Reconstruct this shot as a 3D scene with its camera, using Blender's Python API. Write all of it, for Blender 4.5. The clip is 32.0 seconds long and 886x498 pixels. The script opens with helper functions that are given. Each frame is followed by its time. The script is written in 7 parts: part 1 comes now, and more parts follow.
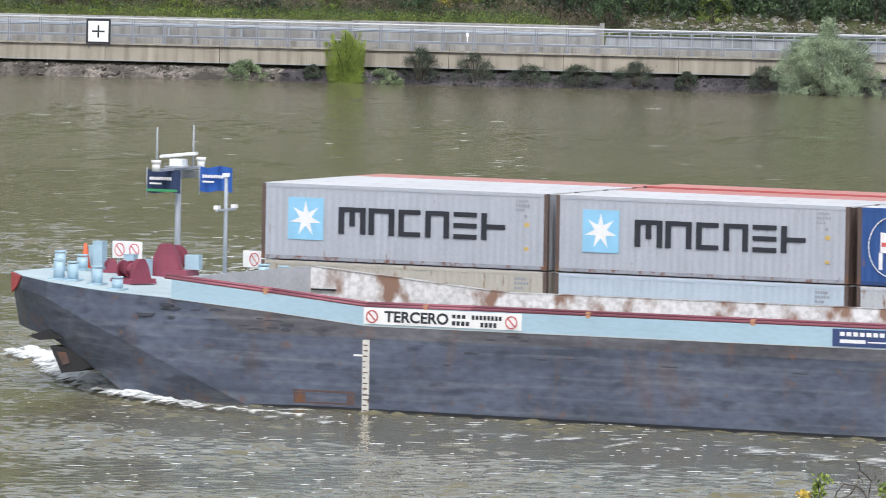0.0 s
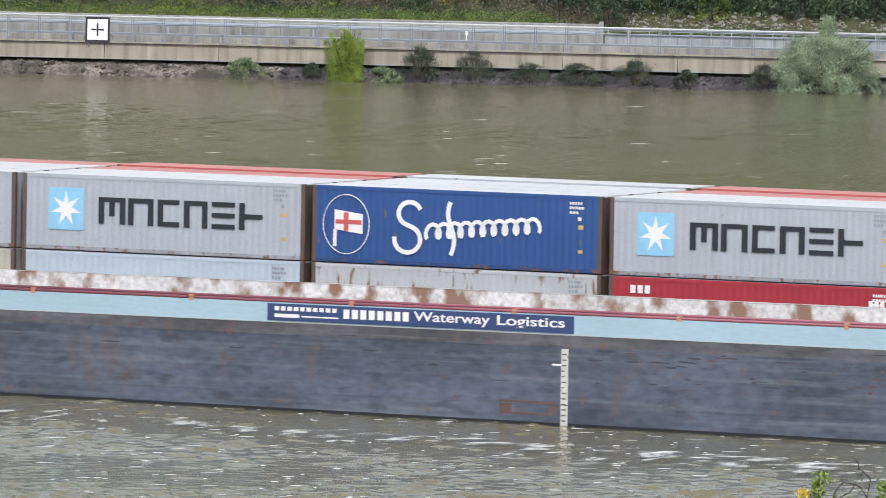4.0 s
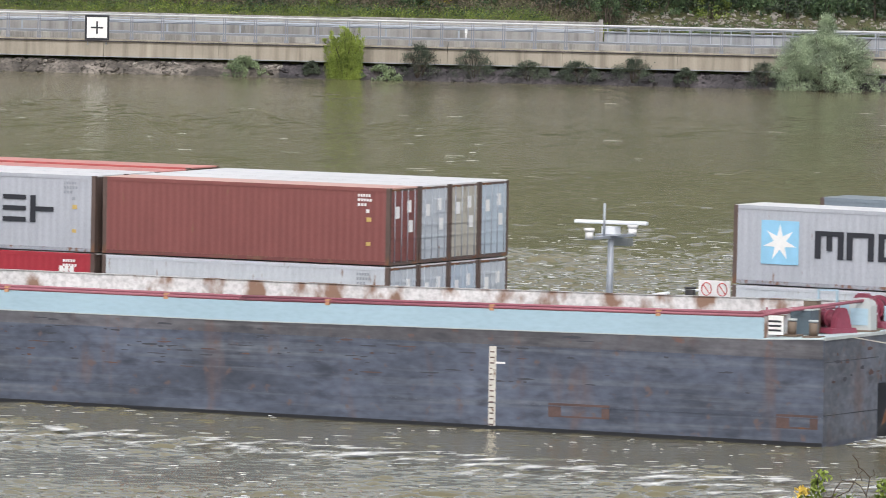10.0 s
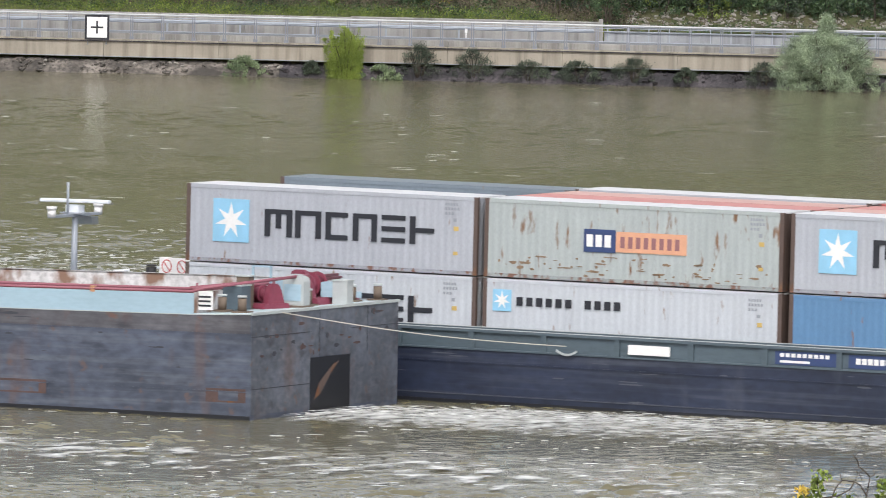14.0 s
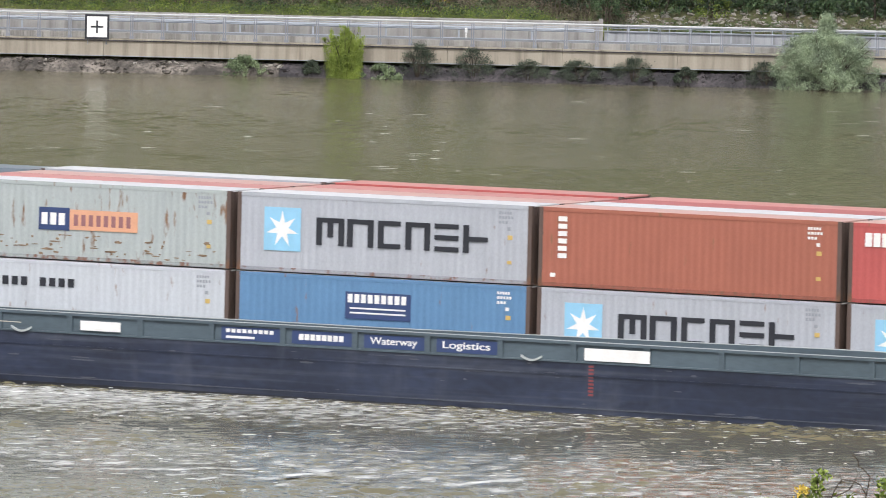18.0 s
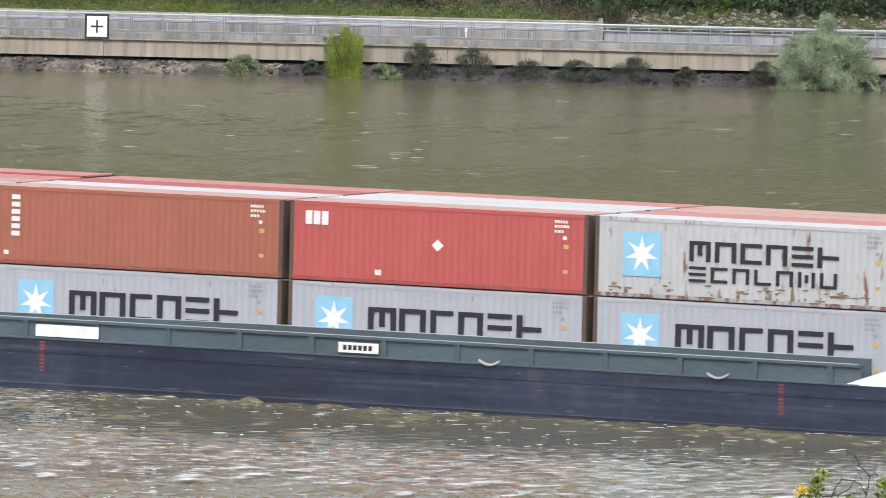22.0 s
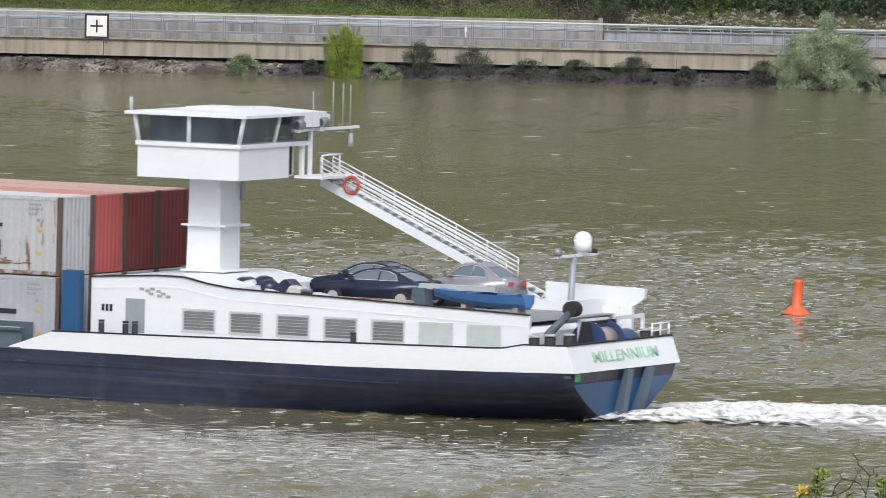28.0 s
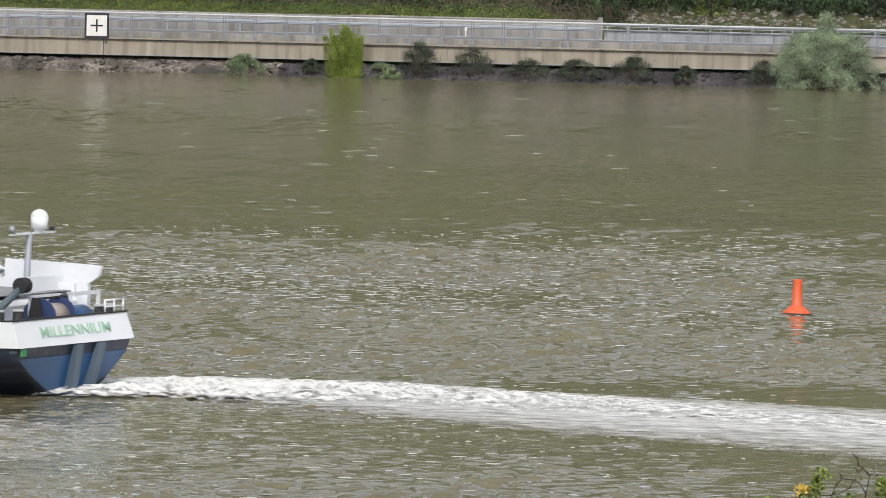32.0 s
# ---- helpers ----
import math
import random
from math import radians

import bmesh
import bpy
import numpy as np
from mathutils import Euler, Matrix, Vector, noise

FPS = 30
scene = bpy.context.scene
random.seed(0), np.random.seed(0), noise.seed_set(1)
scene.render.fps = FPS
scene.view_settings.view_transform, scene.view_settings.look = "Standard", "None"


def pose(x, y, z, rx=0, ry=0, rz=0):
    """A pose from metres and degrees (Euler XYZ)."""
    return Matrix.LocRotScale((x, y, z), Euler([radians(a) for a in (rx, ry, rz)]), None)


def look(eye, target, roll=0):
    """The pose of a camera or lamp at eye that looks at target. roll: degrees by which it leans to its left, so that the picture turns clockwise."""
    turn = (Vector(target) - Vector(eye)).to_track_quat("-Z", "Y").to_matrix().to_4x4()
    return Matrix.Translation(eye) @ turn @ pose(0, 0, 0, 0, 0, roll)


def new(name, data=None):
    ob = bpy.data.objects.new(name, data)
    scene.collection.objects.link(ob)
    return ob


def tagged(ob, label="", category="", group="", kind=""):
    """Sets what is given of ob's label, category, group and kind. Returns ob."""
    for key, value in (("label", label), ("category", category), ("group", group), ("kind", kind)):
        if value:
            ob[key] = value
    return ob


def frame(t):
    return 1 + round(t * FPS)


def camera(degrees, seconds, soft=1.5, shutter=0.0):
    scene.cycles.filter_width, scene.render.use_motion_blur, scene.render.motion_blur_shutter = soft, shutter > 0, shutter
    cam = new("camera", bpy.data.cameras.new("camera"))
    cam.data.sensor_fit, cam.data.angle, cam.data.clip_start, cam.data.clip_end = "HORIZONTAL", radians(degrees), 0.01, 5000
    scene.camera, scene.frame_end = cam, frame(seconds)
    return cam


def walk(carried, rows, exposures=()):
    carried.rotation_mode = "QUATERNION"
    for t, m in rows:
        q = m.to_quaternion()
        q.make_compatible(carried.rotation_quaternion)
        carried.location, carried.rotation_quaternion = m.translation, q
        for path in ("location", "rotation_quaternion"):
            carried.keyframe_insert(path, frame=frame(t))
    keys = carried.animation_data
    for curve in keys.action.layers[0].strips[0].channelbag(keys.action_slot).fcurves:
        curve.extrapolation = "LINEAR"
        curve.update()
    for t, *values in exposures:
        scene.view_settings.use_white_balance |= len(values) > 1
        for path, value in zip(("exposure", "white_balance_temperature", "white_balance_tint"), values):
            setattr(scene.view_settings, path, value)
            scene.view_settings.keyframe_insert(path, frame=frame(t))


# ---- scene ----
# A river convoy: a lashed barge and a motor cargo vessel pass a fixed viewpoint on a hill, high over the water.
cam = camera(4.5281, 32.0, soft=0.9, shutter=0.35)
EYE_Z, TILT_DEG, ROLL_DEG, PX = 28.174, 3.12256, 1.20058, 0.0028893
DRIFT = ((0, 3.0, 9.3), (3, 2.0, 7.3), (6, 0.7, 4.3), (9, 0.5, 3.0), (13, 0.5, 2.4), (19, 0.5, 1.2), (23, 0.3, 0.6), (28, 0, 0), (32, 0, -0.8))
walk(cam, [(t, pose(0, 0, EYE_Z, 90 - TILT_DEG + dy * PX, 0, dx * PX) @ pose(0, 0, 0, 0, 0, ROLL_DEG)) for t, dx, dy in DRIFT],
     exposures=((0, 0.38, 6150, 10), (3, 0.36, 6200, 10), (9, 0.36, 6450, 11), (21, 0.40, 6400, 11), (25, 0.33, 6400, 11), (28, 0.17, 6400, 10), (31, 0.12, 6600, 10), (32, 0.12, 6600, 10)))

# ---- light: overcast day, high thin cloud ----
world = bpy.data.worlds.new("sky")
scene.world = world
world.use_nodes = True
wn, wl = world.node_tree.nodes, world.node_tree.links
sky = wn.new("ShaderNodeTexSky")
sky.sky_type, sky.sun_disc = "NISHITA", False
SUN_EL, SUN_AZ = radians(48), radians(180)
sky.sun_elevation, sky.sun_rotation = SUN_EL, SUN_AZ
sky.air_density, sky.dust_density, sky.ozone_density = 1.0, 4.0, 1.0
grey = wn.new("ShaderNodeHueSaturation")
grey.inputs["Saturation"].default_value = 0.35
wl.new(sky.outputs[0], grey.inputs["Color"])
wl.new(grey.outputs[0], wn["Background"].inputs[0])
wn["Background"].inputs[1].default_value = 0.16
sun = new("sun", bpy.data.lights.new("sun", "SUN"))
sun.data.energy, sun.data.angle, sun.data.color = 0.9, radians(35), (1.0, 0.985, 0.96)
sun.matrix_world = look((math.sin(SUN_AZ) * 90, math.cos(SUN_AZ) * 90, 100), (0, 0, 0))


# ---- materials ----
def nodes_of(name):
    m = bpy.data.materials.new(name)
    m.use_nodes = True
    return m, m.node_tree.nodes, m.node_tree.links, m.node_tree.nodes["Principled BSDF"]


def tex(n, l, kind, scale, stretch=(1, 1, 1), detail=5.0, coords="Object", apart=False):
    co, mp = n.new("ShaderNodeTexCoord"), n.new("ShaderNodeMapping")
    mp.inputs["Scale"].default_value = stretch
    t = n.new(kind)
    t.inputs["Scale"].default_value = scale
    if "Detail" in t.inputs:
        t.inputs["Detail"].default_value = detail
    l.new(co.outputs[coords], mp.inputs[0])
    src = mp.outputs[0]
    if apart:      # each object gets a stretch of the pattern of its own
        info, far, add = n.new("ShaderNodeObjectInfo"), n.new("ShaderNodeMath"), n.new("ShaderNodeVectorMath")
        far.operation = "MULTIPLY"
        far.inputs[1].default_value = 190.0
        l.new(info.outputs["Random"], far.inputs[0])
        l.new(src, add.inputs[0])
        l.new(far.outputs[0], add.inputs[1])
        src = add.outputs[0]
    l.new(src, t.inputs["Vector"])
    return t.outputs[0]


def ramp(n, l, src, a, b, ca=(0, 0, 0, 1), cb=(1, 1, 1, 1)):
    r = n.new("ShaderNodeValToRGB")
    r.color_ramp.elements[0].position, r.color_ramp.elements[1].position = a, b
    r.color_ramp.elements[0].color, r.color_ramp.elements[1].color = ca, cb
    l.new(src, r.inputs[0])
    return r.outputs[0]


def mix(n, l, fac, a, b, kind="MIX"):
    x = n.new("ShaderNodeMix")
    x.data_type, x.blend_type = "RGBA", kind
    for sock, v in ((x.inputs["Factor"], fac), (x.inputs[6], a), (x.inputs[7], b)):
        if isinstance(v, (int, float)):
            sock.default_value = v
        elif isinstance(v, tuple):
            sock.default_value = (*v[:3], 1)
        else:
            l.new(v, sock)
    return x.outputs[2]


def bump(n, l, p, height, strength, dist=0.02):
    b = n.new("ShaderNodeBump")
    b.inputs["Strength"].default_value, b.inputs["Distance"].default_value = strength, dist
    l.new(height, b.inputs["Height"])
    l.new(b.outputs[0], p.inputs["Normal"])


def paint(name, col, rough=0.55, rust=0.0, streak=(1, 1, 1), vary=0.12, metal=0.0, grime=0.15, coarse=0.6, rust_col=(0.16, 0.07, 0.03), apart=False):
    """Weathered paint: two scales of tone, dirt streaks and, by amount, rust patches."""
    m, n, l, p = nodes_of(name)
    big = tex(n, l, "ShaderNodeTexNoise", coarse, streak, apart=apart)
    fine = tex(n, l, "ShaderNodeTexNoise", coarse * 14, streak, apart=apart)
    c = mix(n, l, ramp(n, l, big, 0.3, 0.7), tuple(x * (1 - vary) for x in col), tuple(min(1, x * (1 + vary)) for x in col))
    c = mix(n, l, grime, c, ramp(n, l, fine, 0.3, 0.6), "MULTIPLY")
    if rust:
        r = tex(n, l, "ShaderNodeTexNoise", coarse * 2.6, (streak[0], streak[1], streak[2] * 0.6), 8, apart=apart)
        c = mix(n, l, ramp(n, l, r, 0.70 - 0.28 * rust, 0.78 - 0.24 * rust), c, rust_col)
    l.new(c, p.inputs["Base Color"])
    p.inputs["Roughness"].default_value, p.inputs["Metallic"].default_value = rough, metal
    bump(n, l, p, fine, 0.15, 0.004)
    return m


def hull_paint(name, base, dark, pale, rust, worn=1.0):
    """Hull steel: big soft patches, long faint scrapes, a few rubbed spots and rusty runs."""
    m, n, l, p = nodes_of(name)
    broad = tex(n, l, "ShaderNodeTexNoise", 0.42, (0.45, 1, 1.1), 5)
    scrape = tex(n, l, "ShaderNodeTexNoise", 1.5, (0.07, 1, 2.6), 5)
    scuff = tex(n, l, "ShaderNodeTexNoise", 1.1, (0.55, 1, 1.7), 4)
    drip = tex(n, l, "ShaderNodeTexNoise", 0.9, (1, 1, 0.3), 5)
    c = mix(n, l, ramp(n, l, broad, 0.3, 0.7), tuple(x * (1 - 0.27 * worn) for x in base), tuple(x * (1 + 0.27 * worn) for x in base))
    c = mix(n, l, ramp(n, l, scrape, 0.5, 0.75, (0, 0, 0, 1), (0.7 * worn, 0.7 * worn, 0.7 * worn, 1)), c, pale)
    c = mix(n, l, ramp(n, l, scuff, 0.56, 0.72, (0, 0, 0, 1), (0.6 * worn, 0.6 * worn, 0.6 * worn, 1)), c, dark)
    c = mix(n, l, ramp(n, l, drip, 0.58, 0.74, (0, 0, 0, 1), (0.5 * worn, 0.5 * worn, 0.5 * worn, 1)), c, rust)
    mottle = tex(n, l, "ShaderNodeTexNoise", 3.4, (0.55, 1, 1.3), 8)
    c = mix(n, l, 0.38 * worn, c, ramp(n, l, mottle, 0.3, 0.72, (0.5, 0.5, 0.52, 1), (1.5, 1.48, 1.45, 1)), "MULTIPLY")
    if worn > 1.2:
        spot = tex(n, l, "ShaderNodeTexNoise", 2.3, (0.7, 1, 0.9), 7)
        c = mix(n, l, ramp(n, l, spot, 0.62, 0.70, (0, 0, 0, 1), (0.75, 0.75, 0.75, 1)), c, rust)
    l.new(c, p.inputs["Base Color"])
    p.inputs["Roughness"].default_value = 0.45
    bump(n, l, p, broad, 0.25, 0.05)
    return m


def plain(name, col, rough=0.6, metal=0.0):
    return paint(name, col, rough, 0, vary=0.06, metal=metal, grime=0.06, coarse=2.0)


def leaf_material(name, dark, light, rough=0.6):
    m, n, l, p = nodes_of(name)
    g = n.new("ShaderNodeNewGeometry")
    big = tex(n, l, "ShaderNodeTexNoise", 1.2)
    c = mix(n, l, g.outputs["Random Per Island"], dark, light)
    c = mix(n, l, 1.0, c, ramp(n, l, big, 0.36, 0.64, (0.62, 0.64, 0.66, 1), (1.22, 1.22, 1.18, 1)), "MULTIPLY")
    l.new(c, p.inputs["Base Color"])
    p.inputs["Roughness"].default_value = rough
    p.inputs["Specular IOR Level"].default_value = 0.12
    return m


def water_material():
    m, n, l, p = nodes_of("river_water")
    silt = tex(n, l, "ShaderNodeTexNoise", 0.03, (1, 2.5, 1), 4)
    l.new(ramp(n, l, silt, 0.3, 0.7, (0.150, 0.136, 0.080, 1), (0.182, 0.165, 0.100, 1)), p.inputs["Base Color"])
    p.inputs["IOR"].default_value = 1.33
    co, sep, far = n.new("ShaderNodeTexCoord"), n.new("ShaderNodeSeparateXYZ"), n.new("ShaderNodeMapRange")
    l.new(co.outputs["Object"], sep.inputs[0])
    l.new(sep.outputs["Y"], far.inputs["Value"])
    for key, v in (("From Min", 500), ("From Max", 580), ("To Min", 0.04), ("To Max", 0.10)):
        far.inputs[key].default_value = v
    l.new(far.outputs["Result"], p.inputs["Roughness"])      # fine ruffle of the sheltered far reach
    ripple = tex(n, l, "ShaderNodeTexNoise", 2.4, (0.8, 0.45, 1), 5)
    bump(n, l, p, ripple, 0.5, 0.12)
    return m


def foam_material(name, lo, hi, stretch):
    m, n, l, p = nodes_of(name)
    thick = tex(n, l, "ShaderNodeTexNoise", 4.2, (0.8, 0.6, 1), 8)
    l.new(ramp(n, l, thick, 0.38, 0.58, (0.66, 0.66, 0.63, 1), (0.86, 0.87, 0.85, 1)), p.inputs["Base Color"])
    p.inputs["Roughness"].default_value = 0.7
    a = tex(n, l, "ShaderNodeTexNoise", 1.7, stretch, 7)
    uv = n.new("ShaderNodeUVMap")
    sep = n.new("ShaderNodeSeparateXYZ")
    l.new(uv.outputs[0], sep.inputs[0])
    s = n.new("ShaderNodeMath")
    s.operation = "ADD"
    l.new(a, s.inputs[0])
    l.new(sep.outputs[0], s.inputs[1])
    l.new(ramp(n, l, s.outputs[0], lo, hi), p.inputs["Alpha"])
    bump(n, l, p, a, 0.3, 0.08)
    return m


def ground_material():
    m, n, l, p = nodes_of("hillside_ground")
    a = tex(n, l, "ShaderNodeTexNoise", 0.25, (1, 1, 1), 8)
    b = tex(n, l, "ShaderNodeTexNoise", 3.0, (1, 1, 1), 6)
    c = mix(n, l, ramp(n, l, a, 0.38, 0.62), (0.055, 0.075, 0.022), (0.10, 0.095, 0.045))
    c = mix(n, l, ramp(n, l, b, 0.5, 0.72), c, (0.045, 0.06, 0.018))
    l.new(c, p.inputs["Base Color"])
    p.inputs["Roughness"].default_value = 0.95
    bump(n, l, p, b, 0.8, 0.1)
    return m


def concrete(name, col, streaks=True):
    m, n, l, p = nodes_of(name)
    a = tex(n, l, "ShaderNodeTexNoise", 0.35)
    s = tex(n, l, "ShaderNodeTexNoise", 2.2, (1, 1, 0.08), 6)
    f = tex(n, l, "ShaderNodeTexNoise", 9)
    c = mix(n, l, ramp(n, l, a, 0.3, 0.7), tuple(x * 0.86 for x in col), tuple(x * 1.1 for x in col))
    if streaks:
        c = mix(n, l, ramp(n, l, s, 0.46, 0.66, (0, 0, 0, 1), (0.75, 0.75, 0.75, 1)), c, tuple(x * 0.55 for x in col))
        w = tex(n, l, "ShaderNodeTexNoise", 1.4, (1, 1, 0.05), 5)
        c = mix(n, l, ramp(n, l, w, 0.54, 0.74, (0, 0, 0, 1), (0.6, 0.6, 0.6, 1)), c, tuple(min(1, x * 1.45) for x in col))
    c = mix(n, l, 0.2, c, f, "MULTIPLY")
    l.new(c, p.inputs["Base Color"])
    p.inputs["Roughness"].default_value = 0.9
    bump(n, l, p, f, 0.4, 0.01)
    return m


def rock_material(name, dark, pale):
    m, n, l, p = nodes_of(name)
    a = tex(n, l, "ShaderNodeTexNoise", 0.62, (1, 1, 2.6), 9)
    b = tex(n, l, "ShaderNodeTexNoise", 6.0, (1, 1, 1.4), 6)
    c = mix(n, l, ramp(n, l, a, 0.42, 0.66), dark, pale)
    c = mix(n, l, ramp(n, l, b, 0.45, 0.7), c, dark)
    l.new(c, p.inputs["Base Color"])
    p.inputs["Roughness"].default_value = 0.85
    bump(n, l, p, b, 0.9, 0.08)
    return m


M = {}
M["water"], M["ground"] = water_material(), ground_material()
M["wake"] = foam_material("wake_foam", 0.50, 0.76, (1.1, 1.3, 1))

M["hull"] = hull_paint("worn_black_hull", (0.080, 0.095, 0.134), (0.034, 0.040, 0.058), (0.15, 0.165, 0.195), (0.14, 0.092, 0.082), 1.35)
M["hull_top"] = hull_paint("rubbed_upper_hull", (0.100, 0.099, 0.114), (0.030, 0.031, 0.040), (0.16, 0.158, 0.172), (0.17, 0.085, 0.064), 1.35)
M["boot"] = plain("black_waterline", (0.016, 0.017, 0.022), 0.4)
M["navy"] = hull_paint("dark_navy_hull", (0.023, 0.031, 0.060), (0.015, 0.019, 0.036), (0.072, 0.082, 0.110), (0.070, 0.078, 0.104), 1.1)
M["strip"] = paint("pale_blue_paint", (0.36, 0.50, 0.59), 0.55, 0.0, (0.3, 1, 1), 0.06, grime=0.08)
M["maroon"] = paint("maroon_paint", (0.22, 0.045, 0.075), 0.5, 0, vary=0.12)
M["pink_rail"] = paint("faded_red_rail", (0.30, 0.10, 0.13), 0.5, 0, (0.3, 1, 1))
M["coaming"] = paint("rusty_white_coaming", (0.64, 0.63, 0.63), 0.6, 0.72, (0.9, 1, 1.0), 0.12, grime=0.35, coarse=0.42, rust_col=(0.22, 0.13, 0.09))
M["deck"] = paint("pale_deck_paint", (0.50, 0.60, 0.62), 0.6, 0.1, vary=0.1)
M["white"] = paint("white_ship_paint", (0.79, 0.82, 0.86), 0.4, 0.0, (0.4, 1, 1), 0.03, grime=0.03)
M["gunwale"] = paint("grey_blue_gunwale", (0.086, 0.118, 0.142), 0.5, 0, (0.3, 1, 1), 0.12)
M["cap"] = plain("light_grey_cap", (0.45, 0.48, 0.48))
M["dark"] = plain("black_rubber", (0.02, 0.02, 0.022), 0.7)
M["steel"] = plain("grey_steel", (0.30, 0.32, 0.33), 0.45, 0.5)
M["galv"] = plain("galvanised_steel", (0.36, 0.39, 0.44), 0.55, 0.2)
M["rail_pale"] = plain("pale_steel_rail", (0.56, 0.57, 0.58), 0.5)
M["galv_dull"] = plain("dull_galvanised_steel", (0.25, 0.265, 0.30), 0.6, 0.1)
M["board"] = plain("white_board", (0.80, 0.79, 0.78))
M["ink"] = plain("black_ink", (0.02, 0.022, 0.03))
M["redink"] = plain("red_ink", (0.55, 0.10, 0.10))
M["orange"] = plain("orange_paint", (0.75, 0.13, 0.045), 0.45)
M["yellow"] = plain("yellow_mark", (0.56, 0.40, 0.13))
M["faded_orange"] = plain("faded_orange_paint", (0.48, 0.25, 0.14), 0.6)
M["blue"] = plain("mid_blue_paint", (0.020, 0.088, 0.225), 0.4)
M["navyboard"] = plain("navy_board", (0.035, 0.06, 0.16), 0.5)
M["flagblue"] = plain("blue_cloth", (0.02, 0.09, 0.36), 0.8)
M["flagdark"] = plain("dark_cloth", (0.02, 0.035, 0.09), 0.8)
M["green"] = plain("green_paint", (0.06, 0.32, 0.13))
M["lettergreen"] = plain("pale_green_letter", (0.42, 0.65, 0.50))
M["bluebox"] = plain("light_blue_panel", (0.27, 0.54, 0.74))
M["faint"] = plain("faded_grey_ink", (0.30, 0.32, 0.35))
M["worn_navy"] = plain("worn_navy_edge", (0.085, 0.092, 0.115), 0.5)
M["asphalt"] = concrete("asphalt", (0.20, 0.21, 0.225), False)
M["wall"] = concrete("tan_concrete", (0.37, 0.33, 0.27))
M["wall_light"] = concrete("light_concrete", (0.40, 0.385, 0.365))
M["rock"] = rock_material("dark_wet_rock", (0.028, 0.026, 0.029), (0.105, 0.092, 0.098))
M["masonry"] = rock_material("weathered_masonry", (0.055, 0.049, 0.043), (0.26, 0.23, 0.20))
M["limestone"] = concrete("pale_limestone", (0.33, 0.31, 0.275), False)
M["bark"] = plain("bark", (0.06, 0.045, 0.035), 0.9)
M["leaf_bright"] = leaf_material("bright_poplar_leaf", (0.17, 0.235, 0.045), (0.32, 0.39, 0.095))
M["leaf_willow"] = leaf_material("silver_willow_leaf", (0.22, 0.28, 0.18), (0.38, 0.45, 0.31))
M["leaf_dark"] = leaf_material("dark_shrub_leaf", (0.036, 0.050, 0.040), (0.12, 0.145, 0.10))
M["leaf_mid"] = leaf_material("green_scrub_leaf", (0.034, 0.064, 0.036), (0.115, 0.165, 0.08))
M["leaf_sage"] = leaf_material("grey_green_shrub_leaf", (0.14, 0.19, 0.105), (0.26, 0.32, 0.185))
M["leaf_yellow"] = leaf_material("yellow_scrub_leaf", (0.22, 0.20, 0.02), (0.42, 0.36, 0.04))
M["grass"] = leaf_material("verge_grass", (0.10, 0.15, 0.03), (0.26, 0.31, 0.08))
M["dry"] = leaf_material("dry_scrub", (0.075, 0.062, 0.048), (0.20, 0.165, 0.125))
g_mat, gn, gl, gp = nodes_of("dark_window_glass")
gp.inputs["Base Color"].default_value, gp.inputs["Roughness"].default_value = (0.045, 0.052, 0.058, 1), 0.08
M["glass"] = g_mat
c_mat, cn, cl, cp = nodes_of("clear_window_glass")
cp.inputs["Base Color"].default_value, cp.inputs["Roughness"].default_value, cp.inputs["IOR"].default_value = (0.60, 0.66, 0.70, 1), 0.02, 1.42
cp.inputs["Transmission Weight"].default_value = 1.0
M["clear_glass"] = c_mat
# car windows: bluish base colour paints the sky they reflect
d_mat, dn, dl, dp = nodes_of("car_glass_sky_tone")
dp.inputs["Base Color"].default_value, dp.inputs["Roughness"].default_value = (0.13, 0.17, 0.20, 1), 0.06
M["car_glass"] = d_mat
# mottled grey-blue in place of what the wheelhouse panes reflect
M["pane_backing"] = paint("pane_reflection_tone", (0.25, 0.30, 0.335), 0.8, 0, (1, 1, 0.6), 0.35, coarse=1.2)
M["blind"] = paint("window_blind", (0.19, 0.205, 0.20), 0.4, 0, (0.2, 1, 6), 0.2, coarse=2)
M["frosted"] = plain("pale_blind", (0.50, 0.56, 0.54), 0.3)

BOX = {  # container paints
    "grey": ((0.405, 0.425, 0.47), 0.10), "greyold": ((0.47, 0.48, 0.50), 0.5), "blue": ((0.026, 0.078, 0.245), 0.08),
    "brown": ((0.215, 0.072, 0.066), 0.1), "red": ((0.36, 0.03, 0.045), 0.05), "white": ((0.50, 0.53, 0.57), 0.2),
    "rustblue": ((0.39, 0.43, 0.43), 0.42), "orange_brown": ((0.36, 0.125, 0.085), 0.12), "brightred": ((0.46, 0.10, 0.095), 0.08),
    "skyblue": ((0.11, 0.23, 0.40), 0.12), "slateblue": ((0.19, 0.23, 0.27), 0.15), "tan": ((0.46, 0.43, 0.37), 0.35), "paleblue": ((0.46, 0.53, 0.60), 0.15), "darkred": ((0.20, 0.035, 0.035), 0.1)}
for key, (col, rust) in BOX.items():
    M["sill_" + key] = paint("rusty_edge_" + key, tuple(c * 0.8 for c in col), 0.6, 0.55 + 0.5 * rust, (0.8, 1, 0.9), 0.15, grime=0.3, coarse=1.9, rust_col=(0.17, 0.085, 0.055), apart=True)
    M["box_" + key] = paint("container_" + key, col, 0.5, rust * 0.8, (1.0, 1, 0.4), 0.05, grime=0.10, coarse=1.5, rust_col=(0.20, 0.11, 0.06), apart=True)
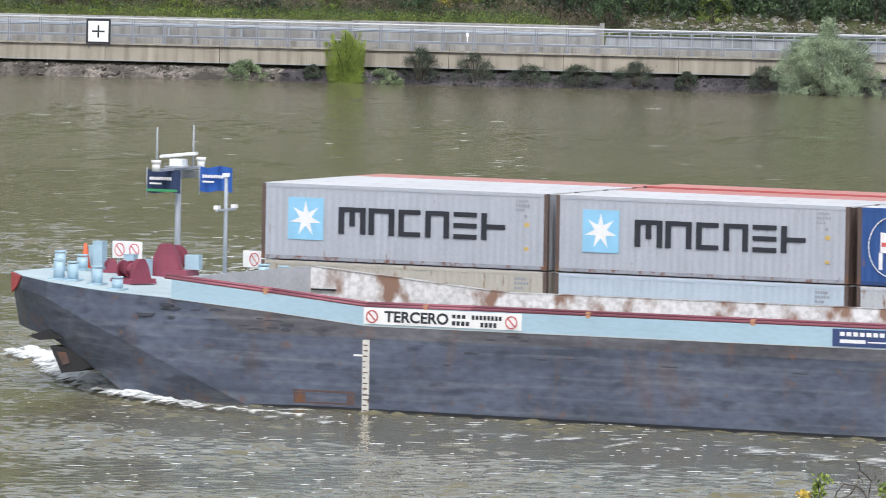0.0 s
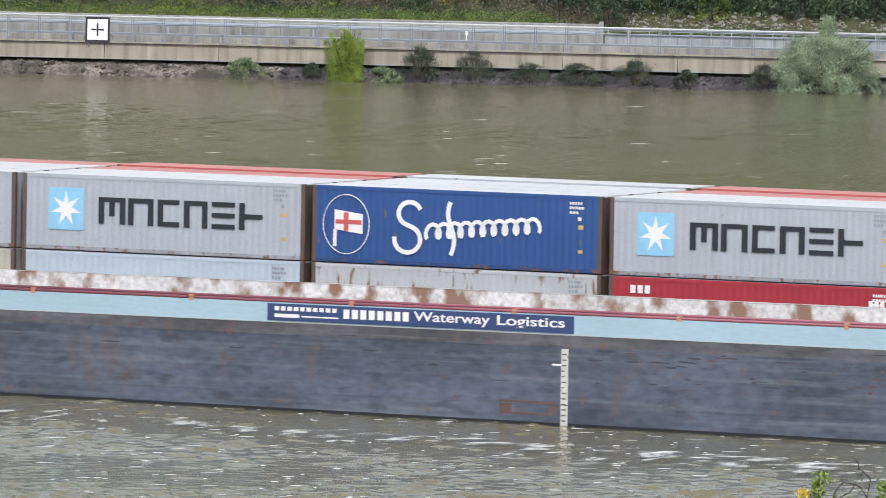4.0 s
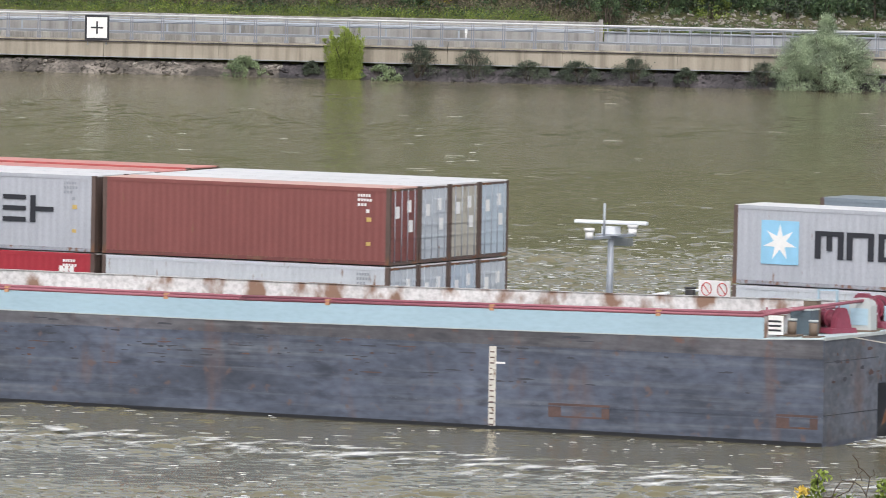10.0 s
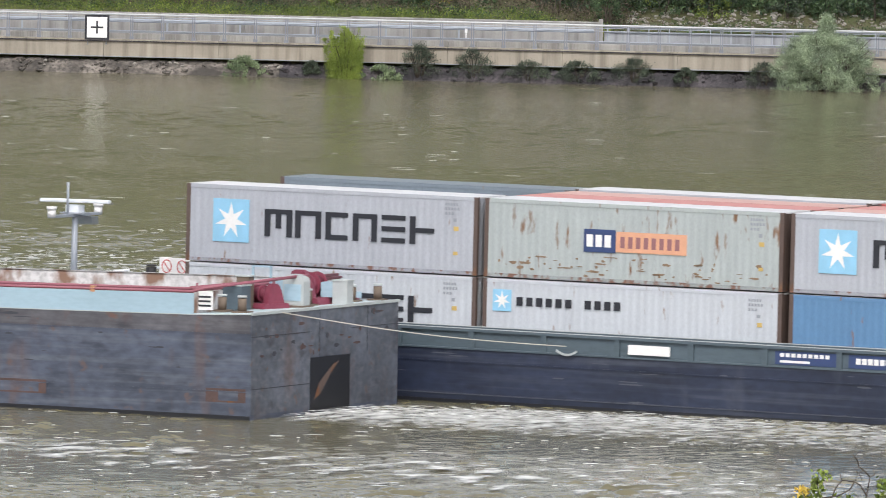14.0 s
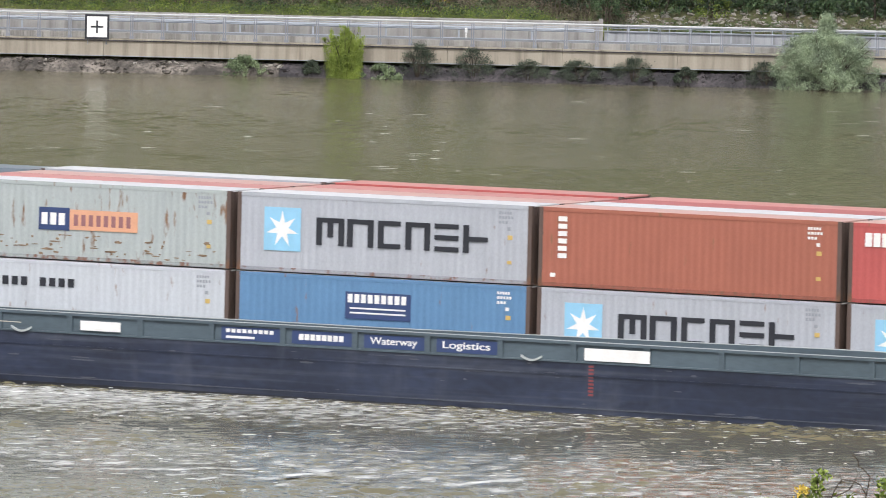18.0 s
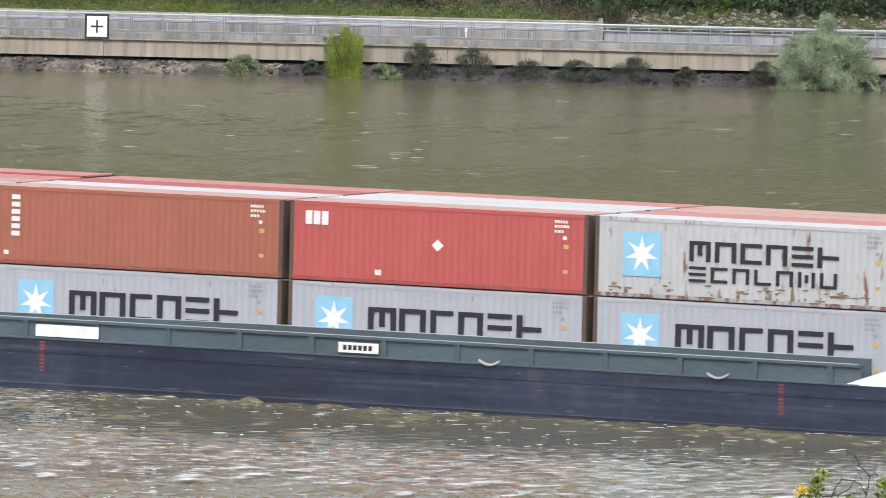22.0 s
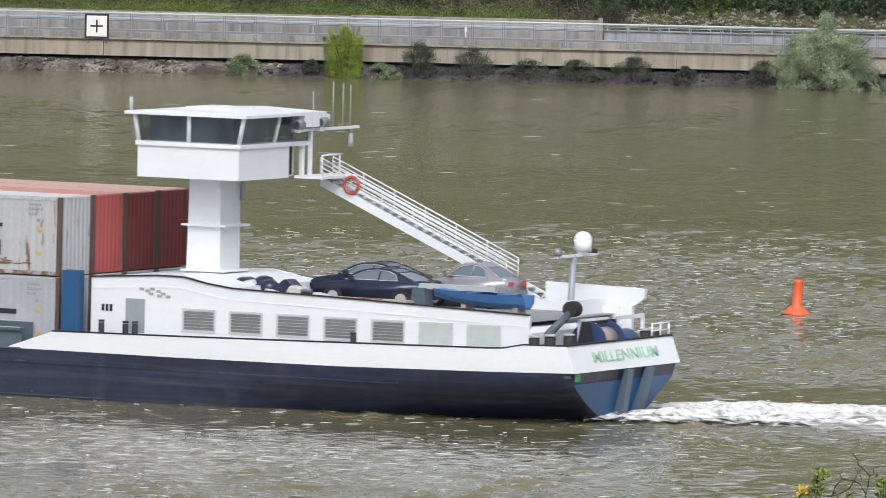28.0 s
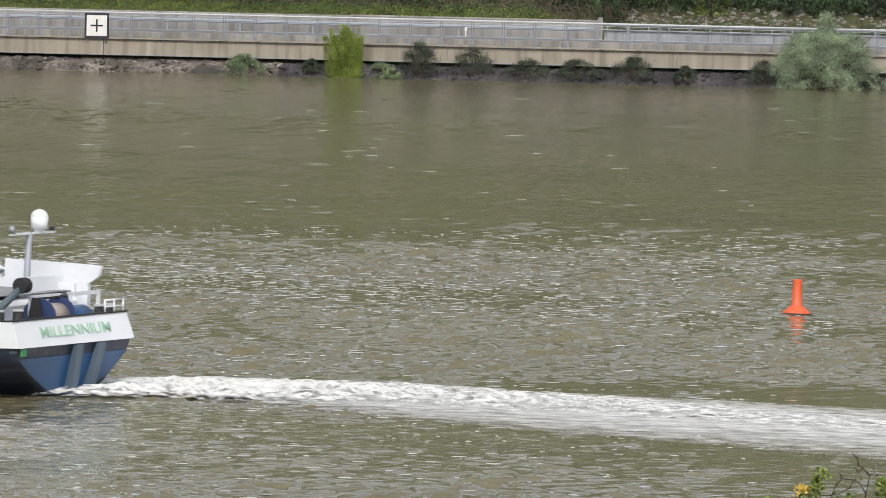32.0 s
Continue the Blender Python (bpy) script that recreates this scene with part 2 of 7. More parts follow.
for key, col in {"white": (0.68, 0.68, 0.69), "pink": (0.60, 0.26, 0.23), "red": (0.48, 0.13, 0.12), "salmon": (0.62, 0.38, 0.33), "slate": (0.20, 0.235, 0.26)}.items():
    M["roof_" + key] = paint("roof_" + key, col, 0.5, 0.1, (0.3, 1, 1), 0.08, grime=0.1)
# rusty brown, darkened to paint the shade between stacked containers
M["post"] = paint("rust_and_gap_shade", (0.115, 0.080, 0.068), 0.7, 0.7, (1, 1, 0.4), 0.3)


# ---- mesh helpers ----
def box(bm, x0, x1, y0, y1, z0, z1):
    v = [bm.verts.new(c) for c in ((x0, y0, z0), (x1, y0, z0), (x1, y1, z0), (x0, y1, z0), (x0, y0, z1), (x1, y0, z1), (x1, y1, z1), (x0, y1, z1))]
    for f in ((3, 2, 1, 0), (4, 5, 6, 7), (0, 1, 5, 4), (1, 2, 6, 5), (2, 3, 7, 6), (3, 0, 4, 7)):
        bm.faces.new([v[i] for i in f])
    return bm


def rod(bm, p, q, r, n=8, r2=None):
    p, q = Vector(p), Vector(q)
    d = (q - p).normalized()
    s = d.orthogonal().normalized()
    t = d.cross(s)
    r2 = r if r2 is None else r2
    a = [bm.verts.new(p + (s * math.cos(k * math.tau / n) + t * math.sin(k * math.tau / n)) * r) for k in range(n)]
    b = [bm.verts.new(q + (s * math.cos(k * math.tau / n) + t * math.sin(k * math.tau / n)) * r2) for k in range(n)]
    for k in range(n):
        bm.faces.new((a[k], a[(k + 1) % n], b[(k + 1) % n], b[k])).smooth = True
    bm.faces.new(a[::-1])
    bm.faces.new(b)
    return bm


def tube(bm, pts, r, n=6):
    """A bent bar in one piece along the given points."""
    pts = [Vector(p) for p in pts]
    rings = []
    for k, p in enumerate(pts):
        d = (pts[min(k + 1, len(pts) - 1)] - pts[max(k - 1, 0)]).normalized()
        s = d.cross(Vector((0, 1, 0))).normalized() if abs(d.y) < 0.9 else d.orthogonal().normalized()
        t = d.cross(s)
        rings.append([bm.verts.new(p + (s * math.cos(q * math.tau / n) + t * math.sin(q * math.tau / n)) * r) for q in range(n)])
    for a, b in zip(rings, rings[1:]):
        for q in range(n):
            bm.faces.new((a[q], a[(q + 1) % n], b[(q + 1) % n], b[q])).smooth = True
    bm.faces.new(rings[0][::-1])
    bm.faces.new(rings[-1])
    bmesh.ops.recalc_face_normals(bm, faces=bm.faces)
    return bm


def prism(bm, outline, axis, lo, hi):
    """A flat outline, drawn in the two other axes, drawn out along axis from lo to hi."""
    def at(u, w, h):
        return {"x": (h, u, w), "y": (u, h, w), "z": (u, w, h)}[axis]
    a = [bm.verts.new(at(u, w, lo)) for u, w in outline]
    b = [bm.verts.new(at(u, w, hi)) for u, w in outline]
    k = len(outline)
    for i in range(k):
        bm.faces.new((a[i], a[(i + 1) % k], b[(i + 1) % k], b[i]))
    bm.faces.new(a[::-1])
    bm.faces.new(b)
    bmesh.ops.recalc_face_normals(bm, faces=bm.faces)
    return bm


def ball(bm, c, r, sz=1.0, n=12):
    bmesh.ops.create_uvsphere(bm, u_segments=n, v_segments=n // 2 + 2, radius=1, matrix=Matrix.Translation(c) @ Matrix.Diagonal((r, r, r * sz, 1)))
    for f in bm.faces:
        f.smooth = True
    return bm


def bevel(bm, w, seg=1):
    bmesh.ops.bevel(bm, geom=[e for e in bm.edges if e.calc_face_angle(0) > 0.6], offset=w, segments=seg, affect="EDGES")
    return bm


def mesh_of(name, bm, material):
    me = bpy.data.meshes.new(name)
    bm.to_mesh(me)
    bm.free()
    me.materials.append(M[material])
    return me


def part(name, bm, material, parent, label="", at=None):
    """One mesh object under a thing or a part; bm may be a ready mesh."""
    me = bm if isinstance(bm, bpy.types.Mesh) else mesh_of(name, bm, material)
    ob = new(name, me)
    ob.parent = parent
    if at is not None:
        ob.matrix_basis = at
    return tagged(ob, label)


def B():
    return bmesh.new()


def thing(name, m, label, category, group="", kind=""):
    ob = new(name)
    ob.empty_display_size = 0.3
    ob.matrix_basis = m
    return tagged(ob, label, category, group, kind)


def text_mesh(s, height, material, depth=0.012, width=None, bold=0.0):
    """Letters standing in the local x-z plane, facing -y, lower left corner at the origin."""
    cu = bpy.data.curves.new("letters", "FONT")
    cu.body, cu.size, cu.extrude, cu.offset = s, height / 0.69, depth, bold
    ob = bpy.data.objects.new("letters", cu)
    scene.collection.objects.link(ob)
    bpy.context.view_layer.update()
    me = bpy.data.meshes.new_from_object(ob.evaluated_get(bpy.context.evaluated_depsgraph_get()))
    bpy.data.objects.remove(ob)
    if width:
        xs_ = [v.co.x for v in me.vertices]
        me.transform(Matrix.Diagonal((width / (max(xs_) - min(xs_)), 1, 1, 1)) @ Matrix.Translation((-min(xs_), 0, 0)))
    me.transform(Matrix.Rotation(math.pi / 2, 4, "X"))
    me.materials.clear()
    me.materials.append(M[material])
    return me


MOVERS = []   # (thing, its pose in the convoy's space)
BARGE = pose(7.6, 0, 0, 0, math.degrees(-0.0055), 0) @ Matrix.Diagonal((1.0085, 1, 1, 1))   # empty hopper barge, viewer's side
FRONT = pose(0, 0, 0, 0, math.degrees(-0.00325), 0)                                          # laden barge ahead of the motor vessel
SHIP = pose(7.22, 1.29, -0.05, 0, math.degrees(0.00394), 0)
LADEN = pose(0, 0, 0, 0, math.degrees(0.00394), 0)
VESSELS = {"barge": BARGE, "front": FRONT, "ship": SHIP, "laden": LADEN, None: Matrix()}


def aboard(name, m, label, category, group="", vessel=None):
    """A thing that rides with the convoy; m: its pose in the space of its vessel."""
    pose_in = VESSELS[vessel] @ m
    ob = thing(name, pose_in, label, category, group)
    MOVERS.append((ob, pose_in))
    return ob


def convoy(t):
    """The convoy's pose: x runs aft along it, y away from the viewer's side, z up from the water."""
    late = np.interp(t, (0, 1, 2, 3, 3.5, 5.5, 6, 7, 8, 9, 10, 11, 12, 13, 14, 17, 18, 19, 20, 21, 22, 23, 25, 28, 29, 30, 31, 32),
                     (-0.0103, 0.0026, 0.0084, 0.0055, 0.0078, -0.0042, 0.0058, 0.0061, -0.001, -0.0041, -0.0154, -0.0051, -0.0031, -0.0075, -0.007, -0.0002, 0.0046, 0.0049, 0.0051, 0.0042, 0.0071, -0.004, 0.003, 0.012, -0.004, 0.008, -0.0028, -0.0139))
    s = t + late
    q, k = 3 * (s / 10 - 1.6) ** 2, (s - 16) / 10
    return pose(58.1446 - 5.0689 * s + 0.0004 * q, 378.7897 + 1.8335 * s + 0.0188 * q, 0, 0, 0, -math.degrees(0.4663 + 0.0009 * k + 0.0007 * k * k))


def motions():
    times = (0, 1, 2, 3, 4, 5, 6, 7, 8, 9, 10, 11, 12, 13, 14, 15, 16, 17, 18, 19, 20, 21, 22, 23, 24, 25, 26, 27, 28, 29, 30, 31, 32)
    for ob, m in MOVERS:
        walk(ob, [(t, convoy(t) @ m) for t in times])
    for ob in (river, flecks):
        walk(ob, [(t, pose(-0.25 * t, 0.06 * t, 0)) for t in (0, 8, 16, 24, 32)])
    for ob, x, y in BOBBERS:
        walk(ob, [(t, pose(x, y, 0, 4 * math.sin(1.9 * t), 3.5 + 2.5 * math.sin(1.3 * t + 1), 0)) for t in range(33)])


BOBBERS = []

# pale colour that stands in for sky glints on the wave faces
M["fleck"] = plain("pale_glint", (0.54, 0.55, 0.53), 0.4)
M["kerb_grey"] = concrete("pale_grey_concrete", (0.36, 0.37, 0.39))
M["blossom"] = leaf_material("yellow_petal", (0.62, 0.42, 0.06), (0.85, 0.64, 0.16))
M["leaf_fore"] = leaf_material("fresh_bramble_leaf", (0.10, 0.15, 0.03), (0.27, 0.33, 0.075))
# ---- the large structure: water, ground, far bank ----
SHEAR = -0.07         # the far bank runs slightly askew
BANK_Y = 715.15
K = 1.185             # size of the bank's unit in metres


def ground_height(x, y):
    knots = ((-900, 34), (-40, 27.2), (12, 26.4), (30, 25.2), (45, 23.9), (62, 21.0), (100, 13), (150, 1), (180, -2.5), (350, -4))
    if y < 350:
        return float(np.interp(y, *zip(*knots))) + (0.5 * noise.noise((x * 0.03, y * 0.03, 0)) if y > 60 else 0)
    v, u = (y - (BANK_Y + SHEAR * max(-400, min(400, x)))) / K, x / K
    left = 1 / (1 + math.exp(max(-40, min(40, (u - 5.6) * 2.5))))
    low = np.interp(v, (-60, -7, -0.6, 0.55, 0.9, 1.6, 9.2, 9.6, 11.0), (-4, -1.6, -0.25, 0.35, 0.85, 1.55, 1.75, 1.9, 2.15 + 0.75 * left))
    if v < 11:
        return K * float(low) + (0.18 * noise.noise((u * 0.9, v, 3)) if -3 < v < 1 else 0)
    rise = np.interp(v, (11, 14, 40, 420, 1200, 4000), (0, 0.9, 13, 135, 190, 200))
    return K * float(low + rise) + noise.noise((u * 0.08, v * 0.08, 5)) * min(4, (v - 11) * 0.12)


def grid_mesh(name, xs, ys, height, material):
    nx = len(xs)
    verts = [(x, y + (SHEAR * max(-400, min(400, x)) if y > 480 else 0), 0) for y in ys for x in xs]
    verts = [(x, y, height(x, y)) for x, y, _ in verts]
    faces = [(j * nx + i, j * nx + i + 1, (j + 1) * nx + i + 1, (j + 1) * nx + i) for j in range(len(ys) - 1) for i in range(nx - 1)]
    me = bpy.data.meshes.new(name)
    me.from_pydata(verts, [], faces)
    me.polygons.foreach_set("use_smooth", [True] * len(faces))
    me.materials.append(M[material])
    return new(name, me)


xs = [-4000, -2200, -1200, -700, -400, -250, -150, -100, -70, -50] + [-36 + 0.5 * k for k in range(145)] + [50, 70, 100, 150, 250, 400, 700, 1200, 2200, 4000]
ys = [-900, -400, -100, -40, 0, 12, 25, 30, 45, 52, 62, 75, 100, 125, 150, 180, 350, 500] + [BANK_Y + K * v for v in (-60, -20, -7, -3, -1.5, -0.6, -0.2, 0.2, 0.55, 0.9, 1.6, 5, 9.2, 9.6, 10.2, 11, 11.7, 12.5, 13.3, 14, 15, 16, 17, 18.5, 20, 23, 27, 33, 40, 60, 100, 180, 300, 420, 700, 1200, 2500, 4000)]
tagged(grid_mesh("ground", xs, ys, ground_height, "ground"), "grassy hillsides of scrub on both sides of the river", "ground", kind="structure")


def water_mesh():
    """The river's surface: flat far out, real wind waves where the viewer looks."""
    fan = np.linspace(-1, 1, 460)
    fy = np.concatenate((np.arange(347, 540, 0.17), np.arange(540, 716.01, 0.3)))
    gy = np.concatenate(([120, 200, 280, 330], fy, [723]))
    half = 0.0415 * np.maximum(gy, 347)
    gx = np.concatenate(([-60, -20, -8, -3, -1.7, -1.2], fan, [1.2, 1.7, 3, 8, 20, 60]))
    X = gx[None, :] * (half[:, None] + 2) * 1.12 + 4 + 0 * gy[:, None]
    Y = np.repeat(gy[:, None], len(gx), 1)
    Z, slow, group = np.zeros_like(X), np.zeros_like(X), np.zeros_like(X)
    r = np.random.RandomState(12)
    for _ in range(14):
        slow += np.sin(r.normal(0, 0.07) * X + r.normal(0, 0.13) * Y + r.uniform(0, 6.28))
    gust = np.clip(0.85 + 0.22 * slow, 0.35, 1.7)
    for _ in range(16):
        group += np.sin(r.normal(0, 1.1) * X + r.normal(0, 0.9) * Y + r.uniform(0, 6.28))
    group = 0.6 + 0.4 * np.clip(0.5 + 0.28 * group, 0, 1.8) ** 2
    for _ in range(84):
        lam = math.exp(r.uniform(math.log(0.58), math.log(1.7)))
        th = r.normal(0, 0.62)
        k = math.tau / lam
        ph = k * (math.sin(th) * X + math.cos(th) * Y) + r.uniform(0, 6.28)
        Z += 0.0145 / k * (np.sin(ph) - 0.3 * np.cos(2 * ph))
    reach = np.interp(Y, (347, 360, 420, 450, 480, 505, 530, 570, 620, 716), (0, 1.35, 1.4, 1.55, 1.6, 1.3, 0.68, 0.34, 0.26, 0.22))
    edge = np.clip((1 - np.abs(gx)) / 0.06, 0, 1)[None, :]
    Z = Z * gust * group * reach * edge
    nx, ny = len(gx), len(gy)
    co = np.stack((X, Y, Z), -1).reshape(-1, 3)
    a = (np.arange(ny - 1)[:, None] * nx + np.arange(nx - 1)[None, :]).reshape(-1)
    quads = np.stack((a, a + 1, a + nx + 1, a + nx), -1)
    me = bpy.data.meshes.new("water")
    me.vertices.add(len(co))
    me.vertices.foreach_set("co", co.reshape(-1))
    me.loops.add(quads.size)
    me.loops.foreach_set("vertex_index", quads.reshape(-1).astype(np.int32))
    me.polygons.add(len(quads))
    me.polygons.foreach_set("loop_start", np.arange(0, quads.size, 4, dtype=np.int32))
    me.polygons.foreach_set("use_smooth", np.ones(len(quads), dtype=bool))
    me.update(calc_edges=True)
    me.materials.append(M["water"])
    return new("water", me)


river = tagged(water_mesh(), "silty olive-brown river water with small wind waves", "river", kind="structure")



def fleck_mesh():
    """Pale slivers painted as sky glints, and small foam crests, tipped up on the wave faces; thick in the gusty bands.
    """
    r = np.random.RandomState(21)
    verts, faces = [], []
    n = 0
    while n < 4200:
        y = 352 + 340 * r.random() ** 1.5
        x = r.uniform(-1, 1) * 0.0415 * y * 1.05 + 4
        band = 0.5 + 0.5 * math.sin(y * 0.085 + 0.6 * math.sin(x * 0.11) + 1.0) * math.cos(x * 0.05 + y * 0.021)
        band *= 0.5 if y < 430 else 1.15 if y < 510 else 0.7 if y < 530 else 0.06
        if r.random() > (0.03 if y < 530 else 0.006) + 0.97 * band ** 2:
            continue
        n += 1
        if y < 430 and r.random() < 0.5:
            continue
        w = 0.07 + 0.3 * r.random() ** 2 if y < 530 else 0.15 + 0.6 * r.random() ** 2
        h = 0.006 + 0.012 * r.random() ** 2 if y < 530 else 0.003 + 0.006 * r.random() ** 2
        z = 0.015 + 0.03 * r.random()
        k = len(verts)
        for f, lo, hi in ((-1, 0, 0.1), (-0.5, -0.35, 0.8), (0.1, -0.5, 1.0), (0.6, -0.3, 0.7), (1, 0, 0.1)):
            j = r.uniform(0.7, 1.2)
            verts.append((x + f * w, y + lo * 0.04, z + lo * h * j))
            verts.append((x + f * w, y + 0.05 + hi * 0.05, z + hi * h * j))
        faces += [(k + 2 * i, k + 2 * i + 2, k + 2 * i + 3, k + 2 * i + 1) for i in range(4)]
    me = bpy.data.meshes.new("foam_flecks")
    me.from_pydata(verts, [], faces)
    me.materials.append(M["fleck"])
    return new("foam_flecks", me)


flecks = tagged(fleck_mesh(), "pale flecks on the river, painted sky glints among small foam crests", "foam", kind="stuff")

# quay: a cantilevered road edge with fascia, kerb, road, back wall
ANG = math.degrees(math.atan(SHEAR))
quay = pose(0, BANK_Y, 0, 0, 0, ANG) @ Matrix.Diagonal((K, K, K, 1))
road = thing("road", quay, "grey asphalt riverside road on a concrete edge", "road", kind="structure")
bm = B()
box(bm, -400, 400, 0.9, 9.0, 1.55, 1.98)
part("carriageway", bm, "asphalt", road)
quay_wall = thing("wall_quay", quay, "tan weathered concrete quay wall overhanging a rocky bank", "retaining wall", kind="structure")
seg = 6.2
for k in range(-10, 10):
    bm = B()
    x0, x1 = k * seg + 0.012, (k + 1) * seg - 0.012
    prism(bm, ((0.0, 0.87), (0.0, 1.72), (-0.07, 1.74), (-0.07, 1.83), (0.9, 1.83), (0.9, 1.5), (0.5, 1.4), (0.35, 0.87)), "x", x0, x1)
    part("panel", bm, "wall", quay_wall)
    # dark strip paints the shade and stain below the overhanging lip
    part("drip_edge", box(B(), x0, x1, -0.09, -0.072, 1.70, 1.76), "rock", quay_wall, "dark strip painting shade and stain under the wall lip")
    part("lower_edge", box(B(), x0, x1, -0.012, -0.003, 0.875, 0.93), "kerb_grey", quay_wall, "pale lower edge of the fascia")
for k in range(-10, 10):
    bm = B()
    x0, x1 = k * seg + 0.012, (k + 1) * seg - 0.012
    for j in range(int(seg / 0.18)):      # ribbed upstand
        box(bm, x0 + 0.18 * j, x0 + 0.18 * j + 0.125, 0.55, 0.62, 1.834, 2.13)
    box(bm, x0, x1, 0.622, 0.86, 1.834, 2.16)
    part("upstand", bm, "wall_light", quay_wall)
back_wall = thing("wall_back", quay, "light concrete retaining wall with vertical joints behind the road", "retaining wall", kind="structure")
for k in range(-40, 4):
    bm = B()
    x0 = k * 1.95 - 0.1
    top = 2.98 if x0 > -6.2 else 2.93
    box(bm, x0 + 0.006, x0 + 1.944, 9.02, 9.3, 1.9, top)
    box(bm, x0, x0 + 1.95, 8.98, 9.34, top, top + 0.07)
    part("panel", bm, "wall_light", back_wall)
bm = B()
box(bm, 7.62, 7.85, 8.95, 9.35, 1.9, 3.2)
part("end_post", bm, "wall_light", back_wall)

# railing on the quay: posts, top rail, two tubes
railing = thing("quay_railing", quay, "galvanised steel railing along the riverside road", "railing")
POST = 1.678
post_bm = B()
box(post_bm, -0.085, -0.025, -0.03, 0.05, 0, 1.33)
box(post_bm, 0.025, 0.085, -0.03, 0.05, 0, 1.33)
box(post_bm, -0.11, 0.11, -0.05, 0.10, 0, 0.16)
post_me = mesh_of("post", post_bm, "galv_dull")
for k in range(-22, 22):
    part("post", post_me, "", railing, at=pose(-24.0 + 0.17 + POST * (k + 15), 0.12, 1.834))
for z, r, nm in ((3.17, 0.052, "handrail"), (3.02, 0.018, "upper_rail"), (2.86, 0.022, "mid_rail"), (2.30, 0.025, "lower_rail")):
    bm = B()
    rod(bm, (-60, 0.12, z), (60, 0.12, z), r)
    part(nm, bm, "rail_pale" if nm == "handrail" else "galv", railing)
guard = thing("guard_rail", quay, "grey crash barrier along the road", "guard rail")
bm = B()
prism(bm, ((8.52, 2.46), (8.46, 2.50), (8.52, 2.54), (8.46, 2.58), (8.46, 2.62), (8.52, 2.66), (8.56, 2.65), (8.56, 2.46)), "x", -60, 7.4)
part("beam", bm, "galv", guard)
for k in range(-14, 2):
    bm = B()
    box(bm, k * 4 - 0.05, k * 4 + 0.05, 8.565, 8.68, 1.975, 2.62)
    part("post", bm, "galv", guard)
far_rail = thing("far_railing", quay, "low steel railing on the far side of the road", "railing")
for z in (2.78, 2.5):
    bm = B()
    rod(bm, (7.9, 9.5, z), (60, 9.5, z), 0.04)
    part("rail", bm, "galv", far_rail)
for k in range(0, 40):
    bm = B()
    box(bm, 8.1 + 1.125 * k - 0.03, 8.1 + 1.125 * k + 0.03, 9.47, 9.53, 1.8, 2.78)
    part("post", bm, "galv", far_rail)

for k in range(13):
    x0 = 7.9 + 4.0 * k
    part("panel", box(B(), x0 + 0.01, x0 + 3.99, 9.56, 9.8, 1.85, 2.52), "kerb_grey", back_wall, "low pale grey parapet")

# navigation sign on the railing
sign = thing("navigation_sign", quay @ pose(-18.98, -0.1, 1.80), "white square board with black cross and black rim on the railing", "sign")
bm = B()
box(bm, -0.66, 0.66, 0, 0.06, -0.02, 1.32)
part("rim", bm, "ink", sign)
bm = B()
box(bm, -0.55, 0.55, -0.012, -0.003, 0.09, 1.21)
part("face", bm, "board", sign)
for w, h in ((0.34, 0.045), (0.045, 0.34)):
    bm = B()
    box(bm, -w, w, -0.03 if w > h else -0.034, -0.016, 0.65 - h, 0.65 + h)
    part("cross_bar", bm, "ink", sign)
for x in (-0.5, 0.5):
    part("bracket", rod(B(), (x, 0.09, -0.3), (x, 0.09, 1.2), 0.03), "galv", sign)
bm = B()
box(bm, -0.03, 0.03, -0.02, 0.02, 0, 0.36)
box(bm, -0.07, 0.07, -0.03, 0.03, 0.34, 0.62)
marker = thing("road_marker", quay @ pose(0.42, 8.3, 1.98), "small white road marker post", "post")
part("post", bm, "board", marker)


# rocks of the bank
def rock_mesh(name, material, seed):
    r = random.Random(seed)
    bm = B()
    bmesh.ops.create_icosphere(bm, subdivisions=2, radius=1)
    off = Vector((r.random() * 9, r.random() * 9, r.random() * 9))
    for v in bm.verts:
        d = 1 + 0.55 * noise.noise(v.co * 1.3 + off)
        v.co = Vector((v.co.x * 1.2, v.co.y * 0.9, v.co.z * 0.75)) * d
    return mesh_of(name, bm, material)


BANK = ((-0.95, -0.62, -0.4, -0.1, 0.2, 0.62), (-0.25, 0.02, 0.36, 0.58, 0.66, 0.7))      # the bank's profile below the wall


def mud_slope(u0, u1, material):
    us, vs = np.arange(u0, u1 + 0.01, 0.13), np.linspace(-0.95, 0.62, 15)
    verts = []
    for v in vs:
        for u in us:
            z = np.interp(v, *BANK)
            z += 0.10 * noise.noise((u * 0.8, v * 2, 7)) + 0.12 * noise.noise((u * 2.6, v * 3.5, 2)) + 0.12 * noise.noise((u * 5, v * 7, 4))
            verts.append((u, v + 0.12 * noise.noise((u * 0.7, v, 1)), z))
    n = len(us)
    faces = [(j * n + i, j * n + i + 1, (j + 1) * n + i + 1, (j + 1) * n + i) for j in range(len(vs) - 1) for i in range(n - 1)]
    me = bpy.data.meshes.new("slope")
    me.from_pydata(verts, [], faces)
    me.materials.append(M[material])
    return me


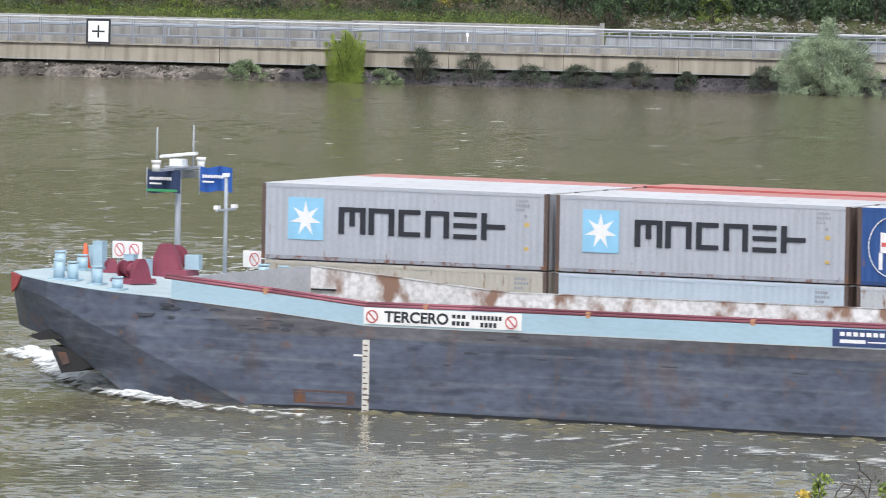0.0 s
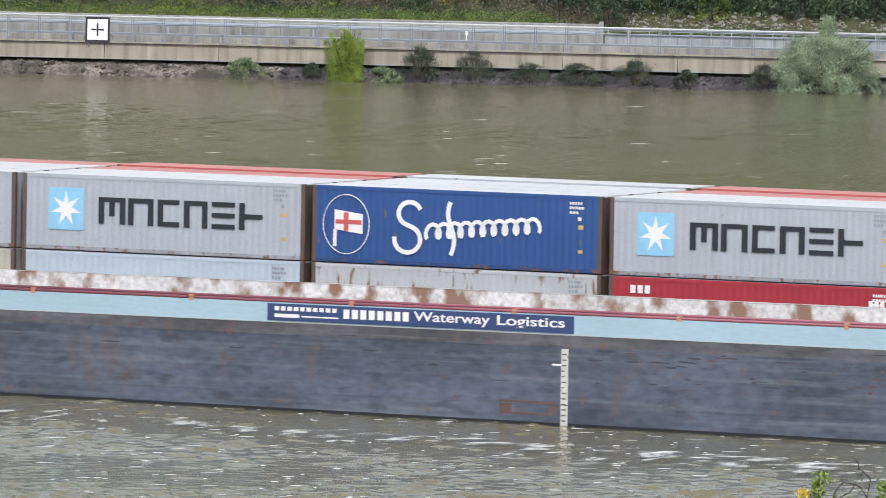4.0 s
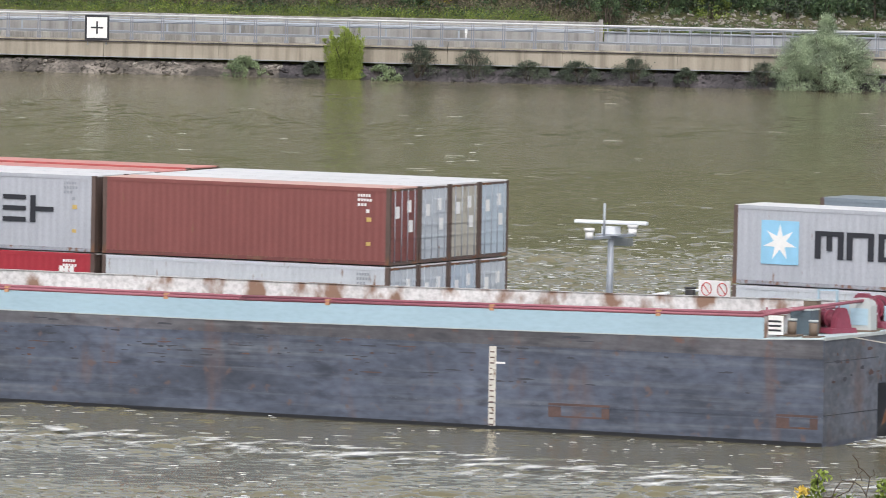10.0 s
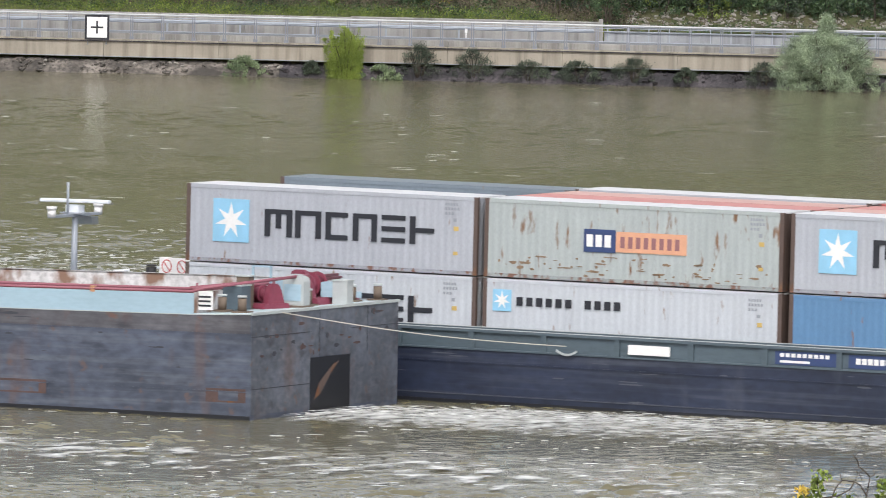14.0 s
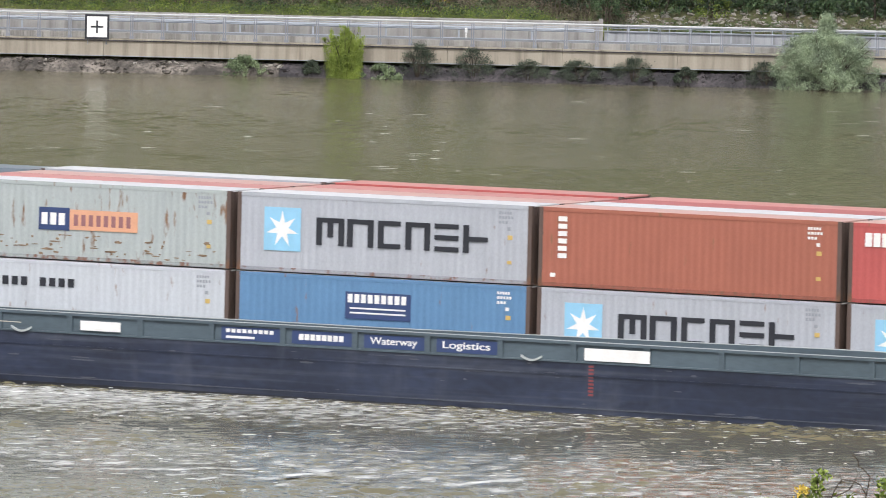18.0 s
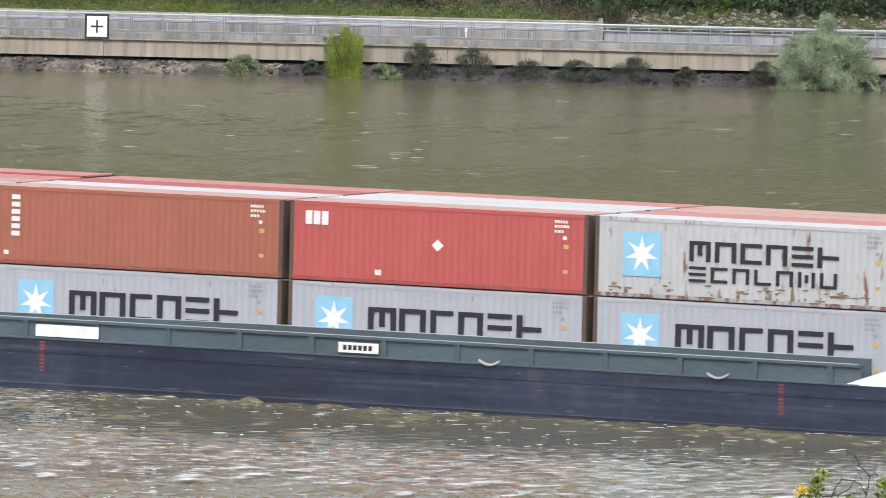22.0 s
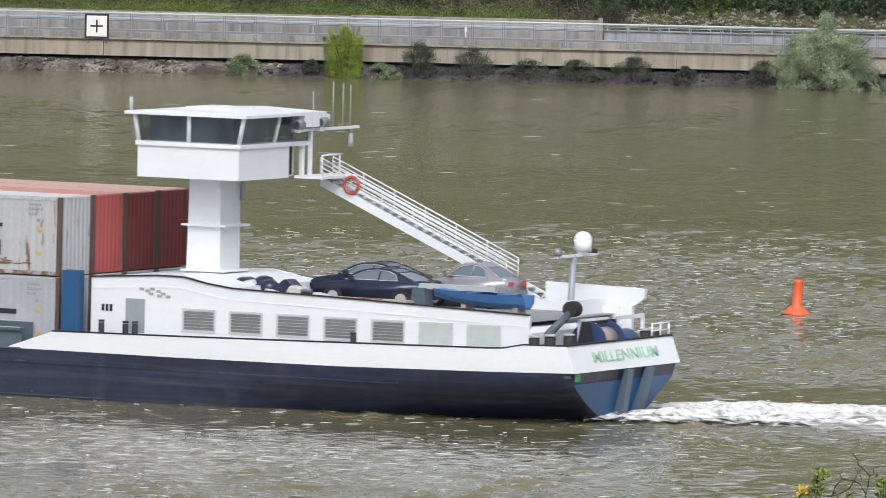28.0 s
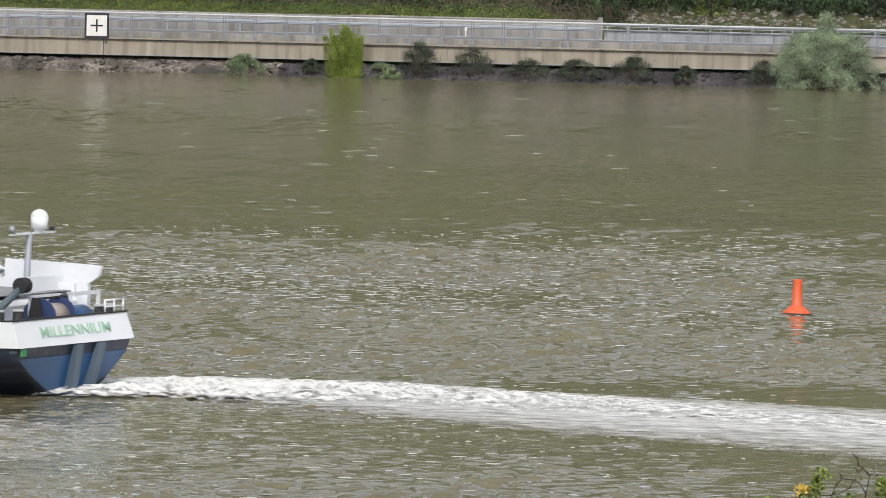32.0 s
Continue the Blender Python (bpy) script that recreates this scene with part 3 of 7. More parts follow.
ROCKS = [rock_mesh("rock", "rock", k) for k in range(5)]
LEDGE = [rock_mesh("rock", "masonry", 40 + k) for k in range(3)]
STONES = [rock_mesh("stone", "limestone", 20 + k) for k in range(4)]
bed = thing("rock_bank", quay, "dark wet boulders of the river bank below the wall", "rocks", kind="structure")
part("slope", mud_slope(-9.03, 34, "rock"), "", bed)
part("ledge", mud_slope(-34, -9.0, "masonry"), "", bed, "pale weathered masonry footing")
rnd = random.Random(4)
for k in range(210):
    u = -27 + 54 * rnd.random()
    v = rnd.uniform(-0.68, 0.0)
    s = rnd.uniform(0.05, 0.17)
    z = float(np.interp(v, *BANK)) + rnd.uniform(-0.08, 0.02)
    part("rock", ROCKS[k % 5] if u > -9 else LEDGE[k % 3], "", bed, at=pose(u, v, z, rnd.uniform(-20, 20), rnd.uniform(-20, 20), rnd.uniform(0, 360)) @ Matrix.Diagonal((s * 1.3, s, s, 1)))
for k in range(14):      # pale washed stones at the foot of the wall
    u, v, s = rnd.uniform(-27, -9), rnd.uniform(-0.5, 0.1), rnd.uniform(0.06, 0.14)
    part("stone", STONES[k % 4], "", bed, at=pose(u, v, float(np.interp(v, *BANK)), rnd.uniform(-15, 15), rnd.uniform(-15, 15), rnd.uniform(0, 360)) @ Matrix.Diagonal((s * 1.6, s, s, 1)))
outcrop = thing("rock_outcrop", quay, "pale limestone blocks cropping out of the slope", "rocks", kind="structure")
for k in range(300):
    u = 9.0 + 16 * rnd.random() ** 1.2
    v = rnd.uniform(12.6, 15.2)
    s = rnd.uniform(0.05, 0.16)
    x, y, _ = quay @ Vector((u, v, 0))
    part("stone", STONES[k % 4], "", outcrop, at=pose(u, v, ground_height(x, y) / K + 0.02, rnd.uniform(-15, 15), rnd.uniform(-15, 15), rnd.uniform(0, 360)) @ Matrix.Diagonal((s * 1.5, s, s * 0.8, 1)))


# ---- plants ----
def leaves(name, spots, size, material, seed, droop=0.0):
    """Small two-sided leaves round the given spots (x, y, z, spread)."""
    r = np.random.RandomState(seed)
    verts, faces = [], []
    for x, y, z, sp, cnt in spots:
        for _ in range(cnt):
            c = np.array((x, y, z)) + r.normal(0, 1, 3) * np.array((sp, sp, sp * 0.8))
            a = r.normal(0, 1, 3)
            a[2] -= droop
            a /= np.linalg.norm(a)
            b = np.cross(a, r.normal(0, 1, 3))
            b /= np.linalg.norm(b) + 1e-9
            s = size * r.uniform(0.6, 1.4)
            k = len(verts)
            verts += [tuple(c - a * s), tuple(c + b * s * 0.45), tuple(c + a * s), tuple(c - b * s * 0.45)]
            faces.append((k, k + 1, k + 2, k + 3))
    me = bpy.data.meshes.new(name)
    me.from_pydata(verts, [], faces)
    me.materials.append(M[material])
    return me


def bush(name, m, label, category, w, h, material, seed, clumps=60, per=45, size=0.07, stems=7, shape="dome", droop=0.0, group=""):
    ob = thing(name, m, label, category, group)
    r = random.Random(seed)
    for k in range(stems):
        a = r.uniform(0, math.tau)
        d = r.uniform(0.1, 0.42) * w
        tip = Vector((math.cos(a) * d, math.sin(a) * d * 0.7, h * r.uniform(0.6, 0.95)))
        mid = tip * 0.5 + Vector((0, 0, 0.06 * h))
        bm = B()
        rod(bm, (tip.x * 0.15, tip.y * 0.15, -0.2), mid, 0.02 * h, 5, 0.012 * h)
        rod(bm, mid, tip, 0.012 * h, 5, 0.004 * h)
        part("stem", bm, "bark", ob)
    spots = []
    for k in range(clumps):
        f = r.random()
        a = r.uniform(0, math.tau)
        if shape == "dome":
            z = h * (0.05 + 0.9 * f)
            rad = 0.5 * w * math.sqrt(max(0.03, 1 - (f * 1.05) ** 2)) * (0.55 + 0.5 * r.random())
        elif shape == "column":      # upright plumes of uneven height
            q = k % 29
            tall = h * (0.66 + 0.34 * ((q * 7) % 29) / 28)
            a = q * math.tau / 29 * 5 + 0.2 * r.random()
            z = tall * (0.03 + 0.95 * f)
            rad = 0.5 * w * (0.08 + 0.92 * ((q * 11) % 29) / 28) * (0.72 + 0.3 * f)
        else:           # a full rounded mass with a slim leader
            if k % 10 < 8:
                g = 0.80 * f ** 0.9
                z = h * g + 0.05
                lean = 0.10 * w * math.sin(3 * a + 0.7) * (0.3 + g)
                rad = 0.5 * w * max(0.03, 1 - (g / 0.88) ** 2.2) ** 0.5 * (0.88 + 0.26 * math.sin(5 * a + 9 * g)) * r.uniform(0.62, 1.0) + 0.3 * lean
            else:
                z = h * (0.55 + 0.55 * f)
                rad = 0.17 * w * (1.0 - f) ** 0.8 * r.uniform(0.2, 1.0)
        spread = (0.02 * w + 0.014 * h) * (1.3 - 0.7 * f) if shape == "column" else 0.0145 * (w + h) if shape == "full" else 0.03 * w + 0.03 * h
        spots.append((math.cos(a) * rad, math.sin(a) * rad * 0.7, z, spread, per))
    part("crown", leaves("crown", spots, size, material, seed, droop), "", ob)
    return ob


bush("poplar_shrub", quay @ pose(-5.45, -0.72, -0.1), "bright yellow-green young poplar shrub at the water's edge", "shrub", 2.5, 3.0, "leaf_bright", 1, 870, 52, 0.032, 14, "column", -0.9)
bush("willow_tree", quay @ pose(20.45, -1.1, -0.1), "silvery green willow at the water's edge", "tree", 6.0, 3.72, "leaf_willow", 2, 1150, 66, 0.042, 9, "full", -0.25)
bush("sage_shrub", quay @ pose(-10.9, -0.68, 0), "low grey-green shrub on the rocks", "shrub", 2.4, 1.05, "leaf_sage", 3, 45, 60, 0.06, 6)
bush("low_shrub", quay @ pose(-3.5, -0.72, 0), "low green shrub beside the poplar", "shrub", 2.4, 0.75, "leaf_sage", 5, 34, 55, 0.06, 5)
for k, (u, w, h) in enumerate(((-1.5, 2.3, 1.75), (1.45, 2.5, 1.55), (4.4, 2.6, 0.95), (7.1, 2.6, 1.0), (10.1, 2.7, 1.2), (17.2, 2.6, 1.15), (24.6, 1.8, 1.1), (-7.3, 1.0, 0.7), (12.9, 1.3, 0.8))):
    bush("dark_shrub", quay @ pose(u, -0.42, 0.22), "dark thin shrub growing on the rocks below the wall", "shrub", w, h, "leaf_dark", 11 + k, 80, 46, 0.04, 15, "dome", group="shrubs on the bank")


def scrub(name, label, u0, u1, v0, v1, count, per, size, material, seed, h=(0.1, 0.5)):
    r = random.Random(seed)
    spots = []
    for _ in range(count):
        u, v = r.uniform(u0, u1), r.uniform(v0, v1)
        x, y, _z = quay @ Vector((u, v, 0))
        spots.append((x, y, ground_height(x, y) + r.uniform(*h), 0.22 + 0.3 * r.random() * h[1], per))
    ob = new(name, leaves(name, spots, size, material, seed))
    return tagged(ob, label, "vegetation", kind="stuff")


scrub("verge_grass", "short green grass on the verge", -34, 8, 10.4, 12.3, 1500, 20, 0.06, "grass", 31, (0.0, 0.14))
scrub("hillside_scrub", "dense dark green scrub up the slope", 5, 40, 14.4, 22, 900, 50, 0.13, "leaf_mid", 32, (0.2, 1.4))
scrub("dark_thicket", "dark bushes on the slope", 3, 36, 14.6, 20, 600, 60, 0.12, "leaf_dark", 33, (0.4, 1.7))
scrub("dry_scrub", "brownish dry scrub and weeds on the slope", -34, 9, 12.2, 18, 1900, 26, 0.08, "dry", 34, (0.05, 0.5))
scrub("outcrop_weeds", "dry and green weeds between the pale stones", 8, 34, 11.4, 14.8, 520, 20, 0.06, "dry", 38, (0.02, 0.2))
scrub("slope_weeds", "green weeds on the slope", -34, 34, 11.2, 12.8, 700, 22, 0.07, "leaf_mid", 35, (0.02, 0.3))
scrub("yellow_blossom", "yellow flowering scrub on the slope", -3.2, -0.2, 13.2, 15.0, 26, 40, 0.07, "leaf_yellow", 36, (0.1, 0.5))
hill = random.Random(77)
for k in range(44):
    u, v = -25 + 51 * (k + hill.uniform(-0.4, 0.4)) / 44, hill.uniform(12.6, 15.5)
    if 8.5 < u and v < 14.4:
        v += 1.6
    x, y, _ = quay @ Vector((u, v, 0))
    key = hill.choice(("leaf_dark", "leaf_mid", "dry", "leaf_mid", "grass") if u < 5 else ("leaf_dark", "leaf_mid", "leaf_mid", "leaf_dark", "grass" if k % 3 == 0 else "leaf_mid"))
    words = {"leaf_dark": "dark green", "leaf_mid": "green", "dry": "brown leafless", "grass": "light green", "leaf_bright": "yellow-green"}[key]
    bush("hillside_bush", pose(x, y, ground_height(x, y) - 0.1), words + " bush on the far slope above the road", "shrub", hill.uniform(1.6, 3.4), hill.uniform(0.7, 1.5) if u < 5 else hill.uniform(1.4, 2.6), key, 200 + k, 34, 40, 0.075, 4, "dome", group="bushes on the slope")

# buoy
buoy = thing("channel_buoy", pose(14.94, 471.3, 0, 0, 6), "orange-red floating channel buoy leaning in the current", "buoy")
bm = B()
rings = ((0.60, -0.12), (0.62, 0.02), (0.55, 0.12), (0.34, 0.30), (0.225, 0.42), (0.195, 1.34), (0.20, 1.36), (0.20, 1.45), (0.17, 1.48))
loops = [[bm.verts.new((math.cos(k * math.tau / 20) * r, math.sin(k * math.tau / 20) * r, z)) for k in range(20)] for r, z in rings]
for a, b in zip(loops, loops[1:]):
    for k in range(20):
        bm.faces.new((a[k], a[(k + 1) % 20], b[(k + 1) % 20], b[k])).smooth = True
bm.faces.new(loops[-1])
bm.faces.new(loops[0][::-1])
part("body", bm, "orange", buoy)
bm = B()
rod(bm, (0, 0, -0.13), (0, 0, 0.035), 0.63, 20)
part("waterline_band", bm, "dark", buoy)
BOBBERS.append((buoy, 14.94, 471.3))


# foreground: tip of a bramble on the near slope
twig = thing("foreground_bush", pose(1.645, 45.0, ground_height(1.6, 45.0)), "dry twigs, green leaves and a yellow blossom on the near slope", "shrub")
base_z = ground_height(1.6, 45.0)


def twig_line(pts, r0):
    bm = B()
    for a, b in zip(pts, pts[1:]):
        rod(bm, a, b, r0, 5, r0 * 0.8)
    return bm


G0 = 24.775 - base_z
for pts in (((-0.01, 0, -0.3), (0.075, 0, G0 - 0.03), (0.085, 0.01, G0 + 0.02), (0.092, 0.01, G0 + 0.065), (0.065, 0, G0 + 0.095), (0.045, 0, G0 + 0.105), (0.042, 0, G0 + 0.13), (0.02, 0, G0 + 0.155)),
            ((0.08, 0, G0 - 0.01), (0.055, 0.01, G0 + 0.03), (0.03, 0, G0 + 0.045), (-0.02, 0.01, G0 + 0.05), (-0.045, 0, G0 + 0.02), (-0.06, 0, G0 - 0.02)),
            ((0.03, 0, G0 + 0.045), (0.01, 0.01, G0 + 0.01), (-0.04, 0, G0 - 0.015), (-0.09, 0, G0 - 0.02)),
            ((-0.02, 0.0, -0.2), (-0.06, 0, G0 - 0.02), (-0.10, 0, G0 - 0.02)),
            ((0.05, 0, -0.2), (0.16, 0, G0 - 0.06), (0.17, 0.01, G0 + 0.01))):
    part("twig", twig_line(pts, 0.0028), "bark", twig)
for pts in (((0.03, 0, G0 + 0.045), (0.045, 0.01, G0 + 0.075), (0.03, 0, G0 + 0.10)), ((0.092, 0.01, G0 + 0.065), (0.11, 0, G0 + 0.075), (0.105, 0, G0 + 0.10)),
            ((-0.02, 0.01, G0 + 0.05), (-0.03, 0, G0 + 0.075)), ((-0.09, 0, G0 - 0.1), (-0.12, 0, G0 + 0.03), (-0.115, 0, G0 + 0.09)), ((0.065, 0, G0 + 0.095), (0.05, 0.01, G0 + 0.08), (0.06, 0, G0 + 0.05))):
    part("twig", twig_line(pts, 0.0018), "bark", twig)
part("leaves", leaves("leaves", [(-0.125, 0, G0 + 0.01, 0.015, 46), (-0.115, 0, G0 + 0.045, 0.012, 30), (-0.15, 0, G0 - 0.03, 0.02, 40), (-0.03, 0, G0 - 0.045, 0.02, 26), (0.02, 0, G0 - 0.035, 0.018, 30), (0.15, 0, G0 + 0.035, 0.015, 44), (0.155, 0, G0 - 0.005, 0.015, 44), (-0.14, 0, G0 - 0.05, 0.02, 40), (-0.36, 0, G0 - 0.055, 0.018, 40), (-0.235, 0, G0 - 0.055, 0.014, 30), (-0.05, 0, G0 - 0.3, 0.08, 120), (0.08, 0, G0 - 0.3, 0.08, 120), (-0.33, 0, G0 - 0.25, 0.06, 90)], 0.013, "leaf_fore", 71), "", twig)
part("young_leaves", leaves("young_leaves", [(-0.105, 0, G0 + 0.072, 0.013, 34), (-0.085, 0, G0 + 0.066, 0.010, 18), (-0.17, 0, G0 - 0.02, 0.01, 14)], 0.010, "leaf_bright", 72), "", twig)
part("blossom", leaves("blossom", [(-0.183, 0, G0 - 0.008, 0.014, 34), (-0.168, 0, G0 + 0.006, 0.012, 26), (-0.19, 0, G0 + 0.012, 0.008, 14)], 0.010, "blossom", 73), "", twig, "yellow blossom")
# ---- containers ----
M["flake"] = paint("rust_flake", (0.25, 0.175, 0.115), 0.8, 0.3, vary=0.3, coarse=3)
CL, CW, CH = 12.192, 2.438, 2.896
CACHE = {}


def shared(key, material, make):
    if (key, material) not in CACHE:
        bm = B()
        make(bm)
        CACHE[key, material] = mesh_of(key, bm, material)
    return CACHE[key, material]


def wave(bm, x0, x1, z0, z1, depth, pitch, vertical=True):
    """A trapezoid-corrugated sheet in the x-z plane, ribs upright, with its hollows towards +y."""
    n = int((x1 - x0) / pitch)
    p = (x1 - x0) / n
    pts = []
    for k in range(n):
        a = x0 + k * p
        pts += [(a, 0), (a + 0.26 * p, 0), (a + 0.5 * p, depth), (a + 0.76 * p, depth)]
    pts.append((x1, 0))
    lo = [bm.verts.new((x, y, z0)) for x, y in pts]
    hi = [bm.verts.new((x, y, z1)) for x, y in pts]
    for k in range(len(pts) - 1):
        bm.faces.new((lo[k], lo[k + 1], hi[k + 1], hi[k]))


def star(bm, cx, cz, r, r2, n=7):
    pts = []
    for k in range(2 * n):
        a = math.pi / 2 + k * math.pi / n
        q = r if k % 2 == 0 else r2
        pts.append((cx + math.cos(a) * q, cz + math.sin(a) * q))
    prism(bm, pts, "y", -0.022, -0.014)


def stroke(bm, pts, r, y):
    """A flat painted stroke along a line in the x-z plane."""
    rings = []
    for k, (x, z) in enumerate(pts):
        (x0, z0), (x1, z1) = pts[max(0, k - 1)], pts[min(len(pts) - 1, k + 1)]
        d = math.hypot(x1 - x0, z1 - z0) or 1
        nx, nz = -(z1 - z0) / d * r, (x1 - x0) / d * r
        rings.append([bm.verts.new(c) for c in ((x + nx, y, z + nz), (x - nx, y, z - nz), (x - nx, y + 0.02, z - nz), (x + nx, y + 0.02, z + nz))])
    for a, b in zip(rings, rings[1:]):
        for i in range(4):
            bm.faces.new((a[i], b[i], b[(i + 1) % 4], a[(i + 1) % 4]))
    bmesh.ops.recalc_face_normals(bm, faces=bm.faces)


def blocks(bm, x, z, w, h, count, y=-0.02, gap=0.3):
    """A row of plain upright bars in place of unreadable or withheld lettering."""
    p = w / count
    for k in range(count):
        box(bm, x + k * p, x + k * p + p * (1 - gap), y, y + 0.008, z, z + h)


def bars(ob, name, material, face, boxes, label, y=-0.02):
    """Single plain bars as parts of their own: boxes of (x0, x1, z0, z1)."""
    for x0, x1, z0, z1 in boxes:
        w, h = round(x1 - x0, 3), round(z1 - z0, 3)
        me = shared("%s_%g_%g" % (name, w, h), material, lambda bm: box(bm, 0, w, 0, 0.012, 0, h))
        part(name, me, "", ob, label, face @ pose(x0, y, z0))


def brand_shape(ob, face, x, z, w, h, s, kind):
    """A plain angular shape in place of one big letter of a brand name; kind: which of its four sides and inner bars it has."""
    def make(bm):
        q = s * 0.74
        if "l" in kind:
            box(bm, 0, s, 0, 0.012, 0, h)
        if "r" in kind:
            box(bm, w - s, w, 0, 0.012, 0, h)
        x0, x1 = (s if "l" in kind else 0), (w - s if "r" in kind else w)
        for key, z0 in (("t", h - q), ("m", (h - q) / 2), ("b", 0)):
            if key in kind:
                box(bm, x0, x1, 0, 0.012, z0, z0 + q)
        if "c" in kind:
            box(bm, (w - s) / 2, (w + s) / 2, 0, 0.012, h * 0.3, h - q)
    part("brand_block", shared("brand_block_%s_%g_%g" % (kind, w, h), "ink", make), "", ob, "dark angular block in place of a brand letter", face @ pose(x, -0.02, z))


def flakes(ob, face, count, seed, z0, z1):
    """Ragged rust patches spread along the lower part of a side."""
    r = random.Random(seed)
    for _ in range(count):
        x, z, w, h = r.uniform(-5.6, 5.6), r.uniform(z0, z1), 0.05 + 0.28 * r.random() ** 3, r.uniform(0.015, 0.06)
        ring = [(x + w * math.cos(q * 0.7854) * r.uniform(0.5, 1.2), z + h * math.sin(q * 0.7854) * r.uniform(0.5, 1.4)) for q in range(8)]
        part("rust_patch", prism(B(), ring, "y", 0.0, 0.02), "flake", ob, "brown rust patch", face)


def row_of(x, z, w, h, count, gap=0.3):
    p = w / count
    return [(x + k * p, x + k * p + p * (1 - gap), z, z + h) for k in range(count)]


def container(m, paint_key, roof, vessel, top=True, marks="", doors=False, side=True, group="", shaded_ends=True):
    words = {"grey": "light grey", "greyold": "grey rust-streaked", "rustblue": "pale blue-grey rusty", "orange_brown": "rust-brown", "brightred": "bright red",
             "skyblue": "mid blue", "slateblue": "slate blue", "tan": "tan-grey", "paleblue": "pale blue", "darkred": "dark red", "brown": "brown-red"}
    ob = aboard("shipping_container", m, words.get(paint_key, paint_key) + " forty-foot steel shipping container stacked in the hold", "container", group, vessel)
    col = "box_" + paint_key
    light = paint_key in ("blue", "brown", "red", "orange_brown", "brightred", "skyblue", "darkred")
    post = lambda bm: box(bm, -0.08, 0.08, -0.08, 0.08, 0.0, CH)
    for x in (-CL / 2 + 0.08, CL / 2 - 0.08):
        for y in (-CW / 2 + 0.08, CW / 2 - 0.08):
            part("corner_post", shared("corner_post", "post", post), "", ob, at=pose(x, y, 0))
    h = CL / 2 - 0.07
    rail = lambda bm: box(bm, -h, h, -0.03, 0.03, -0.07, 0.07)
    for z, dark in ((0.08, True), (CH - 0.07, False)):
        for y in (-CW / 2 + 0.035, CW / 2 - 0.035):
            part("bottom_rail" if dark else "top_rail", shared("side_rail", "sill_" + paint_key if dark else col, rail), "", ob, at=pose(0, y, z))
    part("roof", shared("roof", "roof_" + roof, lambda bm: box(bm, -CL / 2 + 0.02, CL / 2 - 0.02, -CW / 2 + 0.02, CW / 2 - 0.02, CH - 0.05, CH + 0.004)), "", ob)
    panel = lambda bm: wave(bm, -h, h, 0.14, CH - 0.13, 0.012, 0.30)
    part("side_panel", shared("side_panel", col, panel), "", ob, at=pose(0, -CW / 2 + 0.02, 0))
    part("side_panel", shared("side_panel", col, panel), "", ob, at=pose(0, CW / 2 - 0.02, 0, 0, 0, 180))
    endw = lambda bm: wave(bm, -CW / 2 + 0.16, CW / 2 - 0.16, 0.0, CH - 0.05, 0.02, 0.30)
    # ends that face a gap are coloured dark in place of its shade
    part("front_panel", shared("front_panel", "post" if shaded_ends else col, endw), "", ob, at=pose(-CL / 2 + 0.03, 0, 0, 0, 0, -90))
    if doors:
        def leaf(bm):
            box(bm, -0.525, 0.525, -0.02, 0.03, 0.14, CH - 0.14)
            for z in (0.55, 1.0, 1.45, 1.9, 2.35):
                box(bm, -0.49, 0.49, -0.05, -0.021, z - 0.045, z + 0.045)
            bevel(bm, 0.01)
        for s in (-1, 1):
            door = part("door", shared("door", col, leaf), "", ob, at=pose(CL / 2 - 0.04, s * 0.535, 0, 0, 0, 90))
            for x in (-0.28, 0.28):
                part("lock_rod", shared("lock_rod", "galv", lambda bm: rod(bm, (0, -0.06, 0.1), (0, -0.06, CH - 0.1), 0.018, 6)), "", door, at=pose(x, 0, 0))
        part("door_sill", shared("door_sill", "post", lambda bm: box(bm, CL / 2 - 0.14, CL / 2 - 0.005, -1.05, 1.05, 0.0, 0.13)), "", ob)
        part("door_header", shared("door_header", "post", lambda bm: box(bm, CL / 2 - 0.14, CL / 2 - 0.005, -1.05, 1.05, CH - 0.13, CH - 0.05)), "", ob)
        for y0, z0 in ((-0.75, 1.75), (0.35, 1.2), (0.2, 1.95)):
            part("placard", shared("placard", "board", lambda bm: box(bm, CL / 2 + 0.012, CL / 2 + 0.02, 0, 0.32, 0, 0.45)), "", ob, at=pose(0, y0, z0))
    else:
        part("end_panel", shared("front_panel", "post" if shaded_ends else col, endw), "", ob, at=pose(CL / 2 - 0.03, 0, 0, 0, 0, 90))
    if not side:
        return ob
    face = pose(0, -CW / 2, 0)
    ink = "board" if light else "faint"

    def codes(bm):
        for z, w in ((2.55, 0.55), (2.38, 0.62), (2.2, 0.4)):
            blocks(bm, 4.75, z, w, 0.1, int(w / 0.11), -0.004)
        blocks(bm, 5.1, 1.95, 0.2, 0.13, 1, -0.004)
    tagged(part("code_mark", shared("code_mark", ink, codes), "", ob, "small unreadable code marks", face), kind="stuff")
    bars(ob, "warning_label", "yellow", face, [(5.12, 5.32, 1.62, 1.78), (5.12, 5.3, 0.72, 0.85)], "yellow warning label", -0.008)
    if marks in ("star", "star_small", "star_two"):
        k = 0.5 if marks == "star_small" else 1.0
        cx, cz = (-4.2, 1.58) if marks != "star_small" else (-5.3, 2.1)
        r = 0.76 * k
        part("logo_panel", shared("logo_panel" + marks, "bluebox", lambda bm: box(bm, cx - r, cx + r, -0.012, 0.004, cz - r * 1.06, cz + r * 1.06)), "", ob, "light blue square panel", face)
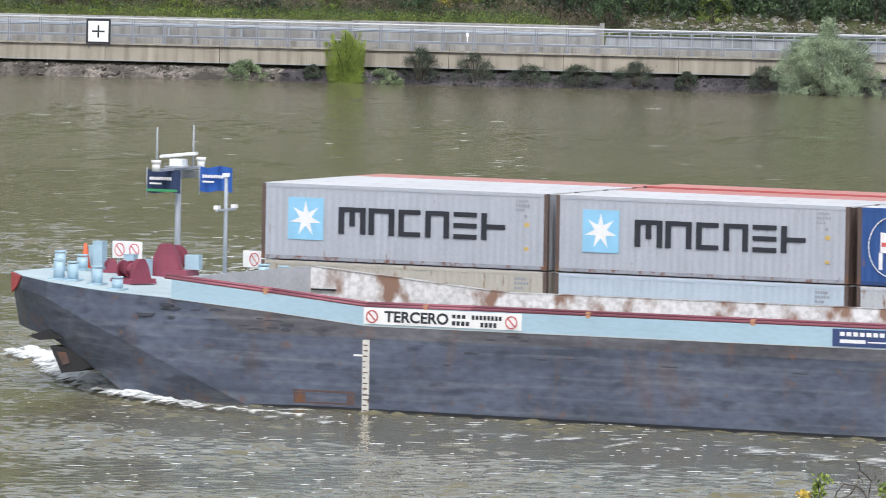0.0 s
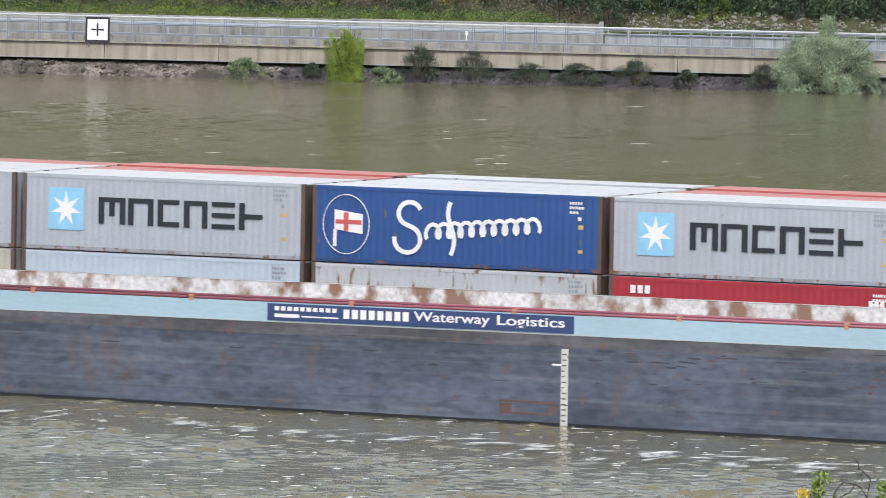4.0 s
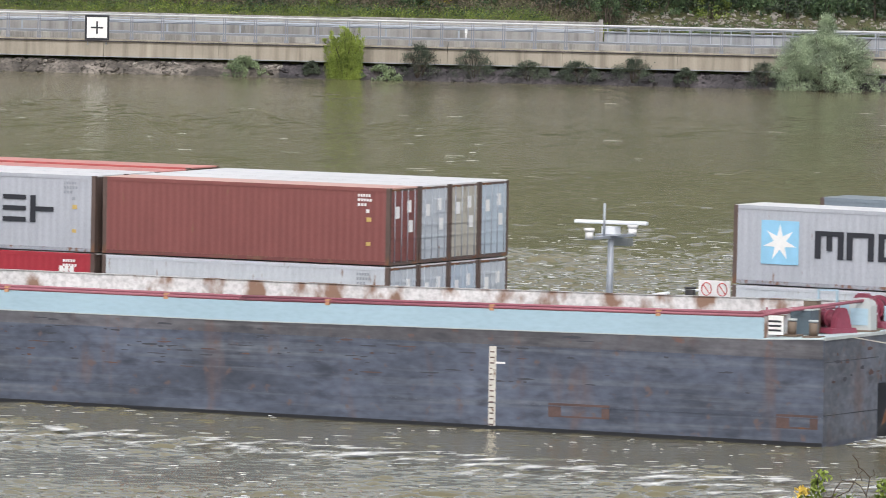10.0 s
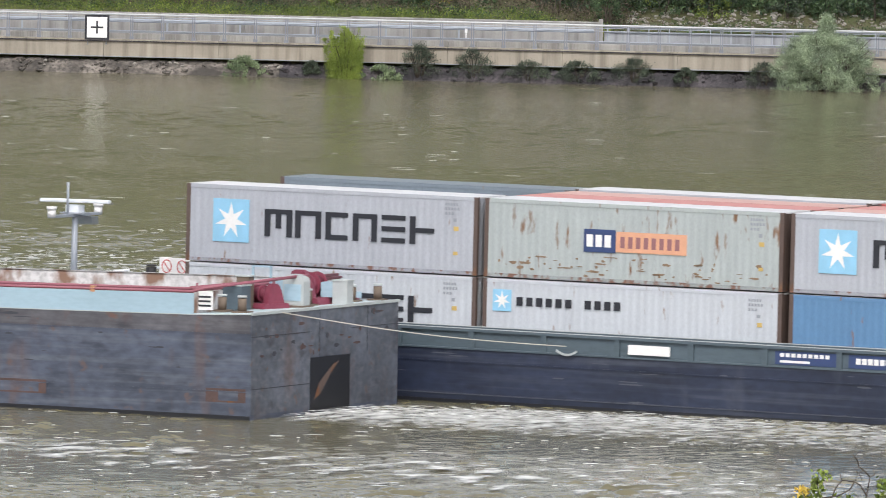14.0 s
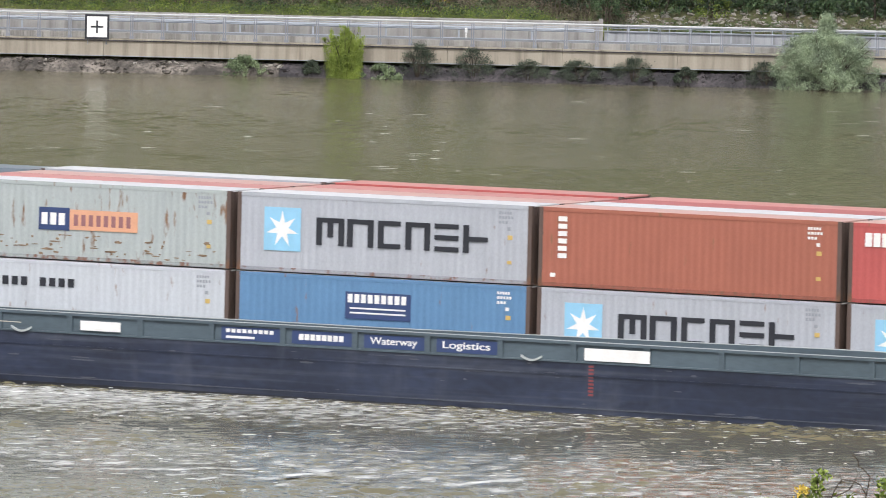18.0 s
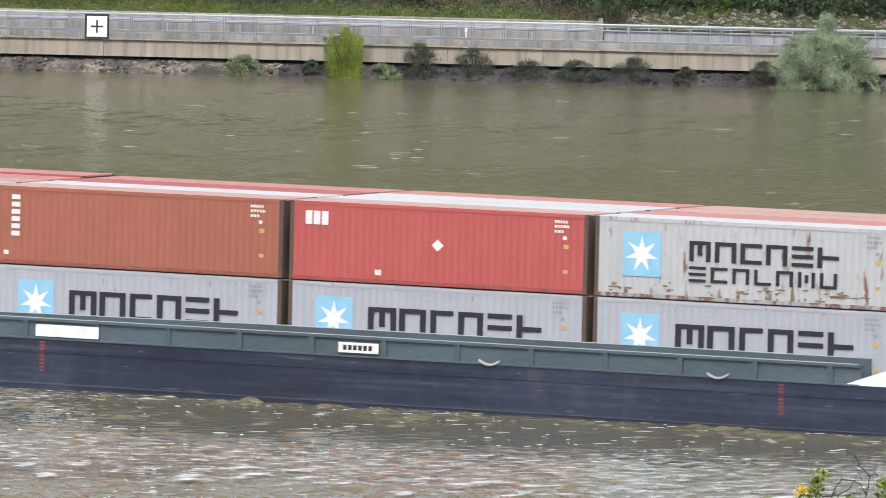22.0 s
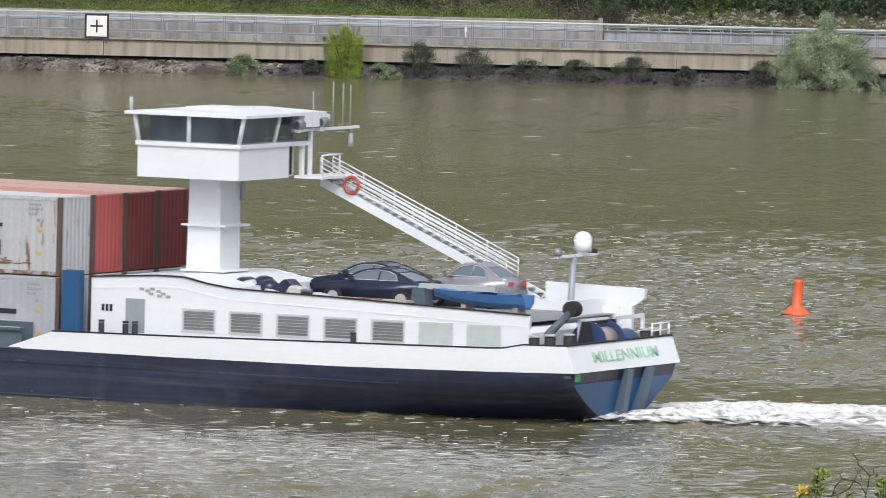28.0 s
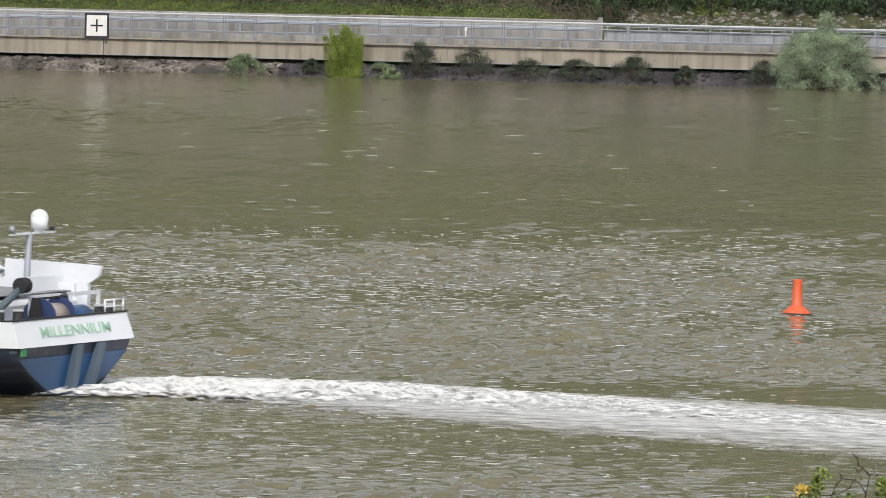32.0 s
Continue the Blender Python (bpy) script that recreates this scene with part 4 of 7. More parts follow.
        part("logo_star", shared("logo_star" + marks, "board", lambda bm: star(bm, cx, cz, 0.68 * k, 0.26 * k)), "", ob, "plain white star shape", face)

        if marks == "star":      # six plain dark shapes
            for x_, w_, kind in ((-2.78, 1.16, "lrtc"), (-1.50, 1.10, "lrt"), (-0.22, 0.94, "ltb"), (0.92, 1.02, "lrt"), (2.12, 1.0, "tmb"), (3.30, 1.02, "lm")):
                brand_shape(ob, face, x_, 1.06, w_, 1.02, 0.24, kind)
            todo = []
        elif marks == "star_two":
            for j, kind in enumerate(("lrtc", "lrt", "ltb", "lrt", "tmb", "lm")):
                brand_shape(ob, face, -2.3 + 1.02 * j, 1.42, 0.86, 0.74, 0.19, kind)
            for j, kind in enumerate(("tmb", "ltb", "lrt", "lb", "lrt", "lrc", "lrb")):
                brand_shape(ob, face, -2.3 + 0.87 * j, 0.68, 0.68, 0.56, 0.14, kind)
            todo = []
        else:
            todo = [(-4.7 + 0.4 * j, -4.44 + 0.4 * j, 1.93, 2.25) for j in range(11) if j != 6]
        if marks == "star_two":
            flakes(ob, face, 45, 8, 0.18, 0.6)
        bars(ob, "brand_bar", "ink", face, todo, "dark plain bar in place of a brand name")
    elif marks == "script":
        def ring(bm):
            pts = [(-4.65 + 0.98 * math.cos(a * math.tau / 40), 1.45 + 1.12 * math.sin(a * math.tau / 40)) for a in range(40)]
            for a, b in zip(pts, pts[1:] + pts[:1]):
                rod(bm, (a[0], -0.02, a[1]), (b[0], -0.02, b[1]), 0.022, 4)
            prism(bm, ((-5.15, 2.0), (-3.95, 1.85), (-3.95, 1.1), (-5.15, 1.25)), "y", -0.02, -0.01)
            box(bm, -5.2, -5.05, -0.02, -0.01, 0.6, 1.24)

        def script(bm):
            big = [(-1.95 + 0.48 * math.cos(0.4 + 0.3 * q), 1.95 + 0.44 * math.sin(0.4 + 0.3 * q)) for q in range(14)]
            big += [(-2.05 + 0.55 * math.cos(1.2 - 0.3 * q), 0.98 + 0.50 * math.sin(1.2 - 0.3 * q)) for q in range(16)]
            stroke(bm, big, 0.085, -0.03)
            stroke(bm, [(-1.2 + 0.046 * q - 0.17 * math.sin(q * 0.62), 1.30 + 0.004 * q - 0.27 * math.cos(q * 0.62)) for q in range(102)], 0.075, -0.032)
            stroke(bm, [(-0.2 + 0.14 * math.sin(q * 0.6), 0.45 + 0.2 * q) for q in range(11)], 0.085, -0.034)
        part("logo_ring", shared("logo_ring", "board", ring), "", ob, "white ring with a plain pennant", face)
        part("logo_bar", shared("logo_bar", "redink", lambda bm: (box(bm, -5.1, -4.0, -0.034, -0.024, 1.46, 1.62), box(bm, -4.75, -4.55, -0.033, -0.023, 1.2, 1.9))), "", ob, "red bars", face)
        part("brand_stroke", shared("brand_script", "board", script), "", ob, "white looping strokes in place of a brand name", face)
    elif marks == "two_tone":
        part("brand_plate", shared("plate_a", "navyboard", lambda bm: box(bm, -2.0, -0.7, -0.014, 0.002, 1.1, 1.95)), "", ob, "dark blue plate", face)
        part("brand_plate", shared("plate_b", "salmon_plate", lambda bm: box(bm, -0.68, 2.2, -0.014, 0.002, 1.14, 1.9)), "", ob, "salmon plate", face)
        bars(ob, "brand_bar", "board", face, row_of(-1.88, 1.3, 1.1, 0.45, 3), "white bar", -0.028)
        bars(ob, "brand_bar", "plum", face, row_of(-0.5, 1.3, 2.55, 0.42, 8, 0.45), "plum bar", -0.028)
        flakes(ob, face, 62, 5, 0.2, 0.95)
    elif marks == "column":
        bars(ob, "brand_bar", "board", face, [(-5.3, -4.95, 1.05 + 0.27 * k, 1.23 + 0.27 * k) for k in range(6)], "white bar", -0.016)
        part("placard", shared("plac_c", "board", lambda bm: box(bm, -5.6, -5.4, -0.01, 0.002, 0.35, 0.5)), "", ob, "", face)
    elif marks == "short":
        bars(ob, "brand_bar", "board", face, row_of(-5.45, 2.05, 1.0, 0.5, 3, 0.2), "white block", -0.016)
        part("placard", shared("plac_d", "board", lambda bm: prism(bm, ((0.0, 1.72), (0.24, 1.5), (0.0, 1.28), (-0.24, 1.5)), "y", -0.01, 0.002)), "", ob, "small white diamond placard", face)
        part("placard", shared("plac_e", "board", lambda bm: box(bm, -2.55, -2.3, -0.01, 0.002, 0.3, 0.5)), "", ob, "", face)
    elif marks == "panel":
        part("brand_plate", shared("plate_f", "navyboard", lambda bm: box(bm, -1.5, 1.2, -0.014, 0.002, 1.35, 2.35)), "", ob, "dark blue plate", face)
        bars(ob, "brand_bar", "board", face, row_of(-1.4, 1.95, 2.5, 0.32, 9) + [(-1.3, 1.0, 1.72, 1.78), (-1.3, 1.0, 1.55, 1.61)], "white bar", -0.028)
    elif marks == "top_bars":
        bars(ob, "brand_bar", "board", face, row_of(-5.2, 2.3, 0.9, 0.3, 3) + row_of(4.6, 2.1, 0.7, 0.3, 3), "white bar", -0.016)
    return ob


M["salmon_plate"] = plain("salmon_plate", (0.66, 0.35, 0.22))
M["plum"] = plain("plum_ink", (0.28, 0.13, 0.14))
# bays from bow to stern: paint, marks and roof of the near row, then paints and roofs of the rows behind
Z1, Z2, B1, B2, ROW = 7.691, 7.612, 14.65, 14.65, 2.515
BAYS1 = (("grey", "star", "white", ("white", "white", "pink")), ("grey", "star", "white", ("white", "pink", "pink")), ("blue", "script", "white", ("white", "white", "white")),
         ("grey", "star", "white", ("white", "pink", "pink")), ("brown", "", "salmon", ("white", "white", "white")))
LOW1 = (("tan", ""), ("paleblue", ""), ("greyold", ""), ("red", "top_bars"), ("white", ""))
for i, (key, marks, roof, rows) in enumerate(BAYS1):
    x = -18.05 - 12.537 * (4 - i) - CL / 2
    last = i == 4
    for j in range(4):
        y = B1 + CW / 2 + ROW * j
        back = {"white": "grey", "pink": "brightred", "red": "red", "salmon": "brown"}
        lift = 0.07 if j == 3 and 0 < i < 4 else 0.0      # the far row stands on dunnage
        container(pose(x, y, Z1 - CH + lift), key if j == 0 else ("white", "tan", "paleblue")[j - 1] if last else back[rows[j - 1]], roof if j == 0 else rows[j - 1], "front", True, marks if j == 0 else "", last, j == 0, "containers on the laden barge", 0 < i < 4)
        container(pose(x, y, Z1 - 2 * CH - 0.055 + lift), LOW1[i][0] if j == 0 else ("paleblue", "white")[j % 2], "white", "front", False, LOW1[i][1] if j == 0 else "", last, j == 0, "containers on the laden barge", 0 < i < 4)
BAYS2 = (("grey", "star", "white", (None, None, "slate")), ("rustblue", "two_tone", "white", ("pink", "salmon", "white")), ("grey", "star", "white", ("salmon", "pink", "pink")),
         ("orange_brown", "column", "salmon", ("white", "red", "pink")), ("brightred", "short", "salmon", ("white", "white", "pink")), ("greyold", "star_two", "white", ("pink", "salmon", "salmon")))
LOW2 = (("white", "star"), ("white", "star_small"), ("skyblue", "panel"), ("grey", "star"), ("grey", "star"), ("grey", "star"))
for i, (key, marks, roof, rows) in enumerate(BAYS2):
    x = -3.884 + 12.49 * i + CL / 2
    last = i == 5
    for j in range(4):
        y = B2 + CW / 2 + ROW * j
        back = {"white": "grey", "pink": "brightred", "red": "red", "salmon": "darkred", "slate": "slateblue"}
        lift = 0.07 if j == 3 and 0 < i < 3 else 0.0
        if j == 0 or rows[j - 1]:
            container(pose(x, y, Z2 - CH + lift), key if j == 0 else back[rows[j - 1]], roof if j == 0 else rows[j - 1], "laden", True, marks if j == 0 else "", False, j == 0, "containers on the motor vessel", 0 < i < 5)
        container(pose(x, y, Z2 - 2 * CH - 0.055 + lift), LOW2[i][0] if j == 0 else "paleblue", "white", "laden", False, LOW2[i][1] if j == 0 else "", False, j == 0, "containers on the motor vessel", 0 < i < 5)

M["scuffed"] = plain("rubbed_dark_steel", (0.052, 0.056, 0.070), 0.6)
M["stern_worn"] = hull_paint("worn_stern_plate", (0.098, 0.110, 0.136), (0.042, 0.044, 0.056), (0.16, 0.165, 0.185), (0.13, 0.085, 0.075), 1.22)
M["tanpost"] = plain("brown_bollard", (0.16, 0.12, 0.09), 0.7)
M["rope"] = plain("pale_rope", (0.55, 0.52, 0.45), 0.9)
M["rust_white"] = paint("stained_white", (0.62, 0.60, 0.55), 0.6, 0.35, vary=0.1, coarse=2)
M["grey_plate"] = paint("grey_plate", (0.46, 0.47, 0.50), 0.6, 0.1, vary=0.1)
M["fade"] = paint("rust_brown_fade", (0.115, 0.072, 0.066), 0.7, 0.4, vary=0.3)
# ---- the barge ----
BEAM = 11.6
barge = aboard("cargo_barge", pose(0, 0, 0), "worn black empty hopper barge with pale blue coaming and red rail", "barge", vessel="barge")


def loft(bm, stations, y0, beam, chine=None):
    """Hull skin: stations of (x, inset, deck z, keel z, bilge)."""
    loops = []
    for x, ins, zd, zk, bil in stations:
        zc = max(zk + bil, chine(x)) if chine else zk + bil
        flare = 0.05 + 0.34 * (zc - zk - bil)
        pts = [(ins, zd), (ins, zd * 0.5 + zc * 0.5), (ins, zc), (ins + flare, zk + bil * 0.5), (ins + flare + bil, zk)]
        ring = [(x, y0 + b, z) for b, z in pts] + [(x, y0 + beam - b, z) for b, z in reversed(pts)]
        loops.append([bm.verts.new(p) for p in ring])
    for a, b in zip(loops, loops[1:]):
        for k in range(len(a) - 1):
            bm.faces.new((a[k], b[k], b[k + 1], a[k + 1]))
    bm.faces.new(loops[0])
    bm.faces.new(loops[-1][::-1])
    bmesh.ops.recalc_face_normals(bm, faces=bm.faces)
    return loops


SHEER = ((-91.6, 4.80), (-86.2, 4.38), (-83.3, 4.25), (-79.2, 3.93), (-75.3, 3.58), (-24, 3.55), (-3.2, 3.74), (-0.9, 3.82))
sheer = lambda a: float(np.interp(a, *zip(*SHEER)))
KEEL = ((-91.6, 2.75), (-90.1, 2.65), (-88.8, 2.35), (-87.4, 1.65), (-85.9, 0.65), (-83.9, -0.4), (-80, -1.2), (-75, -1.6))
CHINE = ((-91.6, 4.4), (-89.2, 4.05), (-84.6, 2.3), (-79.9, 0.35), (-77, -0.8), (-75, -1.3))
INS = ((-91.6, 3.0), (-90.6, 1.9), (-89, 0.95), (-87, 0.4), (-84.5, 0.1), (-82, 0.0))
stations = [(a, float(np.interp(a, *zip(*INS))), sheer(a), float(np.interp(a, *zip(*KEEL))), 0.12 if a < -80 else 0.3)
            for a in (-91.6, -91.1, -90.6, -89.8, -89, -88, -87, -86, -84.5, -83.3, -82, -80.5, -79, -77, -75.3, -72, -60, -48, -36, -24, -12, -3.2, -1.5, -0.9)]
bm = B()
loops = loft(bm, stations, 0, BEAM, lambda a: float(np.interp(a, *zip(*CHINE))))
part("hull", bm, "hull", barge)
# foredeck and aft deck
bm = B()
near = [(a, ins + 0.02, z) for a, ins, z, *_ in stations if a <= -83.3]
rows_ = [[bm.verts.new((a, b, z + 0.02)), bm.verts.new((a, BEAM - b, z + 0.02))] for a, b, z in near]
low_ = [[bm.verts.new((a, b, z - 0.06)), bm.verts.new((a, BEAM - b, z - 0.06))] for a, b, z in near]
for i in range(len(near) - 1):
    bm.faces.new((rows_[i][0], rows_[i + 1][0], rows_[i + 1][1], rows_[i][1]))
    bm.faces.new((low_[i][0], low_[i + 1][0], rows_[i + 1][0], rows_[i][0]))
bm.faces.new((low_[0][0], rows_[0][0], rows_[0][1], low_[0][1]))
part("foredeck", bm, "deck", barge)
bm = B()
prism(bm, ((-3.9, 3.68), (-3.2, 3.70), (-0.92, 3.78), (-0.92, 3.86), (-3.2, 3.78), (-3.9, 3.74)), "y", 0.02, BEAM - 0.02)
part("aft_deck", bm, "deck", barge)
bm = B()
box(bm, -77.5, -3.6, 0.46, BEAM - 0.46, 0.3, 0.42)
part("hold_floor", bm, "coaming", barge)


def ribbon(bm, line, y, thick):
    """An upright plate along x: line of (x, z low, z high)."""
    a = [[bm.verts.new((x, yy, z)) for yy, z in ((y, lo), (y, hi), (y + thick, hi), (y + thick, lo))] for x, lo, hi in line]
    for p, q in zip(a, a[1:]):
        for k in range(4):
            bm.faces.new((p[k], q[k], q[(k + 1) % 4], p[(k + 1) % 4]))
    bm.faces.new(a[0][::-1])
    bm.faces.new(a[-1])
    bmesh.ops.recalc_face_normals(bm, faces=bm.faces)


for y in (0.0, BEAM - 0.06):
    bm = B()
    ribbon(bm, ((-83.3, 4.25, 4.95), (-79.2, 3.93, 4.58), (-75.3, 3.58, 4.25), (-71, 3.57, 4.27), (-24, 3.56, 4.27), (-3.25, 3.74, 4.50)), y - 0.004, 0.06)
    part("bulwark", bm, "strip", barge)
    bm = B()
    pts = ((-83.6, 5.02), (-79.2, 4.66), (-75.3, 4.30), (-71, 4.33), (-24, 4.33), (-3.25, 4.56))
    for off, zz in ((0.02, 0), (0.17, 0.09)):
        for a, b in zip(pts, pts[1:]):
            rod(bm, (a[0], y + off, a[1] + zz), (b[0], y + off, b[1] + zz), 0.055, 8)
    if y < 1:
        part("rail", bm, "pink_rail", barge)
    bm = B()
    ribbon(bm, ((-83.3, 4.23, 4.255), (-79.2, 3.91, 3.935), (-75.3, 3.55, 3.585), (-24, 3.53, 3.565), (-3.2, 3.72, 3.75), (-0.95, 3.80, 3.83)), y - 0.03 if y < 1 else y + 0.03, 0.05)
    part("rubbing_strake", bm, "cap", barge)
for k in range(12):
    bm = B()
    box(bm, -0.09, 0.09, -0.1, 0.06, -0.12, 0.1)
    part("rail_bracket", bm, "faded_orange", barge, at=pose(-79.4 + 6.55 * k, 0.07, 4.68 if k == 0 else 4.33 if k < 9 else 4.33 + 0.011 * (6.55 * k - 55.4)))
# hold: rusty white inner walls, closed at both ends
WALLS = ((-83.3, 2.3, 5.00), (-79.2, 0.7, 4.66), (-75.3, 0.35, 4.32), (-71, 0.35, 4.33), (-24, 0.35, 4.33), (-3.3, 0.35, 4.55))
for y in (0.42, BEAM - 0.46):
    bm = B()
    ribbon(bm, tuple((a, lo, hi - (0.16 if y < 1 else 0)) for a, lo, hi in WALLS), y, 0.04)
    part("hold_wall", bm, "coaming", barge, "rusty white inner hold wall")
    bm = B()
    y0 = 0.06 if y < 1 else BEAM - 0.46
    drop = 0.16 if y < 1 else 0
    v = [[bm.verts.new((a, y0 + d, z + e - drop)) for d, e in ((0, 0), (0.4, 0), (0.4, -0.05), (0, -0.05))] for a, _, z in WALLS]
    for a, b in zip(v, v[1:]):
        for k in range(4):
            bm.faces.new((a[k], b[k], b[(k + 1) % 4], a[(k + 1) % 4]))
    bmesh.ops.recalc_face_normals(bm, faces=bm.faces)
    part("wall_top", bm, "coaming", barge)
bm = B()
box(bm, -83.38, -83.3, 0.5, BEAM - 0.42, 2.3, 5.0)
part("hold_front", bm, "grey_plate", barge, "grey steel front wall of the hold")
bm = B()
box(bm, -3.3, -3.22, 0.04, BEAM - 0.04, 0.35, 4.52)
part("hold_end", bm, "coaming", barge)
for dx, z in ((0, 4.60), (-0.14, 4.69)):
    bm = B()
    rod(bm, (-3.26 + dx, 0.02, z), (-3.26 + dx, BEAM - 0.02, z), 0.055)
    part("end_rail", bm, "pink_rail", barge)
part("ledge", box(B(), -83.2, -82.2, BEAM - 0.62, BEAM - 0.47, 4.1, 4.16), "dark", barge)


def draft_marks(parent, a, y, z0, z1, material, ink, arm=-1):
    bm = B()
    box(bm, a - 0.14, a + 0.14, y - 0.008, y, z0, z1)
    scale = part("draft_scale", bm, "rust_white", parent, "white draft scale with dark ticks")
    k = z0
    while k < z1 - 0.1:
        part("tick", box(B(), a - 0.10, a + 0.07 - 0.08 * (int(k * 10) % 2), y - 0.016, y - 0.009, k + 0.02, k + 0.07), ink, scale)
        k += 0.2
    bm = B()
    box(bm, a + (0.14 if arm > 0 else -0.5), a + (0.5 if arm > 0 else -0.14), y - 0.01, y, z1 - 0.62, z1 - 0.55)
    part("load_line", bm, "board", scale)


for a, arm in ((-75.25, -1), (-44.6, -1), (-13.83, 1)):
    draft_marks(barge, a, -0.002, 0.2, 3.05, "board", "fade", arm)
for a0, a1 in ((-78.2, -75.7), (-47.2, -44.9), (-11.6, -9.2), (-2.7, -1.1)):
    bm = B()
    for q0, q1, z0, z1 in ((a0, a1, 1.04, 1.12), (a0, a1, 0.62, 0.68), (a0, a0 + 0.5, 0.68, 1.04), (a1 - 0.3, a1, 0.68, 1.04)):
        box(bm, q0, q1, -0.008, -0.002, z0, z1)
    part("hull_patch", bm, "fade", barge, "faded rust-red marked patch")
scar = random.Random(8)
for k in range(52):
    a = scar.choice((-84.3, -83.4, -82.0, -80.6, -79.3, -78.6, -77.4)) + scar.uniform(-0.6, 0.6) if k < 16 else scar.uniform(-72, -8)
    z, w, h = sheer(a) - scar.uniform(0.18, 0.75 if k < 16 else 1.35), scar.uniform(0.15, 0.45), scar.uniform(0.025, 0.07) if k < 16 else scar.uniform(0.02, 0.06)
    ring_ = [(a + w * math.cos(q * 0.785) * scar.uniform(0.7, 1.2), z + h * math.sin(q * 0.785) * scar.uniform(0.7, 1.2)) for q in range(8)]
    part("scuff", prism(B(), ring_, "y", -0.007, 0.05), "scuffed", barge)
for k in range(120):      # rows of rubbed marks from quay fenders
    a, row = scar.gauss(-27, 10), scar.choice((2.95, 2.7, 2.45, 2.2, 1.9))
    if not -60 < a < -3:
        continue
    z, w, h = row + scar.uniform(-0.1, 0.1), 0.08 + 0.4 * scar.random() ** 2, scar.uniform(0.012, 0.04)
    ring_ = [(a + w * math.cos(q * 0.785) * scar.uniform(0.6, 1.3), z + h * math.sin(q * 0.785) * scar.uniform(0.6, 1.4)) for q in range(8)]
    part("scuff", prism(B(), ring_, "y", -0.009, 0.05), "scuffed" if k % 4 else "fade", barge)
for y in (-0.006, BEAM + 0.002):
    bm = B()
    ribbon(bm, tuple((a, 3.1 if a > -80.6 else sheer(a) - 0.12, sheer(a) - 0.03) for a in (-82, -80.5, -79.2, -75.3, -60, -24, -3.2, -0.95)), y, 0.004)
    part("upper_plating", bm, "hull_top", barge, "rubbed brownish plating under the gunwale")
    bm = B()
    ribbon(bm, ((-79.6, 0.42, 0.50), (-77.6, -0.4, 0.54), (-40, -0.4, 0.34), (-0.92, -0.4, 0.15)), y, 0.004)
    part("waterline_band", bm, "boot", barge, "black wet band along the waterline")
# weld seams and shadow lines of the plating
for z in (3.08, 1.0):
    bm = B()
    box(bm, -78.5, -0.95, -0.014, 0.0, z, z + 0.03)
    part("plate_seam", bm, "hull", barge)
# name plate and banner
plate = part("name_plate", box(B(), -75.35, -68.95, -0.05, -0.012, 3.64, 4.24), "board", barge, "white name plate with black letters and red prohibition rings")
part("name", text_mesh("TERCERO", 0.38, "ink", 0.01, 2.6, 0.015), "", plate, "black ship's name", pose(-74.5, -0.053, 3.75))
for x in (-75.0, -69.35):
    ring = B()
    for k in range(20):
        p, q = k * math.tau / 20, (k + 1) * math.tau / 20
        rod(ring, (x + 0.22 * math.cos(p), -0.06, 3.92 + 0.22 * math.sin(p)), (x + 0.22 * math.cos(q), -0.06, 3.92 + 0.22 * math.sin(q)), 0.028, 4)
    rod(ring, (x - 0.15, -0.06, 4.07), (x + 0.15, -0.06, 3.77), 0.025, 4)
    part("ring", ring, "redink", plate)
for x0, x1, z0, z1 in row_of(-71.75, 3.98, 0.6, 0.14, 3) + row_of(-71.75, 3.72, 0.75, 0.16, 4) + row_of(-70.95, 3.96, 1.25, 0.16, 8) + row_of(-70.6, 3.70, 0.7, 0.17, 4):
    part("number_bar", box(B(), x0, x1, -0.062, -0.052, z0, z1), "ink", plate, "black bar in place of a number")
banner = part("banner", box(B(), -56.6, -44.25, -0.05, -0.012, 3.61, 4.23), "navyboard", barge, "navy banner with white words")
for x0, x1, z0, z1 in row_of(-56.3, 3.98, 2.6, 0.15, 10) + [(-56.3, -55.3, 3.73, 3.86), (-55.2, -53.7, 3.76, 3.81)] + row_of(-53.5, 3.78, 2.75, 0.34, 8):
    part("brand_bar", box(B(), x0, x1, -0.062, -0.052, z0, z1), "board", banner, "white bar in place of a brand name")
part("word", text_mesh("Waterway", 0.34, "board", 0.01, 3.05, 0.006), "", banner, "white word", pose(-50.65, -0.053, 3.82))
part("word", text_mesh("Logistics", 0.34, "board", 0.01, 2.7, 0.006), "", banner, "white word", pose(-47.3, -0.053, 3.82))
# stern notch: a flat black plate paints the shade of the recess
bm = B()
box(bm, -0.9, -0.884, 4.62, 7.75, -0.8, 2.05)
part("stern_notch", bm, "boot", barge, "flat black plate painted as the shaded recess in the stern plating")
for y0, y1, z0, z1 in ((0.01, 4.6, 0.2, 3.77), (7.77, BEAM - 0.01, 0.2, 3.77), (4.6, 7.77, 2.07, 3.77)):
    part("stern_plate", box(B(), -0.9, -0.895, y0, y1, z0, z1), "stern_worn", barge, "rust-worn stern plating")
part("notch_stain", prism(B(), ((4.9, 0.5), (5.3, 1.1), (6.4, 1.75), (6.9, 1.85), (6.2, 1.4), (5.4, 0.7)), "x", -0.884, -0.88), "post", barge, "rust-brown stain in the recess")
for z in (2.98, 1.1):
    part("plate_seam", box(B(), -0.895, -0.882, 0.0, 4.6, z, z + 0.03), "scuffed", barge)
part("plate_seam", box(B(), -0.895, -0.882, 7.8, BEAM, 2.98, 3.01), "scuffed", barge)
